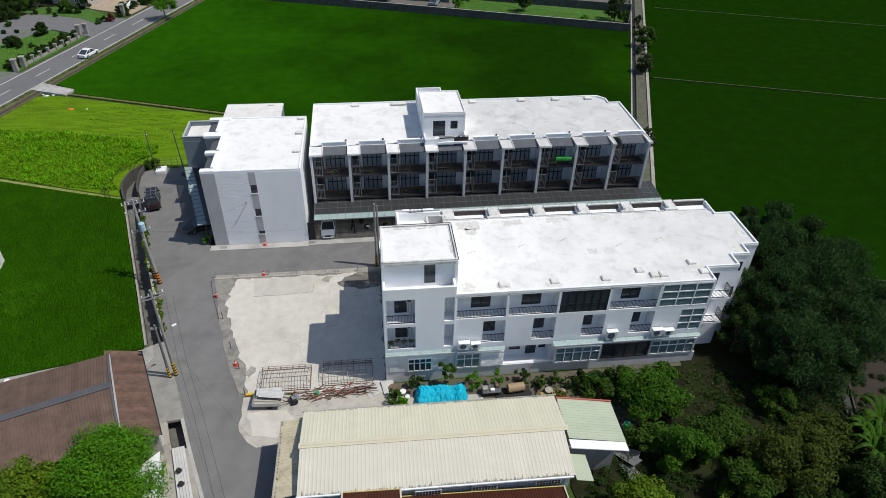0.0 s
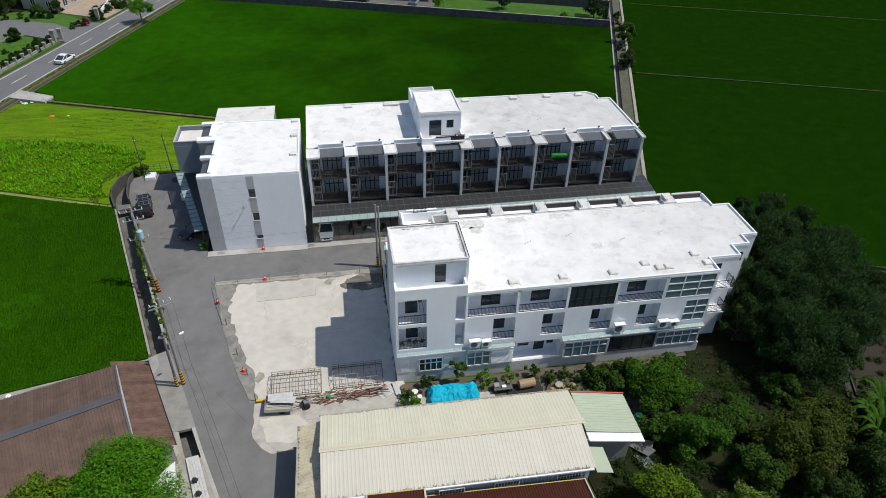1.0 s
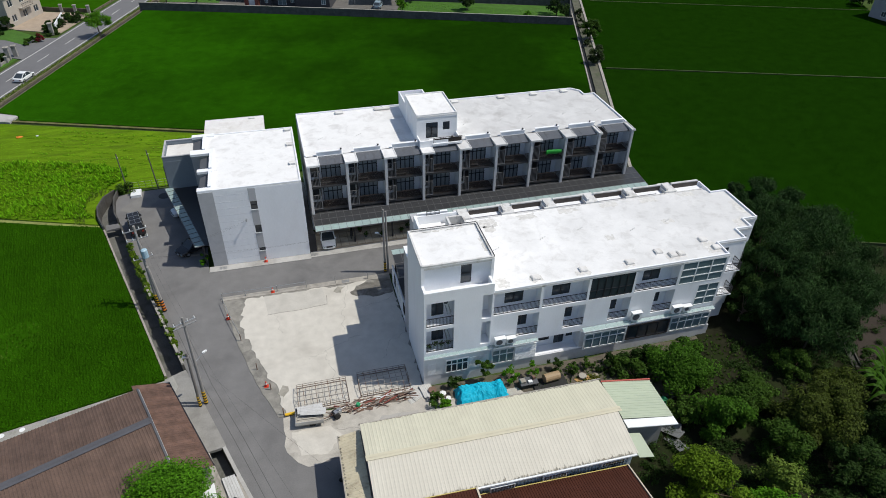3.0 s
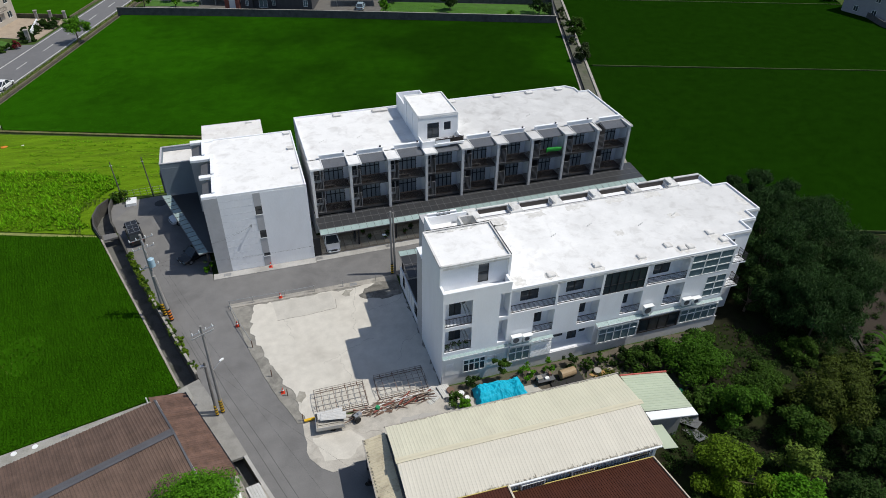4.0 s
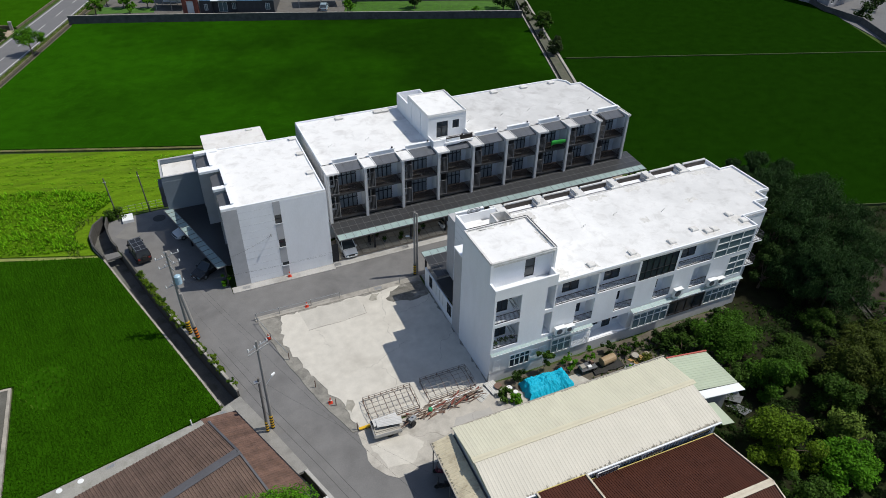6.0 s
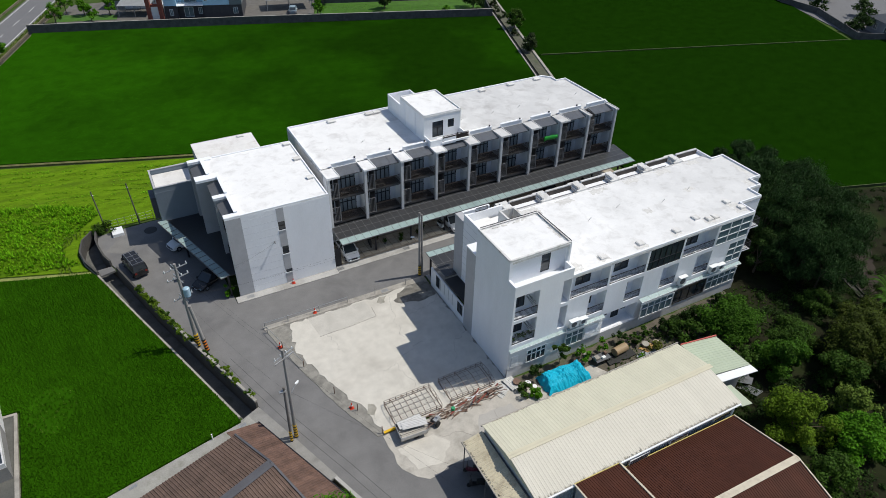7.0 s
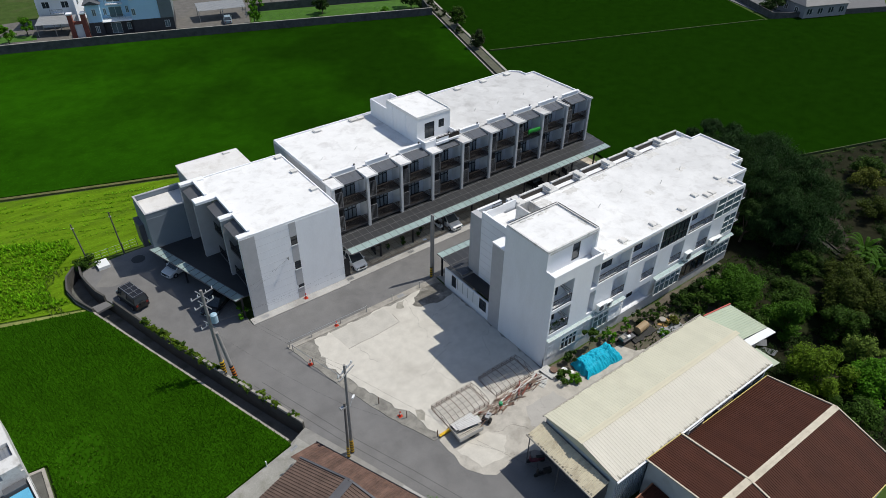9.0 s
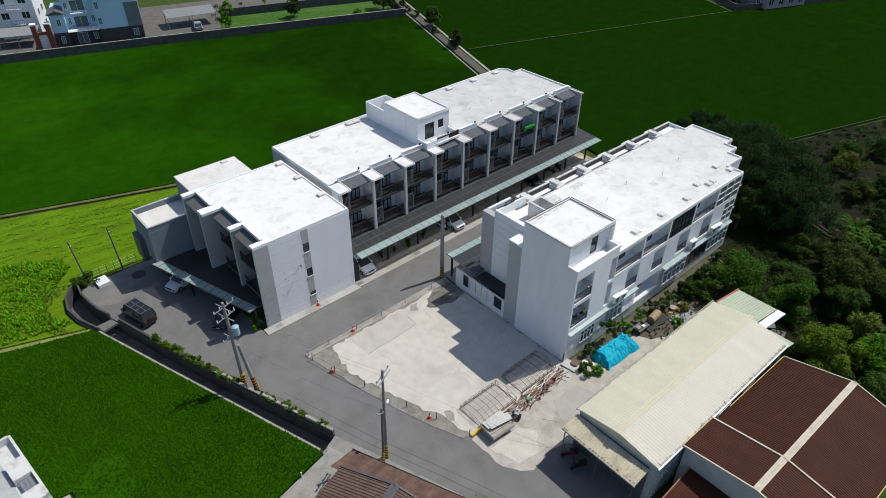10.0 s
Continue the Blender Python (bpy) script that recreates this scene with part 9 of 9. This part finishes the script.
far_carport(-20.4, 137.0, -22, 7.6, 5.0, 2.6, surface("grey_sheet", (0.26, 0.27, 0.28), rough=0.5, vary=0.1), "grey sheet carport beside the house")
far_carport(12.2, 127.3, -13, 11.0, 5.4, 2.6, bpy.data.materials["grey_sheet"], "grey sheet carport behind the boundary wall")
car(17.8, 124.3, 70, surface("silver_blue_paint", (0.25, 0.33, 0.38), rough=0.3), "silver-blue car parked under the garden carport")
slab("far_yard", [(6.8, 121.6), (20.5, 117.2), (24.5, 128), (66, 116), (72, 132), (10, 150), (-30, 152), (-36, 132)], GZ, 0.02, surface("yard_gravel", (0.125, 0.118, 0.108), rough=0.95, vary=0.35, stain=(0.14, 0.13, 0.11), stain_amount=0.7, stain_scale=0.2), "pale concrete yard behind the boundary wall", "concrete floor")
slab("house_yard", [(-34, 131.2), (6.2, 121.8), (7, 126), (-30, 136)], 0.0, 0.05, surface("yard_dark", (0.075, 0.072, 0.07), rough=0.9, vary=0.2), "dark paved yard in front of the houses", "pavement")
bm = bmesh.new()
strip(bm, [(25.5, 128.6), (66.5, 115.8)], 0.25, GZ, 1.9)
single("wall_garden", bm, bpy.data.materials["grimy_wall"], "dark wall at the far side of the lawn", "wall", kind="structure")
bm = bmesh.new()
strip(bm, [(61.0, 103.2), (66.4, 116.0)], 0.25, GZ, 1.7)
single("wall_garden_east", bm, bpy.data.materials["grimy_wall"], "dark end wall of the garden", "wall", kind="structure")
slab("garden_lawn", [(20.8, 119.0), (60.6, 105.4), (65.6, 115.4), (26.5, 128.3)], GZ, 0.03, surface("lawn_green", (0.05, 0.13, 0.013), rough=1, vary=0.35, scale=0.8), "bright lawn behind the boundary wall", "lawn")
for k in range(7):
    th = thing("sapling_stake", "young staked tree on the concrete yard", "sapling", group="staked saplings")
    bm = bmesh.new()
    x, y = 26 + k * 5.6, 131.5 - k * 1.7
    rod(bm, (x, y, 0), (x, y, 2.2), 0.05, 0.03)
    part("stem", bm, BARK, th)
    v, f = leaves([(x, y, 2.0)], [0.6], 90, 0.16, np.random.default_rng(500 + k))
    sheet("leaves", v, f, LEAFYELLOW, th)

# houses and walls beyond the eastern paddies
far_house("grey_house", 140.5, 80.5, 12, 15.0, 12.0, 2, surface("grey_render", (0.30, 0.30, 0.32), rough=0.8, vary=0.1), None, "grey two-storey house beyond the eastern paddies", roof=DARKGREY, pitched=True)
far_house("low_grey_house", 134.0, 46.0, -20, 13.0, 9.0, 1, bpy.data.materials["grey_render"], None, "low grey house among trees beyond the paddies", roof=DARKGREY, pitched=True)
bm = bmesh.new()
strip(bm, [(143.5, 97), (137.2, 78.5), (137.5, 68.0), (128.5, 51.0), (131.5, 48.6), (160, 36)], 0.25, GZ, 1.5)
single("wall_east", bm, bpy.data.materials["grimy_wall"], "dark boundary wall beyond the eastern paddies", "wall", kind="structure")
slab("far_street", [(129, 51), (160, 37), (175, 45), (165, 100), (145, 98)], GZ, 0.02, FARASPHALT, "grey paved ground round the far houses", "pavement")
for i, (x, y, h, r) in enumerate(((132.5, 53.5, 4.5, 2.5), (138, 56, 5, 3), (140, 70, 4, 2.4), (146, 62, 5, 3), (152, 50, 4.5, 2.6), (150, 75, 5.5, 3.2), (143, 100, 5, 3))):
    tree(x, y, h, r, LEAFDARK, 520 + i, "dark tree beside the far houses", 14, 700, 0.32, 0.2)

# gardens beyond the main road
tufts("park_grass", [along(3, 8.2), along(33.5, 8.2), along(35, 23), along(1, 25)], 0.4, 0.16, 0.16, 3, 0.18, CROP, 28, "short bright grass of the garden lawn", "grass", z=0.0, skip=0.45)
# same earth colour, with tree shade in it, as on the orchard floor
slab("back_garden", [along(-30, 30), along(-14, 20), along(24, 34), along(44, 30), along(64.5, 27), along(64.5, 110), along(-60, 110)], GZ, 0.02, bpy.data.materials["shade_dark_earth"], "dark planted ground behind the gardens", "ground")
slab("park_lawn", [along(2, 8.0), along(34, 8.0), along(36, 24), along(0, 26)], GZ, 0.03, bpy.data.materials["lawn_green"], "mown garden lawn beyond the road", "lawn")
slab("drive", [along(34, 7.0), along(47, 7.0), along(44, 30), along(24, 34), along(22, 22), along(36, 18)], GZ, 0.045, surface("drive_grey", (0.15, 0.15, 0.155), rough=0.9, vary=0.15), "grey paved drive beyond the road", "pavement")
slab("drive_south", [along(4, 7.0), along(13, 7.0), along(12, 16), along(0, 24), along(-14, 20), along(-8, 9)], GZ, 0.05, bpy.data.materials["drive_grey"], "grey paved drive beyond the road", "pavement")
slab("paved_yard", [along(50, 8), along(64.5, 8), along(64.5, 26), along(52, 26)], GZ, 0.04, surface("tan_paving", (0.36, 0.29, 0.22), rough=0.9, vary=0.2), "tan paved forecourt beyond the road", "pavement")
STONE = surface("garden_stone", (0.27, 0.26, 0.24), rough=0.9, vary=0.3, scale=2)
bm = bmesh.new()
strip(bm, [along(16, 8.6), along(33, 8.9)], 0.35, 0, 0.5)
single("garden_wall", bm, STONE, "low grey stone garden wall along the road", "wall", kind="structure")
for i in range(8):
    bm = bmesh.new()
    p = along(16.5 + i * 2.2, 8.7)
    box(bm, p[0] - 0.25, p[1] - 0.25, 0, p[0] + 0.25, p[1] + 0.25, 1.2)
    box(bm, p[0] - 0.32, p[1] - 0.32, 1.2, p[0] + 0.32, p[1] + 0.32, 1.32)
    single("wall_post", bm, STONE, "stone post of the garden wall", "wall post", "garden wall posts")
for s, o, h in ((13.5, 8.2, 2.8), (15.8, 8.4, 2.4), (33.5, 9.2, 3.0), (35.5, 9.0, 2.6), (49.0, 9.0, 3.0)):
    th = thing("gate_pillar", "carved grey stone gate pillar beside the drive", "gate pillar", group="gate pillars")
    p = along(s, o)
    bm = bmesh.new()
    box(bm, p[0] - 0.38, p[1] - 0.38, 0, p[0] + 0.38, p[1] + 0.38, h * 0.8)
    part("shaft", bm, STONE, th)
    bm = bmesh.new()
    box(bm, p[0] - 0.48, p[1] - 0.48, h * 0.8, p[0] + 0.48, p[1] + 0.48, h * 0.8 + 0.18)
    part("cap", bm, OLDCONCRETE, th)
rng = random.Random(77)
beds = []
for k in range(46):
    beds.append((rng.uniform(14, 33), rng.uniform(9.6, 11.2), rng.uniform(0.7, 1.6)))
for k in range(16):
    beds.append((rng.uniform(2, 32), rng.uniform(12, 24), rng.uniform(0.9, 2.6)))
for k in range(26):
    beds.append((rng.uniform(48.5, 62), rng.uniform(8.2, 12.5), rng.uniform(0.8, 1.8)))
for k in range(34):
    beds.append((rng.uniform(20, 66), rng.uniform(27, 46), rng.uniform(2.2, 4.6)))
for i, (s, o, h) in enumerate(beds):
    if 35 < s < 47 and o < 30 or 2 < s < 13 and o < 12:
        continue
    p = along(s, o)
    tree(p[0], p[1], h, h * rng.uniform(0.42, 0.65), rng.choice((LEAFDARK, LEAFDARK, LEAFMID)), 600 + i, "dark clipped garden shrub beyond the road", 14, 900 if h < 2 else 2000, 0.16, 0.04, name="garden_shrub", category="shrub", group="garden shrubs")
# clipped bushes and small trees of the gardens
for i, (x, y, h) in enumerate(((-78.3, 110.5, 1.6), (-74.7, 106.2, 0.9), (-68.9, 104.7, 2.8), (-68.4, 97.0, 1.1), (-71.2, 97.2, 2.6), (-77.1, 105.7, 1.0), (-73.8, 99.5, 0.9), (-63.8, 101.2, 1.7), (-62.4, 97.4, 1.2), (-59.5, 111.6, 1.5), (-58.7, 113.0, 1.5), (-57.9, 114.4, 1.4),
                            (-75.8, 119.0, 1.5), (-70.8, 117.3, 1.1), (-81.8, 121.7, 4.6), (-79.6, 122.0, 4.6), (-84.5, 122.6, 4.8), (-77.0, 123.5, 4.2), (-68.7, 120.5, 3.4), (-65.8, 122.8, 3.0), (-66.6, 119.6, 1.6), (-56.2, 121.7, 1.2), (-55.3, 122.4, 1.2), (-70.8, 121.3, 1.8), (-73.0, 119.9, 1.4))):
    tree(x, y, h, h * 0.52, (LEAFDARK, LEAFMID)[i % 3 == 0], 700 + i, "dense clipped garden bush beyond the road", 16, 1700 if h < 2 else 4200, 0.12, 0.03, name="garden_shrub", category="shrub", group="garden shrubs")
slab("verge_lawn", [(-79.5, 120.4), (-72.0, 118.2), (-64.5, 115.5), (-60.2, 111.6), (-58.6, 116.5), (-66.0, 124.0), (-82.0, 125.0)], 0.0, 0.06, bpy.data.materials["lawn_green"], "planted grass strip behind the drive", "lawn")
red = along(44.5, 9.2)
shrub(red[0], red[1], 1.6, 1.0, leafy("red_leaf", (0.16, 0.02, 0.025), vary=0.4), 690, "dark red shrub beside the gate", 500, 0.15)
far_house("stone_house", along(52, 20)[0], along(52, 20)[1], 70, 12.0, 10.0, 2, surface("beige_render", (0.42, 0.38, 0.33), rough=0.8, vary=0.1), None, "beige two-storey house beyond the road", pitched=True, roof=BRICKRED)
field_floor("paddy_field_roadside", [along(66.2, 8.7), along(240, 8.7), along(240, 150), along(66.2, 150)], 0.2, PADDY, "closed green leaf canopy of a rice paddy beyond the road")
bm = bmesh.new()
strip(bm, [along(65.4, 8.8), along(65.4, 26)], 0.25, GZ, 0.9)
strip(bm, [along(66.0, 8.4), along(240, 8.4)], 0.3, GZ, 0.3)
single("field_edge_wall", bm, bpy.data.materials["mossy_stone"], "low mossy wall between the gardens and the paddy", "wall", kind="structure")
for o in (8.9, 12.2, 15.6):
    th = thing("gate_pillar", "carved grey stone gate pillar beside the drive", "gate pillar", group="gate pillars")
    p = along(64.9, o)
    bm = bmesh.new()
    box(bm, p[0] - 0.3, p[1] - 0.3, 0, p[0] + 0.3, p[1] + 0.3, 1.7)
    part("shaft", bm, STONE, th)
    bm = bmesh.new()
    box(bm, p[0] - 0.38, p[1] - 0.38, 1.7, p[0] + 0.38, p[1] + 0.38, 1.85)
    part("cap", bm, OLDCONCRETE, th)
bm = bmesh.new()
strip(bm, [along(52.5, 10.2), along(60.5, 13.0)], 0.25, 0, 1.3)
single("white_garden_wall", bm, WHITE, "white rendered garden wall beyond the road", "wall", kind="structure")
for i, (x, y, h) in enumerate(((-33.6, 137.7, 4.6), (-31.1, 145.4, 4.4), (-26.3, 135.7, 4.2), (-22.0, 139.6, 4.0), (-27.4, 141.8, 3.8))):
    tree(x, y, h, h * 0.42, LEAFBRIGHT, 760 + i, "light green young tree on the grass behind the wall", 16, 2600, 0.15, 0.3, name="garden_tree", category="tree", group="young garden trees")
slab("corner_lawn", [(-34.0, 139.0), (-21.0, 135.6), (-20.5, 139.0), (-32.0, 144.0)], 0.0, 0.05, bpy.data.materials["lawn_green"], "bright lawn strip behind the boundary wall", "lawn")

# white-walled house with a sheet roof at the west paddy
WH = thing("white_shed_house", "white-walled low house with a pale sheet roof in the paddy", "house", (-44.0, 22.8, 0), 186.5)
bm = bmesh.new()
box(bm, 0, 0, GZ, 14, 8.0, 3.0)
part("wall", bm, WEATHERED, WH)
roof_slope(WH, (1.6, 7.9, 3.1), (1.6, 0.2, 3.1), (7, 0, 1.2), 0.9, 0.3, surface("pale_blue_sheet", (0.42, 0.46, 0.48), rough=0.5, vary=0.1, stain=(0.3, 0.31, 0.31), stain_amount=0.5, stain_scale=0.6))
bm = bmesh.new()
strip(bm, [(0.1, 0.1), (0.1, 7.9)], 0.2, 3.0, 3.7)
for y0, y1 in ((0.0, 0.25), (2.9, 5.0), (6.6, 8.0)):
    box(bm, 0.2, y0, 3.0, 1.5, y1, 3.7)
part("parapet", bm, WEATHERED, WH)
bm = bmesh.new()
box(bm, 0.35, 5.1, 3.0, 1.3, 6.5, 3.35)
for k in range(4):
    box(bm, 0.3 + k * 0.3, 5.05, 3.35, 0.34 + k * 0.3, 6.55, 3.42)
part("roof_machine", bm, GALV, WH, "grey machine in a roof niche")
bm = bmesh.new()
box(bm, 0.0, 8.0, GZ, 6.0, 13.4, 1.5)
part("annexe", bm, surface("annexe_grey", (0.24, 0.235, 0.225), rough=0.9, vary=0.2), WH, "low grey annexe roof")
bm = bmesh.new()
strip(bm, [(0.08, 8.0), (0.08, 13.3), (5.9, 13.3)], 0.16, 1.5, 2.0)
strip(bm, [(0.16, 10.8), (5.9, 10.8)], 0.16, 1.5, 1.95)
part("annexe_parapet", bm, WEATHERED, WH)
bm = bmesh.new()
box(bm, 0.3, 9.0, 1.5, 2.6, 10.5, 2.05)
part("tank", bm, surface("tank_blue", (0.12, 0.42, 0.62), rough=0.4), WH, "blue plastic water tank")
bm = bmesh.new()
box(bm, 0.3, 8.15, 1.5, 1.9, 8.8, 2.3)
part("crate", bm, DARKGREY, WH)

# white sheets and wheels on the ditch bank south of the apron
for i in range(5):
    bm = bmesh.new()
    a = Vector((-18.75 + 0.22 * i, -6.1, 0.25 + 0.05 * i))
    b = Vector((-17.1 + 0.25 * i, -11.5, 0.25 + 0.05 * i))
    bar(bm, a, b, 0.2, 0.05)
    single("white_sheet_strip", bm, GALVDULL, "long white metal strip lying over the ditch", "metal strip", "white metal strips")
for x, y in ((-17.75, -8.6), (-17.3, -9.9)):
    bm = bmesh.new()
    rod(bm, (x, y, 0.45), (x + 0.1, y + 0.05, 0.58), 0.24, 0.24, 14)
    single("loose_wheel", bm, TYRE, "loose old wheel lying on white sheets", "wheel", "loose wheels")
bm = bmesh.new()
prism(bm, [(-21.4, -10.0), (-19.1, -7.6), (-18.4, -12.0), (-21.0, -13.0)], 1.9, 2.0)
single("white_low_roof", bm, WHITEMETAL, "low white sheet roof beside the tree", "roof")
bm = bmesh.new()
prism(bm, [(-21.2, -10.1), (-19.2, -7.9), (-18.6, -11.8), (-20.9, -12.8)], GZ, 1.9)
single("low_hut", bm, WHITE, "low white hut under a sheet roof", "hut")
bm = bmesh.new()
prism(bm, [(-21.3, -6.9), (-20.1, -4.3), (-19.5, -5.6), (-20.2, -7.6)], GZ, 0.35)
single("concrete_block", bm, CONCRETE, "pale broken concrete block beside the ditch", "concrete block")
shrub(-20.6, -5.0, 0.9, 0.45, LEAFMID, 470, "small green shrub on a concrete block", 160, 0.11)

# litter on the fallow plot near the road
for i, (x, y, r, mat, lab) in enumerate(((-50.6, 65.7, 0.55, surface("orange_cloth", (0.65, 0.22, 0.03), rough=0.8, vary=0.2), "crumpled orange cloth lying on the plot"), (-56.6, 71.5, 0.5, WHITEMETAL, "crumpled white plastic bag in the weeds"), (-55.6, 71.9, 0.3, WHITEMETAL, "crumpled white plastic bag in the weeds"), (-48.0, 65.6, 0.22, WHITEMETAL, "small white plastic scrap on the plot"), (-57.4, 72.2, 0.25, WHITEMETAL, "small white plastic scrap on the plot"))):
    lrng = random.Random(900 + i)
    bm = bmesh.new()
    bmesh.ops.create_icosphere(bm, subdivisions=2, radius=1.0)
    for v in bm.verts:
        q = lrng.uniform(0.6, 1.25)
        v.co = Vector((x + v.co.x * r * q, y + v.co.y * r * 0.6 * q, max(-0.05, 0.05 + v.co.z * r * 0.35 * q)))
    single("litter", bm, mat, lab, "litter", "litter on the plot")
tufts("bank_weeds", [(-51.5, 71.9), (-25.0, 62.5), (-15.0, 59.0), (-15.0, 59.7), (-25.0, 63.2), (-51.5, 72.6)], 0.3, 0.16, 0.12, 4, 0.2, GRASS, 28, "sparse weeds on the earth bank", "weeds", skip=0.45, z=0.05, gaps=-0.1)

# narrow concrete channel and a bare strip of earth in the orchard
OC = thing("orchard_channel", "narrow dark concrete water channel between the trees", "channel")
for off, w, z in ((-0.45, 0.16, 0.22), (0.45, 0.16, 0.22), (0.0, 0.74, 0.03)):
    bm = bmesh.new()
    strip(bm, [(47.4 + off, -0.4), (45.8 + off, -3.0), (43.5 + off, -8.2)], w, GZ, z)
    part("channel_wall" if off else "channel_bed", bm, bpy.data.materials["ditch_lining"], OC)
slab("bare_earth", ragged([(46.6, -3.0), (53.6, 1.2), (54.6, -1.6), (49.6, -6.0), (45.7, -8.6), (44.6, -7.4)], 0.35, 0.8, 83), GZ, 0.03, surface("trodden_earth", (0.048, 0.040, 0.034), rough=1.0, vary=0.3, stain=(0.05, 0.045, 0.035), stain_amount=0.7, stain_scale=0.7, spec=0.05), "bare trodden brown earth beside the channel", "soil")
